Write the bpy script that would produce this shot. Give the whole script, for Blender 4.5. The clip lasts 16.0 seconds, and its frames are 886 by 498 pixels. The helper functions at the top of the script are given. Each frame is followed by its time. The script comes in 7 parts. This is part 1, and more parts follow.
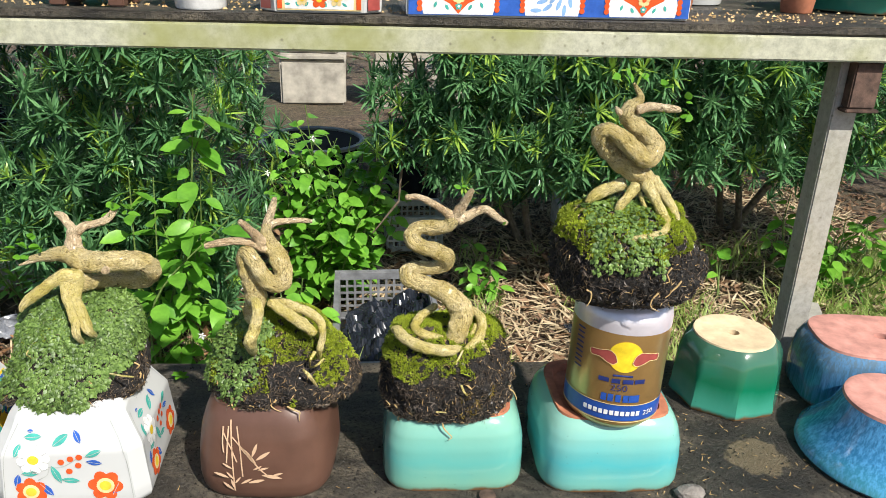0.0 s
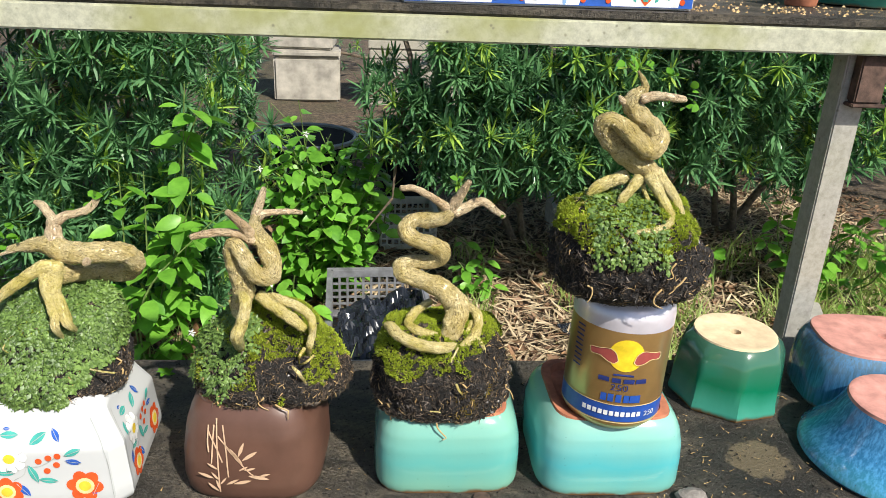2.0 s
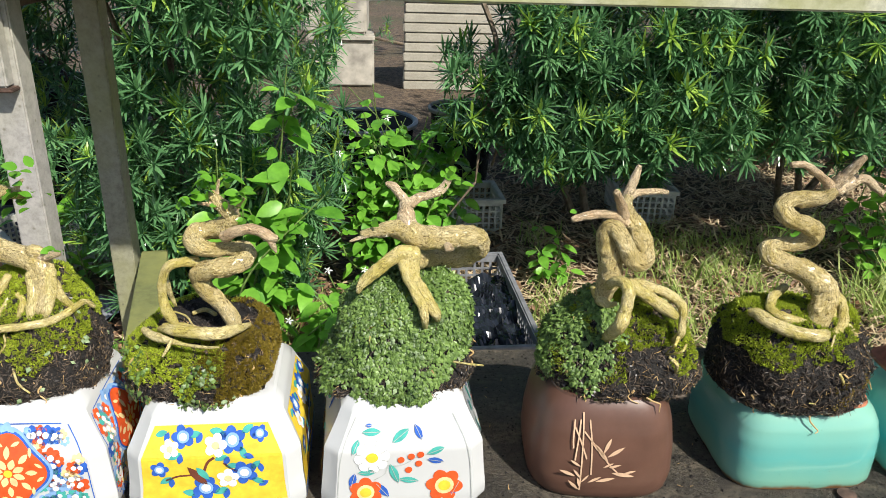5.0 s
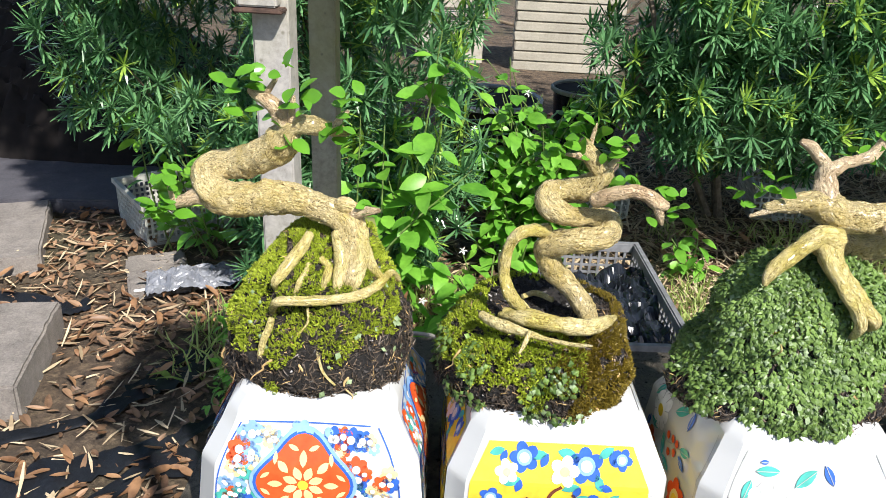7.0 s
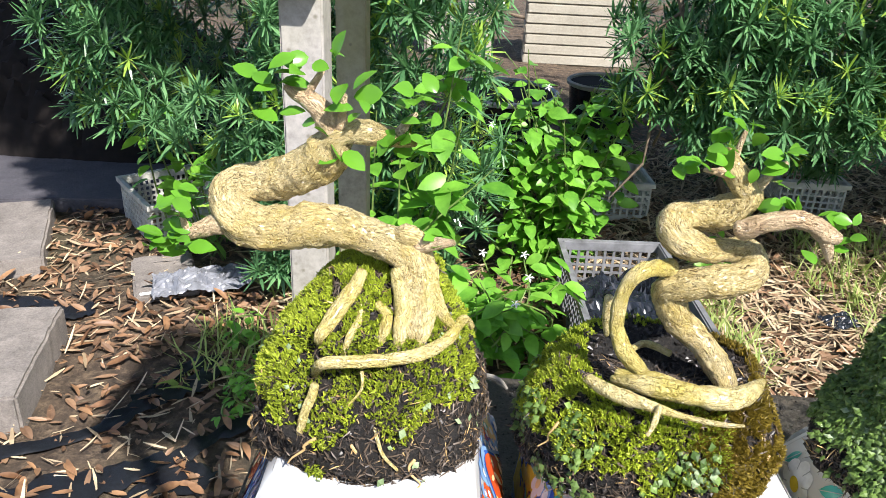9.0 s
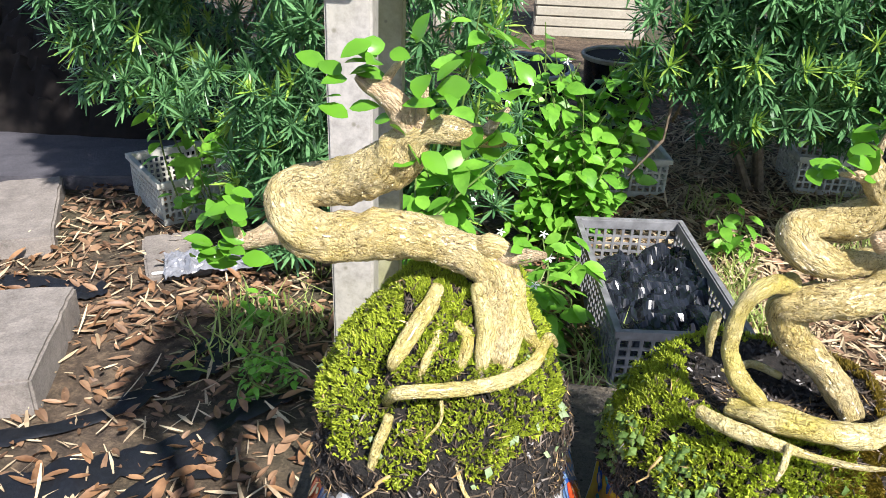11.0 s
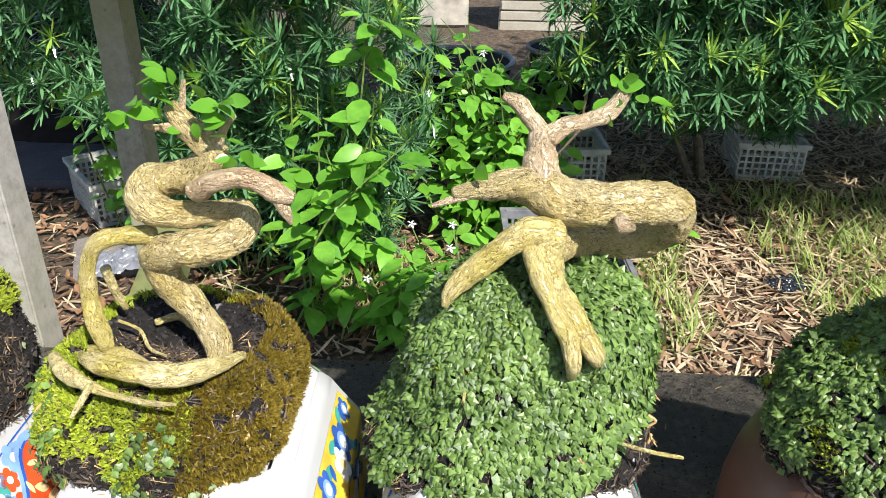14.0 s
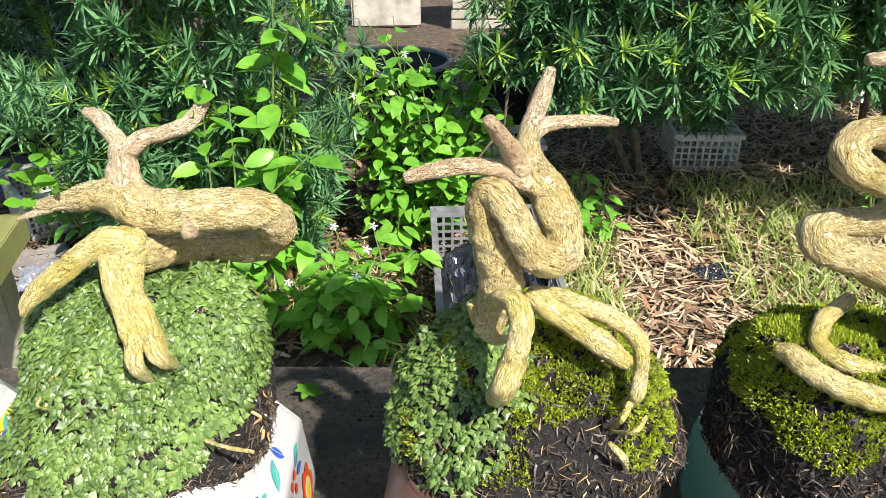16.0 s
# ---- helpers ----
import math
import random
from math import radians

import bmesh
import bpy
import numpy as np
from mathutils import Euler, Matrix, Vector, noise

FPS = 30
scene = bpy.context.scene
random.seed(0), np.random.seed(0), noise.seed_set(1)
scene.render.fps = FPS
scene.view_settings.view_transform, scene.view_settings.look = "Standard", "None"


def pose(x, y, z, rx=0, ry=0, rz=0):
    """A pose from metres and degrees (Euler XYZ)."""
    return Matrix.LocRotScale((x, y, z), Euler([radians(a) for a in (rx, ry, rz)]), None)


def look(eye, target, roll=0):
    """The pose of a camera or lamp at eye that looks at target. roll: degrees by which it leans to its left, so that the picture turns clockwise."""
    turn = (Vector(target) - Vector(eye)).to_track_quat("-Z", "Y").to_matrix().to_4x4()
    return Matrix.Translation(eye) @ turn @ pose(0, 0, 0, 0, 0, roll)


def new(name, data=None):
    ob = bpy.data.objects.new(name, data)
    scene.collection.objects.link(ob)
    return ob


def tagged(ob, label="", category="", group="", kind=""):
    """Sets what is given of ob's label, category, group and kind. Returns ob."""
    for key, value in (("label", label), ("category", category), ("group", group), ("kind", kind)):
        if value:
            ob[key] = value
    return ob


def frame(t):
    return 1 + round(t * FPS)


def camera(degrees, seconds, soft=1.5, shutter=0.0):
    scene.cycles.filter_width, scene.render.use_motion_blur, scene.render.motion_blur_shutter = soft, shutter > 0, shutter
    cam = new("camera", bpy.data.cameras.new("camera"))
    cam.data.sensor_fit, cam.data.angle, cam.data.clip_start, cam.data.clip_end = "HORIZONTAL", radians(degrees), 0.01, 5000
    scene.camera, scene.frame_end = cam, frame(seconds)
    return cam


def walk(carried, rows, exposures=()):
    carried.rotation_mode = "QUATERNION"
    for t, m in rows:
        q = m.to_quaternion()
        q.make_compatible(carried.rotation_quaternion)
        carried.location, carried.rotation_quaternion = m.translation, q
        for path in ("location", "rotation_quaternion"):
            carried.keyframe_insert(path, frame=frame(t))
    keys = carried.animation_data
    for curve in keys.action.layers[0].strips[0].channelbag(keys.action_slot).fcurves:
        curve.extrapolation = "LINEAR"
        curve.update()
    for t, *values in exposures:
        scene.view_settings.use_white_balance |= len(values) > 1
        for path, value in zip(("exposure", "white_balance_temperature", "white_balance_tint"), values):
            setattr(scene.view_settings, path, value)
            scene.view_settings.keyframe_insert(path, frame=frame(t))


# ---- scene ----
cam = camera(60.14, 16.0, soft=0.8)
PATH = [
    (0, (-0.2906, -0.4768, 0.3604), (-0.1555, 1.3709, -0.3931), 1.76),
    (0.5, (-0.2889, -0.4729, 0.3627), (-0.1478, 1.3759, -0.3871), 1.98),
    (1, (-0.2887, -0.4709, 0.3632), (-0.1444, 1.3808, -0.3786), 2.18),
    (1.5, (-0.2926, -0.4679, 0.3594), (-0.1443, 1.3840, -0.3812), 2.31),
    (2, (-0.2908, -0.4612, 0.3500), (-0.1378, 1.3846, -0.4046), 2.43),
    (2.5, (-0.2868, -0.4580, 0.3469), (-0.1280, 1.3803, -0.4246), 2.65),
    (3, (-0.2862, -0.4620, 0.3518), (-0.1216, 1.3731, -0.4262), 2.61),
    (3.5, (-0.2925, -0.4695, 0.3474), (-0.1266, 1.3651, -0.4313), 2.34),
    (4, (-0.3258, -0.4563, 0.3468), (-0.1690, 1.3793, -0.4315), 1.62),
    (4.5, (-0.4152, -0.4373, 0.3377), (-0.2551, 1.3977, -0.4414), 2.15),
    (5, (-0.5137, -0.4172, 0.3285), (-0.3685, 1.4145, -0.4612), 1.85),
    (5.2, (-0.5488, -0.4119, 0.3233), (-0.4192, 1.4204, -0.4678), 1.71),
    (7.3, (-0.6721, -0.2986, 0.2722), (-0.7306, 1.5171, -0.5644), 3.21),
    (7.5, (-0.6794, -0.2845, 0.2718), (-0.7393, 1.5315, -0.5639), 3.32),
    (8, (-0.6905, -0.2479, 0.2592), (-0.7507, 1.5653, -0.5827), 3.03),
    (8.5, (-0.6946, -0.2423, 0.2599), (-0.7547, 1.5715, -0.5805), 2.86),
    (9, (-0.6968, -0.2413, 0.2556), (-0.7560, 1.5689, -0.5926), 2.65),
    (11.3, (-0.7250, -0.2073, 0.2503), (-0.7961, 1.5710, -0.6622), 2.49),
    (11.5, (-0.7184, -0.2150, 0.2487), (-0.7937, 1.5685, -0.6533), 2.81),
    (12, (-0.6802, -0.2208, 0.2473), (-0.7567, 1.5606, -0.6586), 2.55),
    (12.5, (-0.6471, -0.2216, 0.2481), (-0.7250, 1.5596, -0.6582), 1.91),
    (13, (-0.6208, -0.2217, 0.2464), (-0.7078, 1.5576, -0.6627), 1.29),
    (13.5, (-0.5695, -0.2140, 0.2449), (-0.6539, 1.5631, -0.6686), 1.11),
    (14, (-0.5226, -0.2145, 0.2491), (-0.6008, 1.5633, -0.6639), 0.81),
    (14.5, (-0.5047, -0.2196, 0.2509), (-0.5749, 1.5581, -0.6629), 0.57),
    (15, (-0.4630, -0.2207, 0.2521), (-0.5160, 1.5593, -0.6583), 0.08),
    (15.5, (-0.4212, -0.2167, 0.2527), (-0.4634, 1.5604, -0.6638), -0.46),
    (16, (-0.3952, -0.2191, 0.2555), (-0.4225, 1.5593, -0.6592), -0.47),
]
EXPOSURES = [(0.0, 0.45, 6500, 10), (5.2, 0.44, 6500, 10), (7.3, 0.76, 6300, 13), (11.3, 1.0, 6300, 15), (13.5, 0.72, 6250, 13), (16.0, 0.94, 6450, 14)]
walk(cam, [(t, look(eye, target, roll)) for t, eye, target, roll in PATH], EXPOSURES)

# ---- light ----
SUN_EL, SUN_AZ = 47.0, 145.0
world = bpy.data.worlds.new("sky")
scene.world = world
world.use_nodes = True
wn = world.node_tree
sky = wn.nodes.new("ShaderNodeTexSky")
sky.sky_type, sky.sun_disc = "NISHITA", False
sky.sun_elevation, sky.sun_rotation = radians(SUN_EL), radians(SUN_AZ)
wn.links.new(sky.outputs[0], wn.nodes["Background"].inputs[0])
wn.nodes["Background"].inputs[1].default_value = 0.09
sun = new("sun", bpy.data.lights.new("sun", "SUN"))
sun.data.energy, sun.data.angle, sun.data.color = 5.0, radians(1.2), (1.0, 0.95, 0.86)
_az, _el = radians(SUN_AZ), radians(SUN_EL)
sun.matrix_world = look((3 * math.sin(_az) * math.cos(_el), 3 * math.cos(_az) * math.cos(_el), 3 * math.sin(_el)), (0, 0, 0))


# ---- materials ----
class Mat:
    """Small wrapper round a node material."""

    def __init__(self, name, rough=0.6, metal=0.0):
        self.m = bpy.data.materials.new(name)
        self.m.use_nodes = True
        self.t = self.m.node_tree
        self.b = self.t.nodes["Principled BSDF"]
        self.b.inputs["Roughness"].default_value = rough
        self.b.inputs["Metallic"].default_value = metal
        self.co = self.t.nodes.new("ShaderNodeTexCoord").outputs["Object"]

    def n(self, kind, **kw):
        node = self.t.nodes.new(kind)
        for k, v in kw.items():
            node.inputs[k.replace("_", " ")].default_value = v
        return node

    def link(self, a, b):
        self.t.links.new(a, b)

    def scaled(self, s):
        mp = self.n("ShaderNodeMapping")
        mp.inputs["Scale"].default_value = s
        self.link(self.co, mp.inputs["Vector"])
        return mp.outputs[0]

    def noise(self, scale, detail=4.0, rough=0.6, at=None, dist=0.0):
        x = self.n("ShaderNodeTexNoise", Scale=scale, Detail=detail, Roughness=rough, Distortion=dist)
        self.link(at or self.co, x.inputs["Vector"])
        return x.outputs[0]

    def voro(self, scale, at=None, feature="F1"):
        x = self.t.nodes.new("ShaderNodeTexVoronoi")
        x.feature = feature
        x.inputs["Scale"].default_value = scale
        self.link(at or self.co, x.inputs["Vector"])
        return x.outputs[0]

    def ramp(self, fac, stops):
        r = self.t.nodes.new("ShaderNodeValToRGB")
        e = r.color_ramp.elements
        while len(e) < len(stops):
            e.new(0.5)
        for el, (p, c) in zip(e, stops):
            el.position = p
            el.color = (*c, 1) if len(c) == 3 else c
        self.link(fac, r.inputs[0])
        return r.outputs[0]

    def mix(self, fac, a, b, mode="MIX"):
        x = self.t.nodes.new("ShaderNodeMix")
        x.data_type, x.blend_type = "RGBA", mode
        for s, v in ((x.inputs[0], fac), (x.inputs[6], a), (x.inputs[7], b)):
            if isinstance(v, (int, float)):
                s.default_value = v
            elif isinstance(v, tuple):
                s.default_value = (*v, 1)
            else:
                self.link(v, s)
        return x.outputs[2]

    def color(self, c):
        if isinstance(c, tuple):
            self.b.inputs["Base Color"].default_value = (*c, 1)
        else:
            self.link(c, self.b.inputs["Base Color"])

    def bump(self, h, strength=0.4, dist=0.001):
        x = self.n("ShaderNodeBump", Strength=strength, Distance=dist)
        self.link(h, x.inputs["Height"])
        self.link(x.outputs[0], self.b.inputs["Normal"])

    def rough_from(self, h, lo, hi):
        r = self.n("ShaderNodeMapRange")
        r.inputs["To Min"].default_value, r.inputs["To Max"].default_value = lo, hi
        self.link(h, r.inputs["Value"])
        self.link(r.outputs[0], self.b.inputs["Roughness"])

    def island(self):
        return self.t.nodes.new("ShaderNodeNewGeometry").outputs["Random Per Island"]

    def rnd(self):
        return self.t.nodes.new("ShaderNodeObjectInfo").outputs["Random"]


def simple(name, c, rough=0.5, vary=0.15, scale=60.0, bump=0.0, metal=0.0, coat=0.0):
    m = Mat(name, rough, metal)
    h = m.noise(scale)
    d = tuple(max(0, v * (1 - vary * 2)) for v in c)
    l = tuple(min(1, v * (1 + vary)) for v in c)
    m.color(m.ramp(h, [(0.3, d), (0.7, l)]))
    if bump:
        m.bump(m.noise(scale * 6), bump, 0.0006)
    if coat:
        m.b.inputs["Coat Weight"].default_value = coat
        m.b.inputs["Coat Roughness"].default_value = 0.12
    return m.m


def leafy(name, dark, light, rough=0.4, trans=0.25):
    """Leaf: each piece its own shade, thin and slightly translucent."""
    m = Mat(name, rough)
    c = m.ramp(m.island(), [(0.0, dark), (1.0, light)])
    v = m.noise(40.0, 3)
    c = m.mix(0.35, c, m.ramp(v, [(0.3, tuple(x * 0.6 for x in dark)), (0.75, tuple(min(1, x * 1.25) for x in light))]))
    m.color(c)
    tr = m.t.nodes.new("ShaderNodeBsdfTranslucent")
    m.link(c, tr.inputs[0])
    mx = m.t.nodes.new("ShaderNodeMixShader")
    mx.inputs[0].default_value = trans
    out = m.t.nodes["Material Output"]
    m.link(m.b.outputs[0], mx.inputs[1])
    m.link(tr.outputs[0], mx.inputs[2])
    m.link(mx.outputs[0], out.inputs[0])
    return m.m


def limb_wood(name, rough, deep, mid, light, tint, tint_amount, cracks):
    """Smooth pale bark with a net of fine short cracks, by the limb coordinates that tube() stores."""
    m = Mat(name, rough)
    at = m.t.nodes.new("ShaderNodeAttribute")
    at.attribute_name = "limb"
    wob = m.t.nodes.new("ShaderNodeTexNoise")
    wob.inputs["Scale"].default_value = 420.0
    wob.inputs["Detail"].default_value = 3.0
    m.link(at.outputs["Vector"], wob.inputs["Vector"])
    off = m.t.nodes.new("ShaderNodeVectorMath")
    off.operation = "MULTIPLY_ADD"
    off.inputs[1].default_value = (0.0022, 0.0022, 0.004)
    m.link(wob.outputs["Color"], off.inputs[0])
    m.link(at.outputs["Vector"], off.inputs[2])
    mp = m.n("ShaderNodeMapping")
    mp.inputs["Scale"].default_value = (1, 1, 0.30)
    m.link(off.outputs[0], mp.inputs["Vector"])
    net = m.voro(1250.0, mp.outputs[0], "DISTANCE_TO_EDGE")
    fine = m.noise(1500.0, 5, 0.7, mp.outputs[0], 0.6)
    wrinkle = m.noise(1150.0, 4, 0.6, mp.outputs[0], 1.2)
    mid_n = m.noise(420.0, 4, 0.6, at.outputs["Vector"], 0.5)
    where = m.noise(150.0, 3, 0.6)
    big = m.noise(55.0, 3)
    c = m.ramp(fine, [(0.30, mid), (0.54, light)])
    # Hollows of the mid_n relief get their shading in the colour.
    c = m.mix(m.ramp(mid_n, [(0.34, (0.2, 0.2, 0.2)), (0.50, (0, 0, 0))]), c, tuple(0.6 * a for a in mid))
    c = m.mix(m.ramp(big, [(0.40, (0, 0, 0)), (0.64, (tint_amount,) * 3)]), c, tint)
    line = m.mix(0.72, m.ramp(net, [(0.0, (1, 1, 1)), (0.14, (0, 0, 0))]), m.ramp(wrinkle, [(0.37, (1, 1, 1)), (0.46, (0, 0, 0))]))
    gate = m.ramp(where, [(0.38, (0.35 * cracks,) * 3), (0.60, (cracks,) * 3)])
    dark = m.mix(1.0, line, gate, "MULTIPLY")
    c = m.mix(dark, c, deep)
    m.color(c)
    hi = m.ramp(wrinkle, [(0.34, (0, 0, 0)), (0.60, (1, 1, 1))])
    s = m.t.nodes.new("ShaderNodeMath")
    s.operation = "MULTIPLY_ADD"
    s.inputs[1].default_value = 0.6 * cracks
    m.link(hi, s.inputs[0])
    m.link(mid_n, s.inputs[2])
    m.bump(s.outputs[0], 1.0, 0.0018)
    m.b.inputs["Coat Weight"].default_value = 0.2
    m.b.inputs["Coat Roughness"].default_value = 0.15
    return m.m


def make_bark():
    return limb_wood("bark", 0.20, (0.07, 0.036, 0.010), (0.58, 0.41, 0.13), (0.90, 0.76, 0.41), (0.54, 0.40, 0.07), 0.55, 1.0)


def make_root():
    return limb_wood("root_bark", 0.18, (0.14, 0.08, 0.02), (0.62, 0.47, 0.13), (0.90, 0.78, 0.40), (0.58, 0.48, 0.07), 0.7, 0.8)


def make_twig():
    return limb_wood("cut_branch", 0.30, (0.10, 0.045, 0.018), (0.62, 0.44, 0.23), (0.88, 0.72, 0.47), (0.52, 0.30, 0.14), 0.5, 0.85)


def make_soil():
    m = Mat("black_soil", 0.8)
    f = m.noise(520.0, 6, 0.75)
    m.color(m.ramp(f, [(0.40, (0.004, 0.0035, 0.003)), (0.56, (0.014, 0.012, 0.010)), (0.72, (0.065, 0.05, 0.037))]))
    m.bump(f, 1.0, 0.002)
    return m.m


def make_bench_top():
    m = Mat("weathered_board", 0.55)
    g = m.noise(14.0, 6, 0.65, m.scaled((1, 2.2, 1)), 0.6)
    f = m.noise(260.0, 6, 0.75)
    s = m.noise(30.0, 5, 0.7, None, 1.2)
    c = m.ramp(g, [(0.36, (0.028, 0.025, 0.020)), (0.5, (0.080, 0.070, 0.054)), (0.68, (0.19, 0.16, 0.115))])
    c = m.mix(m.ramp(f, [(0.38, (0.85, 0.85, 0.85)), (0.55, (0, 0, 0))]), c, (0.014, 0.012, 0.010))
    c = m.mix(m.ramp(s, [(0.58, (0, 0, 0)), (0.72, (0.5, 0.5, 0.5))]), c, (0.16, 0.14, 0.095))
    # a pale dried puddle with a dark damp rim
    far = m.t.nodes.new("ShaderNodeVectorMath")
    far.operation = "DISTANCE"
    far.inputs[1].default_value = (-0.012, -0.010, 0.0)
    m.link(m.co, far.inputs[0])
    wav = m.t.nodes.new("ShaderNodeMath")
    wav.operation = "MULTIPLY_ADD"
    wav.inputs[1].default_value = 0.03
    m.link(m.noise(75.0, 4, 0.6), wav.inputs[0])
    m.link(far.outputs["Value"], wav.inputs[2])
    c = m.mix(m.ramp(wav.outputs[0], [(0.052, (0.75, 0.75, 0.75)), (0.075, (0, 0, 0))]), c, (0.016, 0.014, 0.012))
    c = m.mix(m.ramp(wav.outputs[0], [(0.0355, (0.9, 0.9, 0.9)), (0.038, (0, 0, 0))]), c, (0.17, 0.135, 0.08))
    m.color(c)
    m.rough_from(g, 0.2, 0.7)
    m.bump(m.noise(420.0, 6, 0.75), 1.0, 0.003)
    return m.m


def make_galv(name, tint, moss, rough=0.45):
    m = Mat(name, rough, 0.1)
    g = m.noise(9.0, 4)
    f = m.noise(140.0, 6, 0.75, m.scaled((1, 1, 1)))
    c = m.ramp(f, [(0.3, tuple(v * 0.6 for v in tint)), (0.6, tint)])
    c = m.mix(m.ramp(g, [(0.42, (0, 0, 0)), (0.62, (moss, moss, moss))]), c, (0.30, 0.31, 0.10))
    spots = m.voro(90.0)
    c = m.mix(m.ramp(spots, [(0.05, (0.7, 0.7, 0.7)), (0.14, (0, 0, 0))]), c, (0.16, 0.15, 0.10))
    m.color(c)
    m.rough_from(f, 0.35, 0.7)
    m.bump(f, 0.3, 0.0006)
    return m.m


def glaze(name, top, mid, low, h, streak=0.0, edge=(0.20, 0.11, 0.05), craze=0.0):
    """Poured glaze that pools from top to bottom, with specks; the height is h metres."""
    m = Mat(name, 0.13)
    sep = m.t.nodes.new("ShaderNodeSeparateXYZ")
    m.link(m.co, sep.inputs[0])
    mr = m.n("ShaderNodeMapRange")
    mr.inputs["From Max"].default_value = h
    m.link(sep.outputs["Z"], mr.inputs["Value"])
    wob = m.noise(38.0, 4, 0.6, m.scaled((1, 1, 0.35)))
    a = m.t.nodes.new("ShaderNodeMath")
    a.operation = "MULTIPLY_ADD"
    a.inputs[1].default_value = 0.2
    m.link(wob, a.inputs[0])
    m.link(mr.outputs[0], a.inputs[2])
    c = m.ramp(a.outputs[0], [(0.105, edge), (0.15, low), (0.48, mid), (0.92, top)])
    if streak:
        st = m.noise(420.0, 4, 0.7, m.scaled((1, 1, 0.08)))
        c = m.mix(m.ramp(st, [(0.42, (0, 0, 0)), (0.62, (streak, streak, streak))]), c, tuple(min(1, v * 2.2 + 0.06) for v in mid))
    sp = m.voro(170.0)
    c = m.mix(m.ramp(sp, [(0.035, (0.8, 0.8, 0.8)), (0.06, (0, 0, 0))]), c, (0.05, 0.05, 0.04))
    m.color(c)
    m.b.inputs["Coat Weight"].default_value = 0.4
    m.b.inputs["Coat Roughness"].default_value = 0.06
    m.bump(m.noise(90.0, 3), 0.12, 0.0008)
    return m.m


def make_litter():
    m = Mat("leaf_mould", 0.9)
    big = m.noise(1.3, 5, 0.6)
    f = m.noise(38.0, 7, 0.75)
    cell = m.voro(26.0)
    c = m.ramp(f, [(0.32, (0.028, 0.020, 0.014)), (0.5, (0.085, 0.060, 0.040)), (0.68, (0.24, 0.175, 0.11))])
    c = m.mix(m.ramp(cell, [(0.2, (0.4, 0.4, 0.4)), (0.6, (0, 0, 0))]), c, (0.19, 0.135, 0.085))
    c = m.mix(m.ramp(big, [(0.45, (0, 0, 0)), (0.62, (0.6, 0.6, 0.6))]), c, (0.055, 0.06, 0.025))
    m.color(c)
    m.bump(f, 1.0, 0.02)
    return m.m


def stone(name, dark, light, scale=8.0):
    m = Mat(name, 0.85)
    g = m.noise(scale, 6, 0.7)
    f = m.noise(scale * 14, 6, 0.75)
    c = m.mix(0.5, m.ramp(g, [(0.3, dark), (0.7, light)]), m.ramp(f, [(0.3, dark), (0.7, light)]))
    m.color(c)
    m.bump(f, 0.7, 0.004)
    return m.m


M_BARK, M_ROOT, M_TWIG, M_SOIL = make_bark(), make_root(), make_twig(), make_soil()
M_FIBRE = leafy("root_fibre", (0.008, 0.007, 0.006), (0.15, 0.11, 0.075), 0.5, 0.0)
M_CRUMB = leafy("soil_crumb", (0.004, 0.004, 0.0045), (0.055, 0.047, 0.041), 0.38, 0.0)
M_STRAW = leafy("pale_rootlet", (0.36, 0.22, 0.08), (0.62, 0.44, 0.20), 0.6, 0.0)
M_MOSS = leafy("moss", (0.085, 0.14, 0.008), (0.60, 0.70, 0.06), 0.55, 0.3)
M_MOSS_B = leafy("brown_moss", (0.06, 0.045, 0.005), (0.30, 0.22, 0.02), 0.6, 0.2)
M_SCALE = leafy("liverwort", (0.022, 0.060, 0.010), (0.23, 0.36, 0.085), 0.42, 0.2)
M_PALE = leafy("pale_cress", (0.16, 0.24, 0.10), (0.34, 0.44, 0.24), 0.5, 0.2)
M_LEAF = leafy("glossy_leaf", (0.045, 0.19, 0.012), (0.19, 0.45, 0.04), 0.16, 0.35)
M_YEW = leafy("strap_leaf", (0.035, 0.120, 0.050), (0.20, 0.41, 0.165), 0.20, 0.3)
M_YEW_Y = leafy("young_strap_leaf", (0.26, 0.46, 0.05), (0.44, 0.64, 0.12), 0.4, 0.35)
M_VINE = leafy("vine_leaf", (0.08, 0.27, 0.025), (0.25, 0.55, 0.06), 0.42, 0.35)
M_GRASS = leafy("grass_blade", (0.18, 0.30, 0.05), (0.48, 0.56, 0.18), 0.5, 0.35)
M_DRY = leafy("dry_leaf", (0.06, 0.030, 0.017), (0.36, 0.22, 0.125), 0.6, 0.1)
M_PALEDRY = leafy("bleached_dry_leaf", (0.26, 0.18, 0.10), (0.70, 0.57, 0.37), 0.7, 0.1)
M_STEM = simple("twig_bark", (0.16, 0.12, 0.08), 0.8, 0.3, 80)
M_VSTEM = simple("green_stem", (0.14, 0.22, 0.05), 0.6, 0.3, 80)
M_PETAL = simple("white_petal", (0.8, 0.8, 0.78), 0.6, 0.05)
M_BENCH = make_bench_top()
M_GALV = make_galv("galvanised_steel", (0.46, 0.44, 0.41), 0.2)
M_BEAM = make_galv("algae_stained_steel", (0.55, 0.55, 0.42), 0.8)
M_OLDWOOD = make_galv("grey_weathered_post", (0.37, 0.36, 0.28), 0.5, 0.8)
M_MOSSY = make_galv("mossy_green_rail", (0.20, 0.22, 0.09), 0.9, 0.8)
M_RUST = simple("rusty_steel", (0.105, 0.062, 0.045), 0.8, 0.4, 90, 0.5)
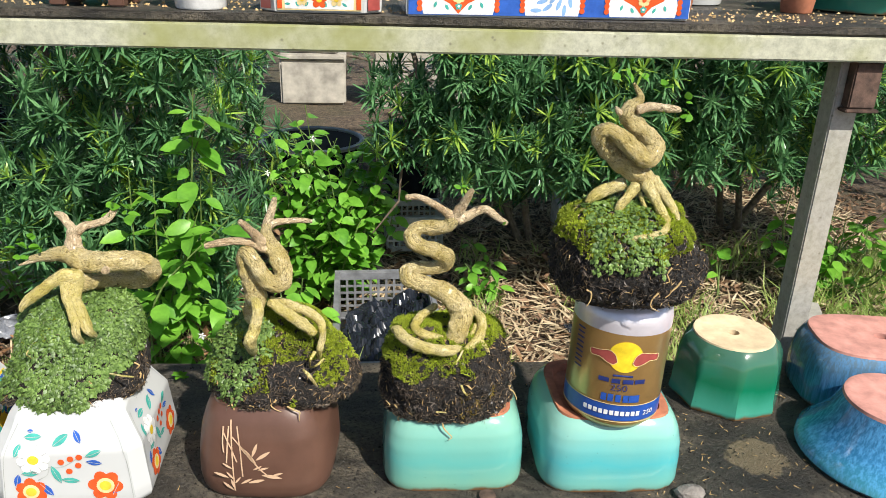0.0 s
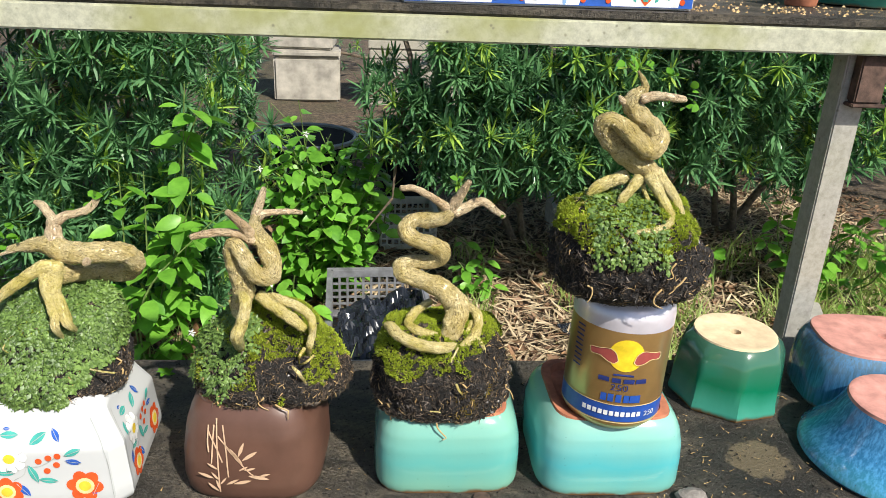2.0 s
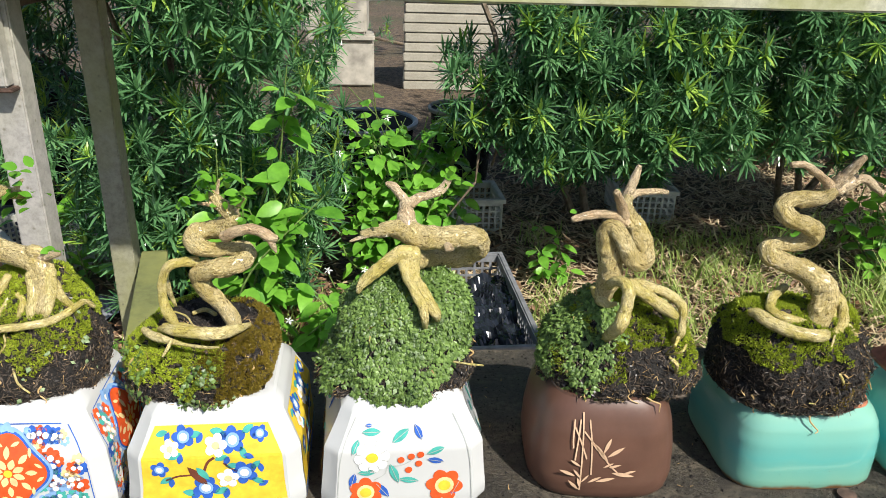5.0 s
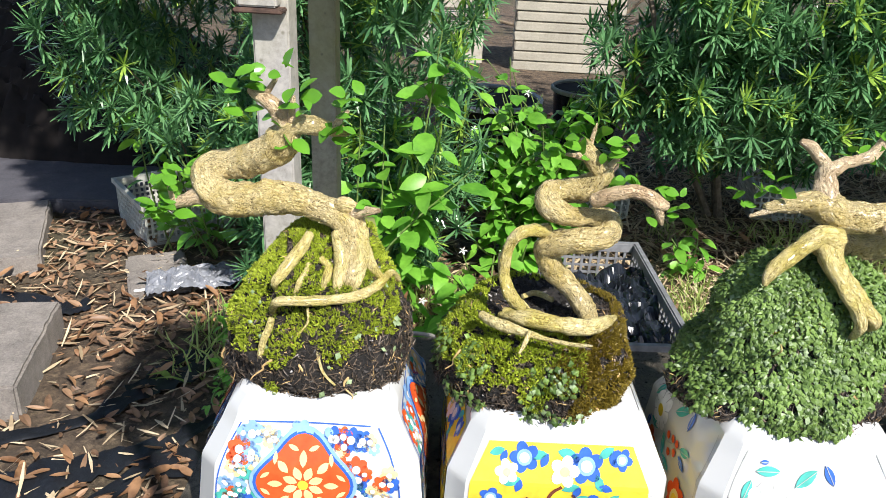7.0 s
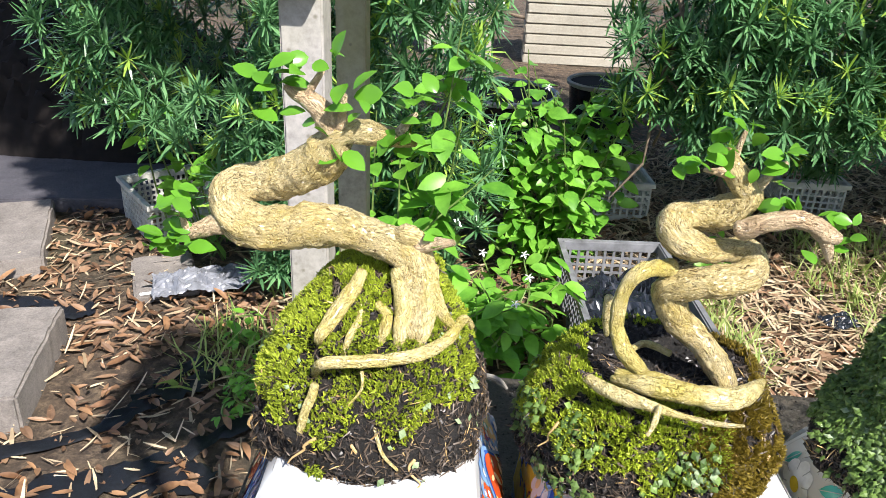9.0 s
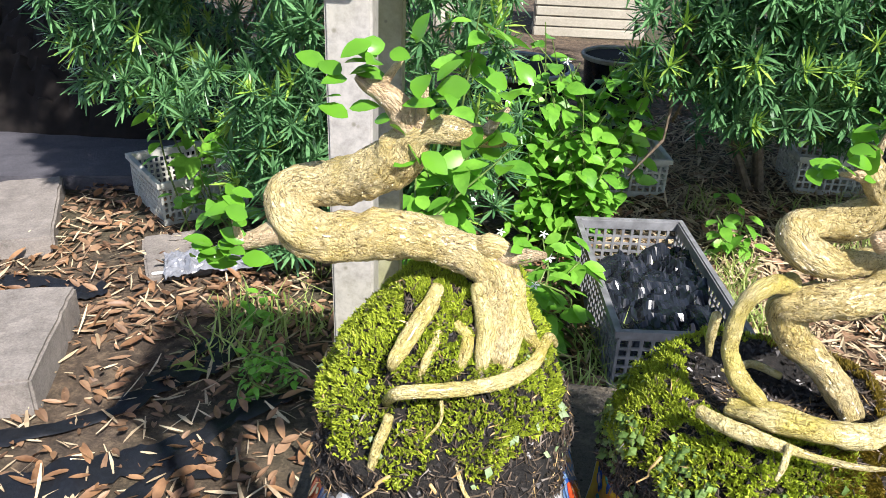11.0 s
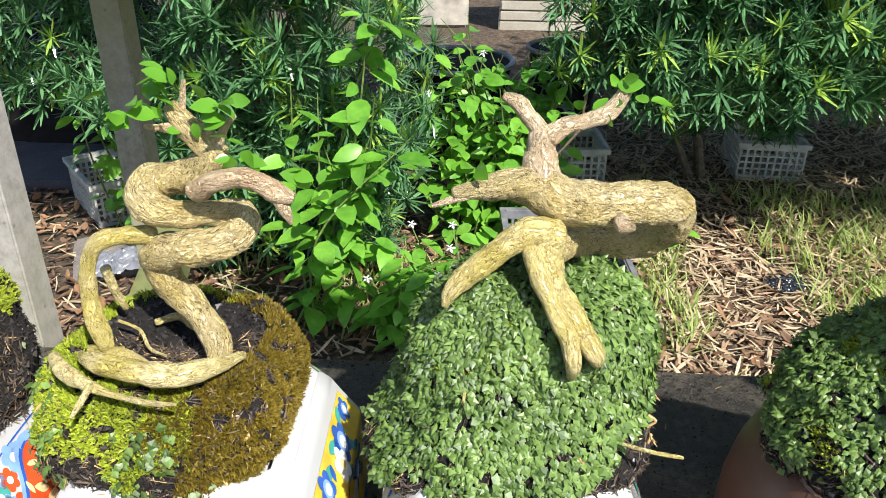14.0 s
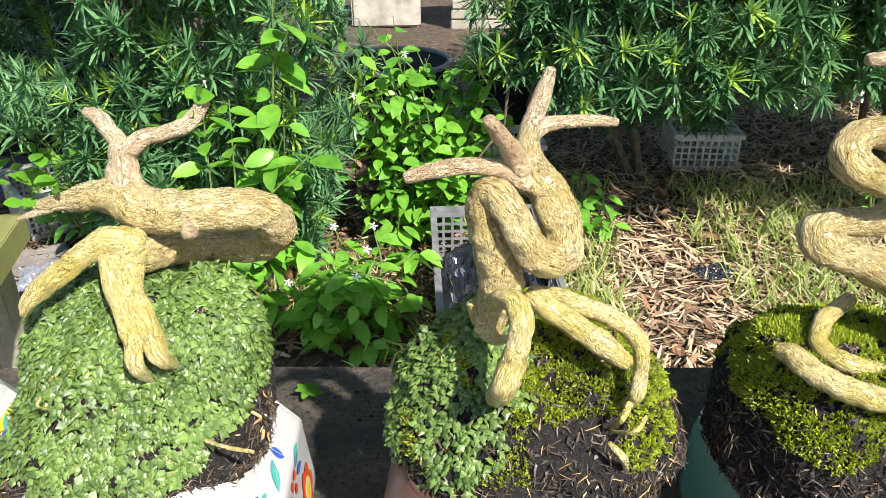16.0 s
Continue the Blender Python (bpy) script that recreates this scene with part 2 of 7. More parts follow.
M_TEAL = glaze("turquoise_glaze", (0.20, 0.43, 0.34), (0.115, 0.41, 0.37), (0.19, 0.42, 0.31), 0.062)
M_TEAL2 = glaze("turquoise_glaze_bright", (0.24, 0.48, 0.40), (0.085, 0.43, 0.46), (0.18, 0.46, 0.39), 0.062)
M_GREEN = glaze("emerald_glaze", (0.05, 0.13, 0.085), (0.005, 0.16, 0.075), (0.06, 0.33, 0.24), 0.07)
M_BLUE = glaze("blue_streaked_glaze", (0.10, 0.17, 0.23), (0.015, 0.10, 0.22), (0.03, 0.20, 0.25), 0.06, 0.55)
M_BLUE2 = glaze("blue_streaked_glaze_light", (0.03, 0.13, 0.26), (0.03, 0.17, 0.34), (0.05, 0.27, 0.33), 0.055, 0.5)
M_BROWN = simple("matt_brown_stoneware", (0.115, 0.058, 0.040), 0.38, 0.10, 40, 0.1)
M_WHITE = simple("white_porcelain", (0.53, 0.54, 0.535), 0.12, 0.02, 20, coat=0.3)
M_TERRA = simple("terracotta", (0.46, 0.17, 0.09), 0.8, 0.2, 70, 0.3)
M_PINK = simple("unglazed_pink_clay", (0.56, 0.27, 0.22), 0.85, 0.15, 80, 0.3)
M_CREAM = simple("unglazed_cream_clay", (0.68, 0.54, 0.34), 0.85, 0.12, 80, 0.3)
M_INC = simple("incised_line", (0.62, 0.42, 0.27), 0.8, 0.1)
M_LITTER = make_litter()
M_SLAB = stone("paving_stone", (0.08, 0.07, 0.062), (0.36, 0.325, 0.29), 14.0)
M_BLOCK = stone("limewashed_block", (0.27, 0.25, 0.20), (0.52, 0.49, 0.41), 5)
M_FOAM = simple("dirty_white_foam", (0.44, 0.41, 0.35), 0.8, 0.25, 9, 0.2)
M_CRATE_D = simple("dark_grey_plastic", (0.20, 0.205, 0.215), 0.4, 0.2, 30)
M_CRATE_W = simple("aged_white_plastic", (0.52, 0.52, 0.46), 0.55, 0.15, 30)
M_BLACK = simple("black_plastic_film", (0.016, 0.02, 0.028), 0.22, 0.2, 30)
M_SHEET = simple("woven_black_sheet", (0.008, 0.0095, 0.013), 0.5, 0.3, 200, 0.5)
# Near-black soil: the shade on the heap is put into the base colour.
M_DARK = simple("shade_darkened_soil", (0.009, 0.006, 0.005), 1.0, 0.3, 30, 0.6)
M_CLEAR = simple("milky_plastic_film", (0.20, 0.21, 0.235), 0.18, 0.2, 30)
M_REDLEAF = leafy("red_brown_dry_leaf", (0.09, 0.038, 0.017), (0.42, 0.24, 0.12), 0.5, 0.1)
M_GREYBLUE = simple("grey_rim_plastic", (0.33, 0.36, 0.40), 0.45, 0.1)


def paint(name, c, rough=0.16):
    return simple(name, c, rough, 0.12, 120)


P_ORANGE = paint("orange_red_enamel", (0.70, 0.10, 0.025))
P_BLUE = paint("cobalt_enamel", (0.035, 0.12, 0.48))
P_LBLUE = paint("light_blue_enamel", (0.24, 0.42, 0.72))
P_TEAL = paint("jade_enamel", (0.07, 0.40, 0.34))
P_YELLOW = paint("yellow_enamel", (0.78, 0.56, 0.05))
P_CREAM = paint("cream_enamel", (0.80, 0.62, 0.30))
P_WHITE = paint("white_enamel", (0.82, 0.82, 0.80))
P_BROWN = paint("brown_enamel", (0.16, 0.05, 0.03))
P_GREY = paint("grey_line", (0.42, 0.44, 0.42))
P_NAVY = paint("navy_ink", (0.02, 0.035, 0.16), 0.3)
P_GOLD = simple("gold_lacquer", (0.60, 0.37, 0.14), 0.28, 0.06, 60, metal=0.7)
P_SILVER = simple("brushed_aluminium", (0.74, 0.70, 0.76), 0.3, 0.06, 60, metal=0.45)
P_RED = paint("dark_red_ink", (0.34, 0.07, 0.06), 0.3)
P_SUN = paint("yellow_ink", (0.85, 0.62, 0.03), 0.3)
P_INKBLUE = paint("blue_ink", (0.02, 0.08, 0.36), 0.3)


# ---- building helpers ----
def part(name, bm, material, parent=None, label="", smooth=True):
    """Links a bmesh as one mesh object, under parent where given."""
    me = bpy.data.meshes.new(name)
    if smooth:
        for f in bm.faces:
            f.smooth = True
    bm.to_mesh(me)
    bm.free()
    if smooth:
        me.set_sharp_from_angle(angle=radians(38))
    return link(name, me, material, parent, label)


def link(name, me, material, parent=None, label=""):
    if material and not me.materials:
        me.materials.append(material)
    ob = new(name, me)
    if parent:
        ob.parent = parent
    return tagged(ob, label)


def raw(name, verts, faces, material, parent=None, label="", smooth=False):
    me = bpy.data.meshes.new(name)
    me.from_pydata([tuple(v) for v in verts], [], faces)
    if smooth:
        me.polygons.foreach_set("use_smooth", [True] * len(me.polygons))
    me.update()
    return link(name, me, material, parent, label)


def thing(name, label, category, loc=(0, 0, 0), group="", rz=0.0, kind=""):
    ob = new(name)
    ob.empty_display_size = 0.02
    ob.location = loc
    ob.rotation_euler = (0, 0, radians(rz))
    return tagged(ob, label, category, group, kind)


def box(bm, x0, y0, z0, x1, y1, z1, bevel=0.0):
    r = bmesh.ops.create_cube(bm, size=1.0)
    bmesh.ops.transform(bm, verts=r["verts"], matrix=Matrix.LocRotScale(((x0 + x1) / 2, (y0 + y1) / 2, (z0 + z1) / 2), None, (x1 - x0, y1 - y0, z1 - z0)))
    if bevel:
        es = list({e for v in r["verts"] for e in v.link_edges})
        bmesh.ops.bevel(bm, geom=es, offset=bevel, segments=2, affect="EDGES")
    return bm


def spline(points, steps):
    """Catmull-Rom through points of any dimension."""
    p = np.array(points, float)
    p = np.vstack([2 * p[0] - p[1], p, 2 * p[-1] - p[-2]])
    out = []
    for i in range(1, len(p) - 2):
        for k in range(steps):
            t = k / steps
            a, b, c, d = p[i - 1], p[i], p[i + 1], p[i + 2]
            out.append(0.5 * (2 * b + (c - a) * t + (2 * a - 5 * b + 4 * c - d) * t * t + (3 * b - a - 3 * c + d) * t ** 3))
    out.append(p[-2])
    return np.array(out)


def tube(bm, pts, sides=12, steps=5, gnarl=0.0, seed=0.0, freq=120.0):
    """A limb along (x, y, z, r), with uneven girth and ridges along it; both ends closed."""
    q = spline(pts, steps) if steps > 1 else np.array(pts, float)
    if steps > 1:
        a, b = q[0] - q[1], q[-1] - q[-2]
        a, b = a[:3] / (np.linalg.norm(a[:3]) + 1e-9), b[:3] / (np.linalg.norm(b[:3]) + 1e-9)
        q = np.vstack([[*(q[0][:3] + a * q[0][3] * 0.5), q[0][3] * 0.55], [*(q[0][:3] + a * q[0][3] * 0.3), q[0][3] * 0.85], q, [*(q[-1][:3] + b * q[-1][3] * 0.3), q[-1][3] * 0.85], [*(q[-1][:3] + b * q[-1][3] * 0.5), q[-1][3] * 0.55]])
    lay = bm.verts.layers.float_vector.new("limb")
    rings = []
    ref = Vector((0.3, -0.9, 0.2))
    mean = float(np.mean(q[:, 3]))
    run = 0.0
    for i, (x, y, z, r) in enumerate(q):
        a, b = q[max(i - 1, 0)][:3], q[min(i + 1, len(q) - 1)][:3]
        if i:
            run += float(np.linalg.norm(q[i][:3] - q[i - 1][:3]))
        d = Vector(b - a)
        d = d.normalized() if d.length > 1e-9 else Vector((0, 0, 1))
        u = (ref - d * ref.dot(d)).normalized()
        ref = u
        w = d.cross(u)
        ring = []
        c = Vector((x, y, z))
        for k in range(sides):
            an = 2 * math.pi * k / sides
            o = u * math.cos(an) + w * math.sin(an)
            rr = max(r, 1e-5)
            at = Vector((mean * math.cos(an), mean * math.sin(an), run + seed * 0.37))
            if gnarl:
                s = c + o * rr
                rr *= 1 + gnarl * (noise.noise(s * freq + Vector((seed, 0, 0))) + 0.45 * noise.noise(Vector((at.x * 520, at.y * 520, at.z * 150))) + 0.35 * noise.noise(s * freq * 3.1) + 0.2 * noise.noise(s * freq * 6.3))
            v = bm.verts.new(c + o * rr)
            v[lay] = at
            ring.append(v)
        rings.append(ring)
    for a, b in zip(rings, rings[1:]):
        for k in range(sides):
            bm.faces.new((a[k], a[(k + 1) % sides], b[(k + 1) % sides], b[k]))
    bm.faces.new(rings[0][::-1])
    bm.faces.new(rings[-1])
    return bm


def mm(path):
    return [tuple(v / 1000 for v in p) for p in path]


def loft(bm, sections, cap_top=True, cap_bottom=True):
    """Closed rings of equal count, joined in order from the bottom."""
    rows = [[bm.verts.new(p) for p in s] for s in sections]
    n = len(rows[0])
    for a, b in zip(rows, rows[1:]):
        for k in range(n):
            bm.faces.new((a[k], a[(k + 1) % n], b[(k + 1) % n], b[k]))
    if cap_bottom:
        bm.faces.new(rows[0][::-1])
    if cap_top:
        bm.faces.new(rows[-1])
    return rows


def squircle(w, d, z, p=4.0, n=48, turn=0.0):
    """A rounded square ring; p 2 is an ellipse, larger is squarer."""
    out = []
    for k in range(n):
        a = 2 * math.pi * (k + 0.5) / n + turn
        c, s = math.cos(a), math.sin(a)
        r = (abs(c) ** p + abs(s) ** p) ** (-1 / p)
        out.append((w * r * c, d * r * s, z))
    return out


def leaf_verts(length, width, fold=0.25, curl=0.2):
    """One oval leaf along +x with a folded midrib and a short point."""
    L, W = length, width / 2
    v, f = [(0, 0, 0)], []
    st = ((0.14, 0.62), (0.36, 1.0), (0.62, 0.92), (0.84, 0.52))
    for t, w in st:
        z = -L * curl * t * t
        v += [(L * t, W * w, z + W * w * fold), (L * t, 0, z), (L * t, -W * w, z + W * w * fold)]
    v.append((L, 0, -L * curl))
    f += [(0, 2, 1), (0, 3, 2)]
    for k in range(3):
        a, b = 1 + 3 * k, 4 + 3 * k
        f += [(a, a + 1, b + 1, b), (a + 1, a + 2, b + 2, b + 1)]
    f += [(10, 11, 13), (11, 12, 13)]
    return np.array(v), f


def strap_verts(length, width, curl=0.1):
    """A narrow blunt strap leaf, widest past its middle, slightly bowed."""
    L, W = length, width / 2
    v = [(0, W * .45, 0), (0, -W * .45, 0), (L * .55, W, -L * curl * .25), (L * .55, -W, -L * curl * .25), (L, W * .3, -L * curl), (L, -W * .3, -L * curl)]
    return np.array(v), [(0, 1, 3, 2), (2, 3, 5, 4)]


class Cloud:
    """Collects many small pieces into one mesh."""

    def __init__(self):
        self.v, self.f, self.n = [], [], 0

    def add(self, verts, faces, m=None):
        a = np.asarray(verts, float)
        if m is not None:
            m = np.array(m)
            a = a @ m[:3, :3].T + m[:3, 3]
        self.v.append(a)
        self.f.extend(tuple(i + self.n for i in q) for q in faces)
        self.n += len(a)

    def make(self, name, material, parent=None, label="", smooth=False):
        return raw(name, np.vstack(self.v), self.f, material, parent, label, smooth)


def frame_of(at, ahead, roll=0.0):
    """A pose at a point with +x along ahead, turned about it by roll."""
    x = Vector(ahead).normalized()
    up = Vector((0, 0, 1)) if abs(x.z) < 0.98 else Vector((0, 1, 0))
    y = up.cross(x).normalized()
    z = x.cross(y)
    m = Matrix((x, y, z)).transposed().to_4x4()
    m = m @ Matrix.Rotation(roll, 4, "X")
    m.translation = Vector(at)
    return m


rng = random.Random(7)

# ---- ground and stand ----
GZ = -0.72


def ground_z(x, y):
    return GZ + 0.018 * noise.noise(Vector((x * 2.1, y * 2.1, 3.0))) + 0.01 * noise.noise(Vector((x * 7, y * 7, 9.0)))


def build_ground():
    xs = np.concatenate([[-300, -60, -15, -6], np.linspace(-3.5, 3.5, 71), [6, 15, 60, 300]])
    ys = np.concatenate([[-300, -60, -10, -3], np.linspace(-1, 6, 71), [9, 20, 60, 300]])
    v = [(x, y, ground_z(x, y)) for y in ys for x in xs]
    n = len(xs)
    f = [(j * n + i, j * n + i + 1, (j + 1) * n + i + 1, (j + 1) * n + i) for j in range(len(ys) - 1) for i in range(n - 1)]
    tagged(raw("ground", v, f, M_LITTER, smooth=True), "brown garden soil strewn with dry leaf litter", "ground", kind="structure")


build_ground()


def build_bench():
    b = thing("bench", "low weathered bench with dark damp board top on steel frame", "bench", (0, 0, 0))
    bm = box(bmesh.new(), -0.795, -0.066, -0.016, 0.42, 0.134, 0.0, 0.002)
    bmesh.ops.subdivide_edges(bm, edges=[e for e in bm.edges if e.calc_length() > 0.1], cuts=30, use_grid_fill=True)
    for v in bm.verts:
        v.co.z += 0.0012 * noise.noise(v.co * 25)
        if abs(v.co.y) > 0.06:
            v.co.y += 0.0016 * noise.noise(v.co * 60)
    part("top_board", bm, M_BENCH, b, "dark stained wet board")
    part("front_rail", box(bmesh.new(), -0.797, -0.0745, -0.03, 0.42, -0.0685, -0.003, 0.001), M_BEAM, b, "grey steel edge rail")
    part("rear_rail", box(bmesh.new(), -0.79, 0.105, -0.04, 0.42, 0.13, -0.0165, 0.001), M_GALV, b)
    for x in (-0.78, 0.38):
        for y in (-0.06, 0.1):
            part("leg", box(bmesh.new(), x, y, GZ - 0.02, x + 0.022, y + 0.022, -0.0165, 0.0015), M_GALV, b)
    return b


build_bench()


def build_shelf():
    s = thing("shelf_stand", "upper shelf of grey boards on galvanised square posts", "shelf", (0, 0, 0))
    part("front_beam", box(bmesh.new(), -0.86, 0.130, 0.2765, 0.42, 0.150, 0.296, 0.0015), M_BEAM, s, "algae-stained steel beam")
    bm = box(bmesh.new(), -0.86, 0.132, 0.2965, 0.42, 0.52, 0.3035, 0.0015)
    bmesh.ops.subdivide_edges(bm, edges=[e for e in bm.edges if e.calc_length() > 0.1], cuts=24, use_grid_fill=True)
    for v in bm.verts:
        v.co.z += 0.0007 * noise.noise(v.co * 40)
        v.co.y += 0.0014 * noise.noise(v.co * 55)
    part("shelf_board", bm, M_BENCH, s, "dark weathered shelf board")
    for x in (0.0845, -0.7975):
        part("post", box(bmesh.new(), x, 0.1505, GZ - 0.02, x + 0.0225, 0.173, 0.2755, 0.0012), M_GALV, s, "galvanised steel post")
        part("rear_post", box(bmesh.new(), x - 0.006, 0.34, GZ - 0.02, x + 0.017, 0.363, 0.2755, 0.0012), M_OLDWOOD, s, "grey weathered post") if x < 0 else None
        z0 = 0.2375 if x > 0 else 0.2115
        x0 = x + 0.0055 if x > 0 else x - 0.005
        part("sleeve", box(bmesh.new(), x0, 0.138, z0, x0 + 0.0235, 0.1503, 0.276, 0.0012), M_GALV if x < 0 else M_RUST, s, "short square steel sleeve")
        part("weld_plate", box(bmesh.new(), x0 - 0.002, 0.1365, z0 - 0.0035, x0 + 0.027, 0.1503, z0 - 0.0005, 0.0008), M_RUST, s, "rusty welded plate")
        part("side_beam", box(bmesh.new(), x - 0.004, 0.1755, 0.262, x + 0.02, 0.52, 0.2765, 0.001), M_RUST, s, "rusty side beam") if x < 0 else None
    bm = box(bmesh.new(), -0.013, -0.11, -0.024, 0.013, 0.105, 0.0, 0.001)
    bmesh.ops.transform(bm, verts=bm.verts, matrix=pose(-0.738, 0.243, -0.002, 0, 0, 12))
    part("side_rail", bm, M_MOSSY, s, "mossy green side rail")
    bm = box(bmesh.new(), -0.010, -0.06, -0.02, 0.010, 0.06, 0.0, 0.001)
    bmesh.ops.transform(bm, verts=bm.verts, matrix=pose(0.152, 0.205, -0.002, 0, 0, -20))
    part("side_rail", bm, M_GALV, s)
    return s


build_shelf()


# ---- pots standing upside down ----
def profile_at(prof, z):
    zs = [p[1] for p in prof]
    return float(np.interp(z, zs, [p[0] for p in prof]))


def square_pot(name, label, loc, hw, hd, prof, mat, rim_mat, p=5.0, rz=0.0, holes=1):
    """Upturned rounded square pot: widest at the mouth on the bench; prof is (fraction, z)."""
    t = thing(name, label, "plant pot", loc, "upturned pots", rz)
    bm = bmesh.new()
    zs = np.linspace(0, prof[-1][1], 22)
    loft(bm, [squircle(hw * profile_at(prof, z), hd * profile_at(prof, z), z, p, 64) for z in zs], cap_top=False)
    part("body", bm, mat, t)
    ztop, fr = prof[-1][1], prof[-1][0]
    bm = bmesh.new()
    k = fr
    loft(bm, [squircle(hw * k, hd * k, ztop - 0.0006, p, 64), squircle(hw * k * 0.985, hd * k * 0.985, ztop + 0.0015, p, 64), squircle(hw * k * 0.86, hd * k * 0.86, ztop + 0.0012, p, 64), squircle(hw * k * 0.82, hd * k * 0.82, ztop - 0.004, p, 64), squircle(hw * k * 0.2, hd * k * 0.2, ztop - 0.0042, p, 64), squircle(hw * k * 0.16, hd * k * 0.16, ztop - 0.012, p, 64)], cap_bottom=False)
    part("foot_ring", bm, rim_mat, t, "unglazed clay foot with drain hole")
    return t


PROF_TEAL = [(0.975, 0.0), (1.0, 0.004), (1.0, 0.022), (0.985, 0.034), (0.94, 0.044), (0.875, 0.051), (0.80, 0.0545)]
square_pot("plant_pot", "turquoise glazed square pot upside down on the bench", (-0.2457, 0.004, 0.0005), 0.0505, 0.0495, PROF_TEAL, M_TEAL, M_TERRA)
square_pot("plant_pot", "bright turquoise glazed square pot upside down under a drink can", (-0.1335, 0.0, 0.0005), 0.0515, 0.050, PROF_TEAL, M_TEAL2, M_TERRA)
PROF_BROWN = [(0.93, 0.0), (0.97, 0.003), (1.0, 0.012), (0.985, 0.028), (0.93, 0.046), (0.85, 0.058), (0.78, 0.064), (0.74, 0.066)]
brown_pot = square_pot("plant_pot", "matt brown stoneware pot with incised bamboo, upside down", (-0.3765, -0.004, 0.0005), 0.047, 0.047, PROF_BROWN, M_BROWN, M_BROWN, 3.6, -4)


def octring(h, ch, z, n=6, bulge=0.0):
    """A square ring of half-width h with cut corners."""
    c = [(h, -h + ch), (h, h - ch), (h - ch, h), (-h + ch, h), (-h, h - ch), (-h, -h + ch), (-h + ch, -h), (h - ch, -h)]
    out = []
    for i in range(8):
        a, b = c[i], c[(i + 1) % 8]
        for k in range(n):
            t = k / n
            x, y = a[0] + (b[0] - a[0]) * t, a[1] + (b[1] - a[1]) * t
            if i % 2 == 0 and bulge:
                s = 1 + bulge * 4 * t * (1 - t)
                x, y = (x * s, y) if i in (0, 4) else (x, y * s)
            out.append((x, y, z))
    return out


class Painter:
    """Lays thin enamel shapes on the four faces of a cut-corner pot, or round a can."""

    def __init__(self, owner, half, radius=None):
        self.owner, self.half, self.radius, self.sets, self.uid, self.hold = owner, half, radius, {}, 0, False

    def place(self, u, v, side, lift):
        if self.radius:
            a = u / self.radius - math.pi / 2
            r = self.radius + lift
            return (r * math.cos(a), r * math.sin(a), v)
        h = self.half(v) + lift
        p = Vector((u, -h, v))
        return tuple(Matrix.Rotation(side * math.pi / 2, 3, "Z") @ p)

    def poly(self, name, mat, pts, side=0, layer=1, mid=None):
        pts = list(pts)
        self.uid += 0 if self.hold else 1
        c = mid or (sum(p[0] for p in pts) / len(pts), sum(p[1] for p in pts) / len(pts))
        lift = 0.00025 + 0.00016 * layer
        v = [self.place(c[0], c[1], side, lift)]
        f, n = [], len(pts)
        for q in (0.5, 1.0):
            v += [self.place(c[0] + (p[0] - c[0]) * q, c[1] + (p[1] - c[1]) * q, side, lift) for p in pts]
        for k in range(n):
            m = (k + 1) % n
            f.append((0, 1 + k, 1 + m))
            f.append((1 + k, 1 + n + k, 1 + n + m, 1 + m))
        self.sets.setdefault((name, mat, self.uid), Cloud()).add(v, f)

    def oval(self, name, mat, u, v, a, b, rot=0.0, side=0, layer=1, pointed=False, n=14):
        pts = []
        for k in range(n):
            t = 2 * math.pi * k / n
            x, y = a * math.cos(t), b * math.sin(t)
            if pointed:
                y *= max(0.0, 1 - (abs(x) / a) ** 2.2) ** 0.5 * 1.0
            pts.append((u + x * math.cos(rot) - y * math.sin(rot), v + x * math.sin(rot) + y * math.cos(rot)))
        self.poly(name, mat, pts, side, layer, (u, v))

    def flower(self, u, v, r, petal, heart, side=0, n=5, layer=2, rot=0.3, core=None):
        self.uid, self.hold = self.uid + 1, True
        for k in range(n):
            t = rot + 2 * math.pi * k / n
            self.oval("painted_flower", petal, u + 0.58 * r * math.cos(t), v + 0.58 * r * math.sin(t), 0.5 * r, 0.42 * r, t, side, layer + 0.3 * (k % 2))
        if core:
            self.oval("flower_ring", core, u, v, 0.55 * r, 0.55 * r, 0, side, layer + 1)
        self.hold = False
        self.oval("flower_heart", heart, u, v, 0.36 * r, 0.34 * r, 0, side, layer + 2)

    def line(self, name, mat, pts, w, side=0, layer=1):
        q = spline([(*p, 0) for p in pts], 5)
        l, r = [], []
        for i in range(len(q)):
            d = q[min(i + 1, len(q) - 1)] - q[max(i - 1, 0)]
            d = d / (np.linalg.norm(d) + 1e-9)
            l.append((q[i][0] - d[1] * w, q[i][1] + d[0] * w))
            r.append((q[i][0] + d[1] * w, q[i][1] - d[0] * w))
        lift = 0.00025 + 0.00016 * layer
        v = [self.place(*p, side, lift) for p in l + r]
        n = len(l)
        self.uid += 1
        self.sets.setdefault((name, mat, self.uid), Cloud()).add(v, [(k, n + k, n + k + 1, k + 1) for k in range(n - 1)])

    def done(self):
        for (name, mat, _), c in self.sets.items():
            c.make(name, mat, self.owner, "", True)


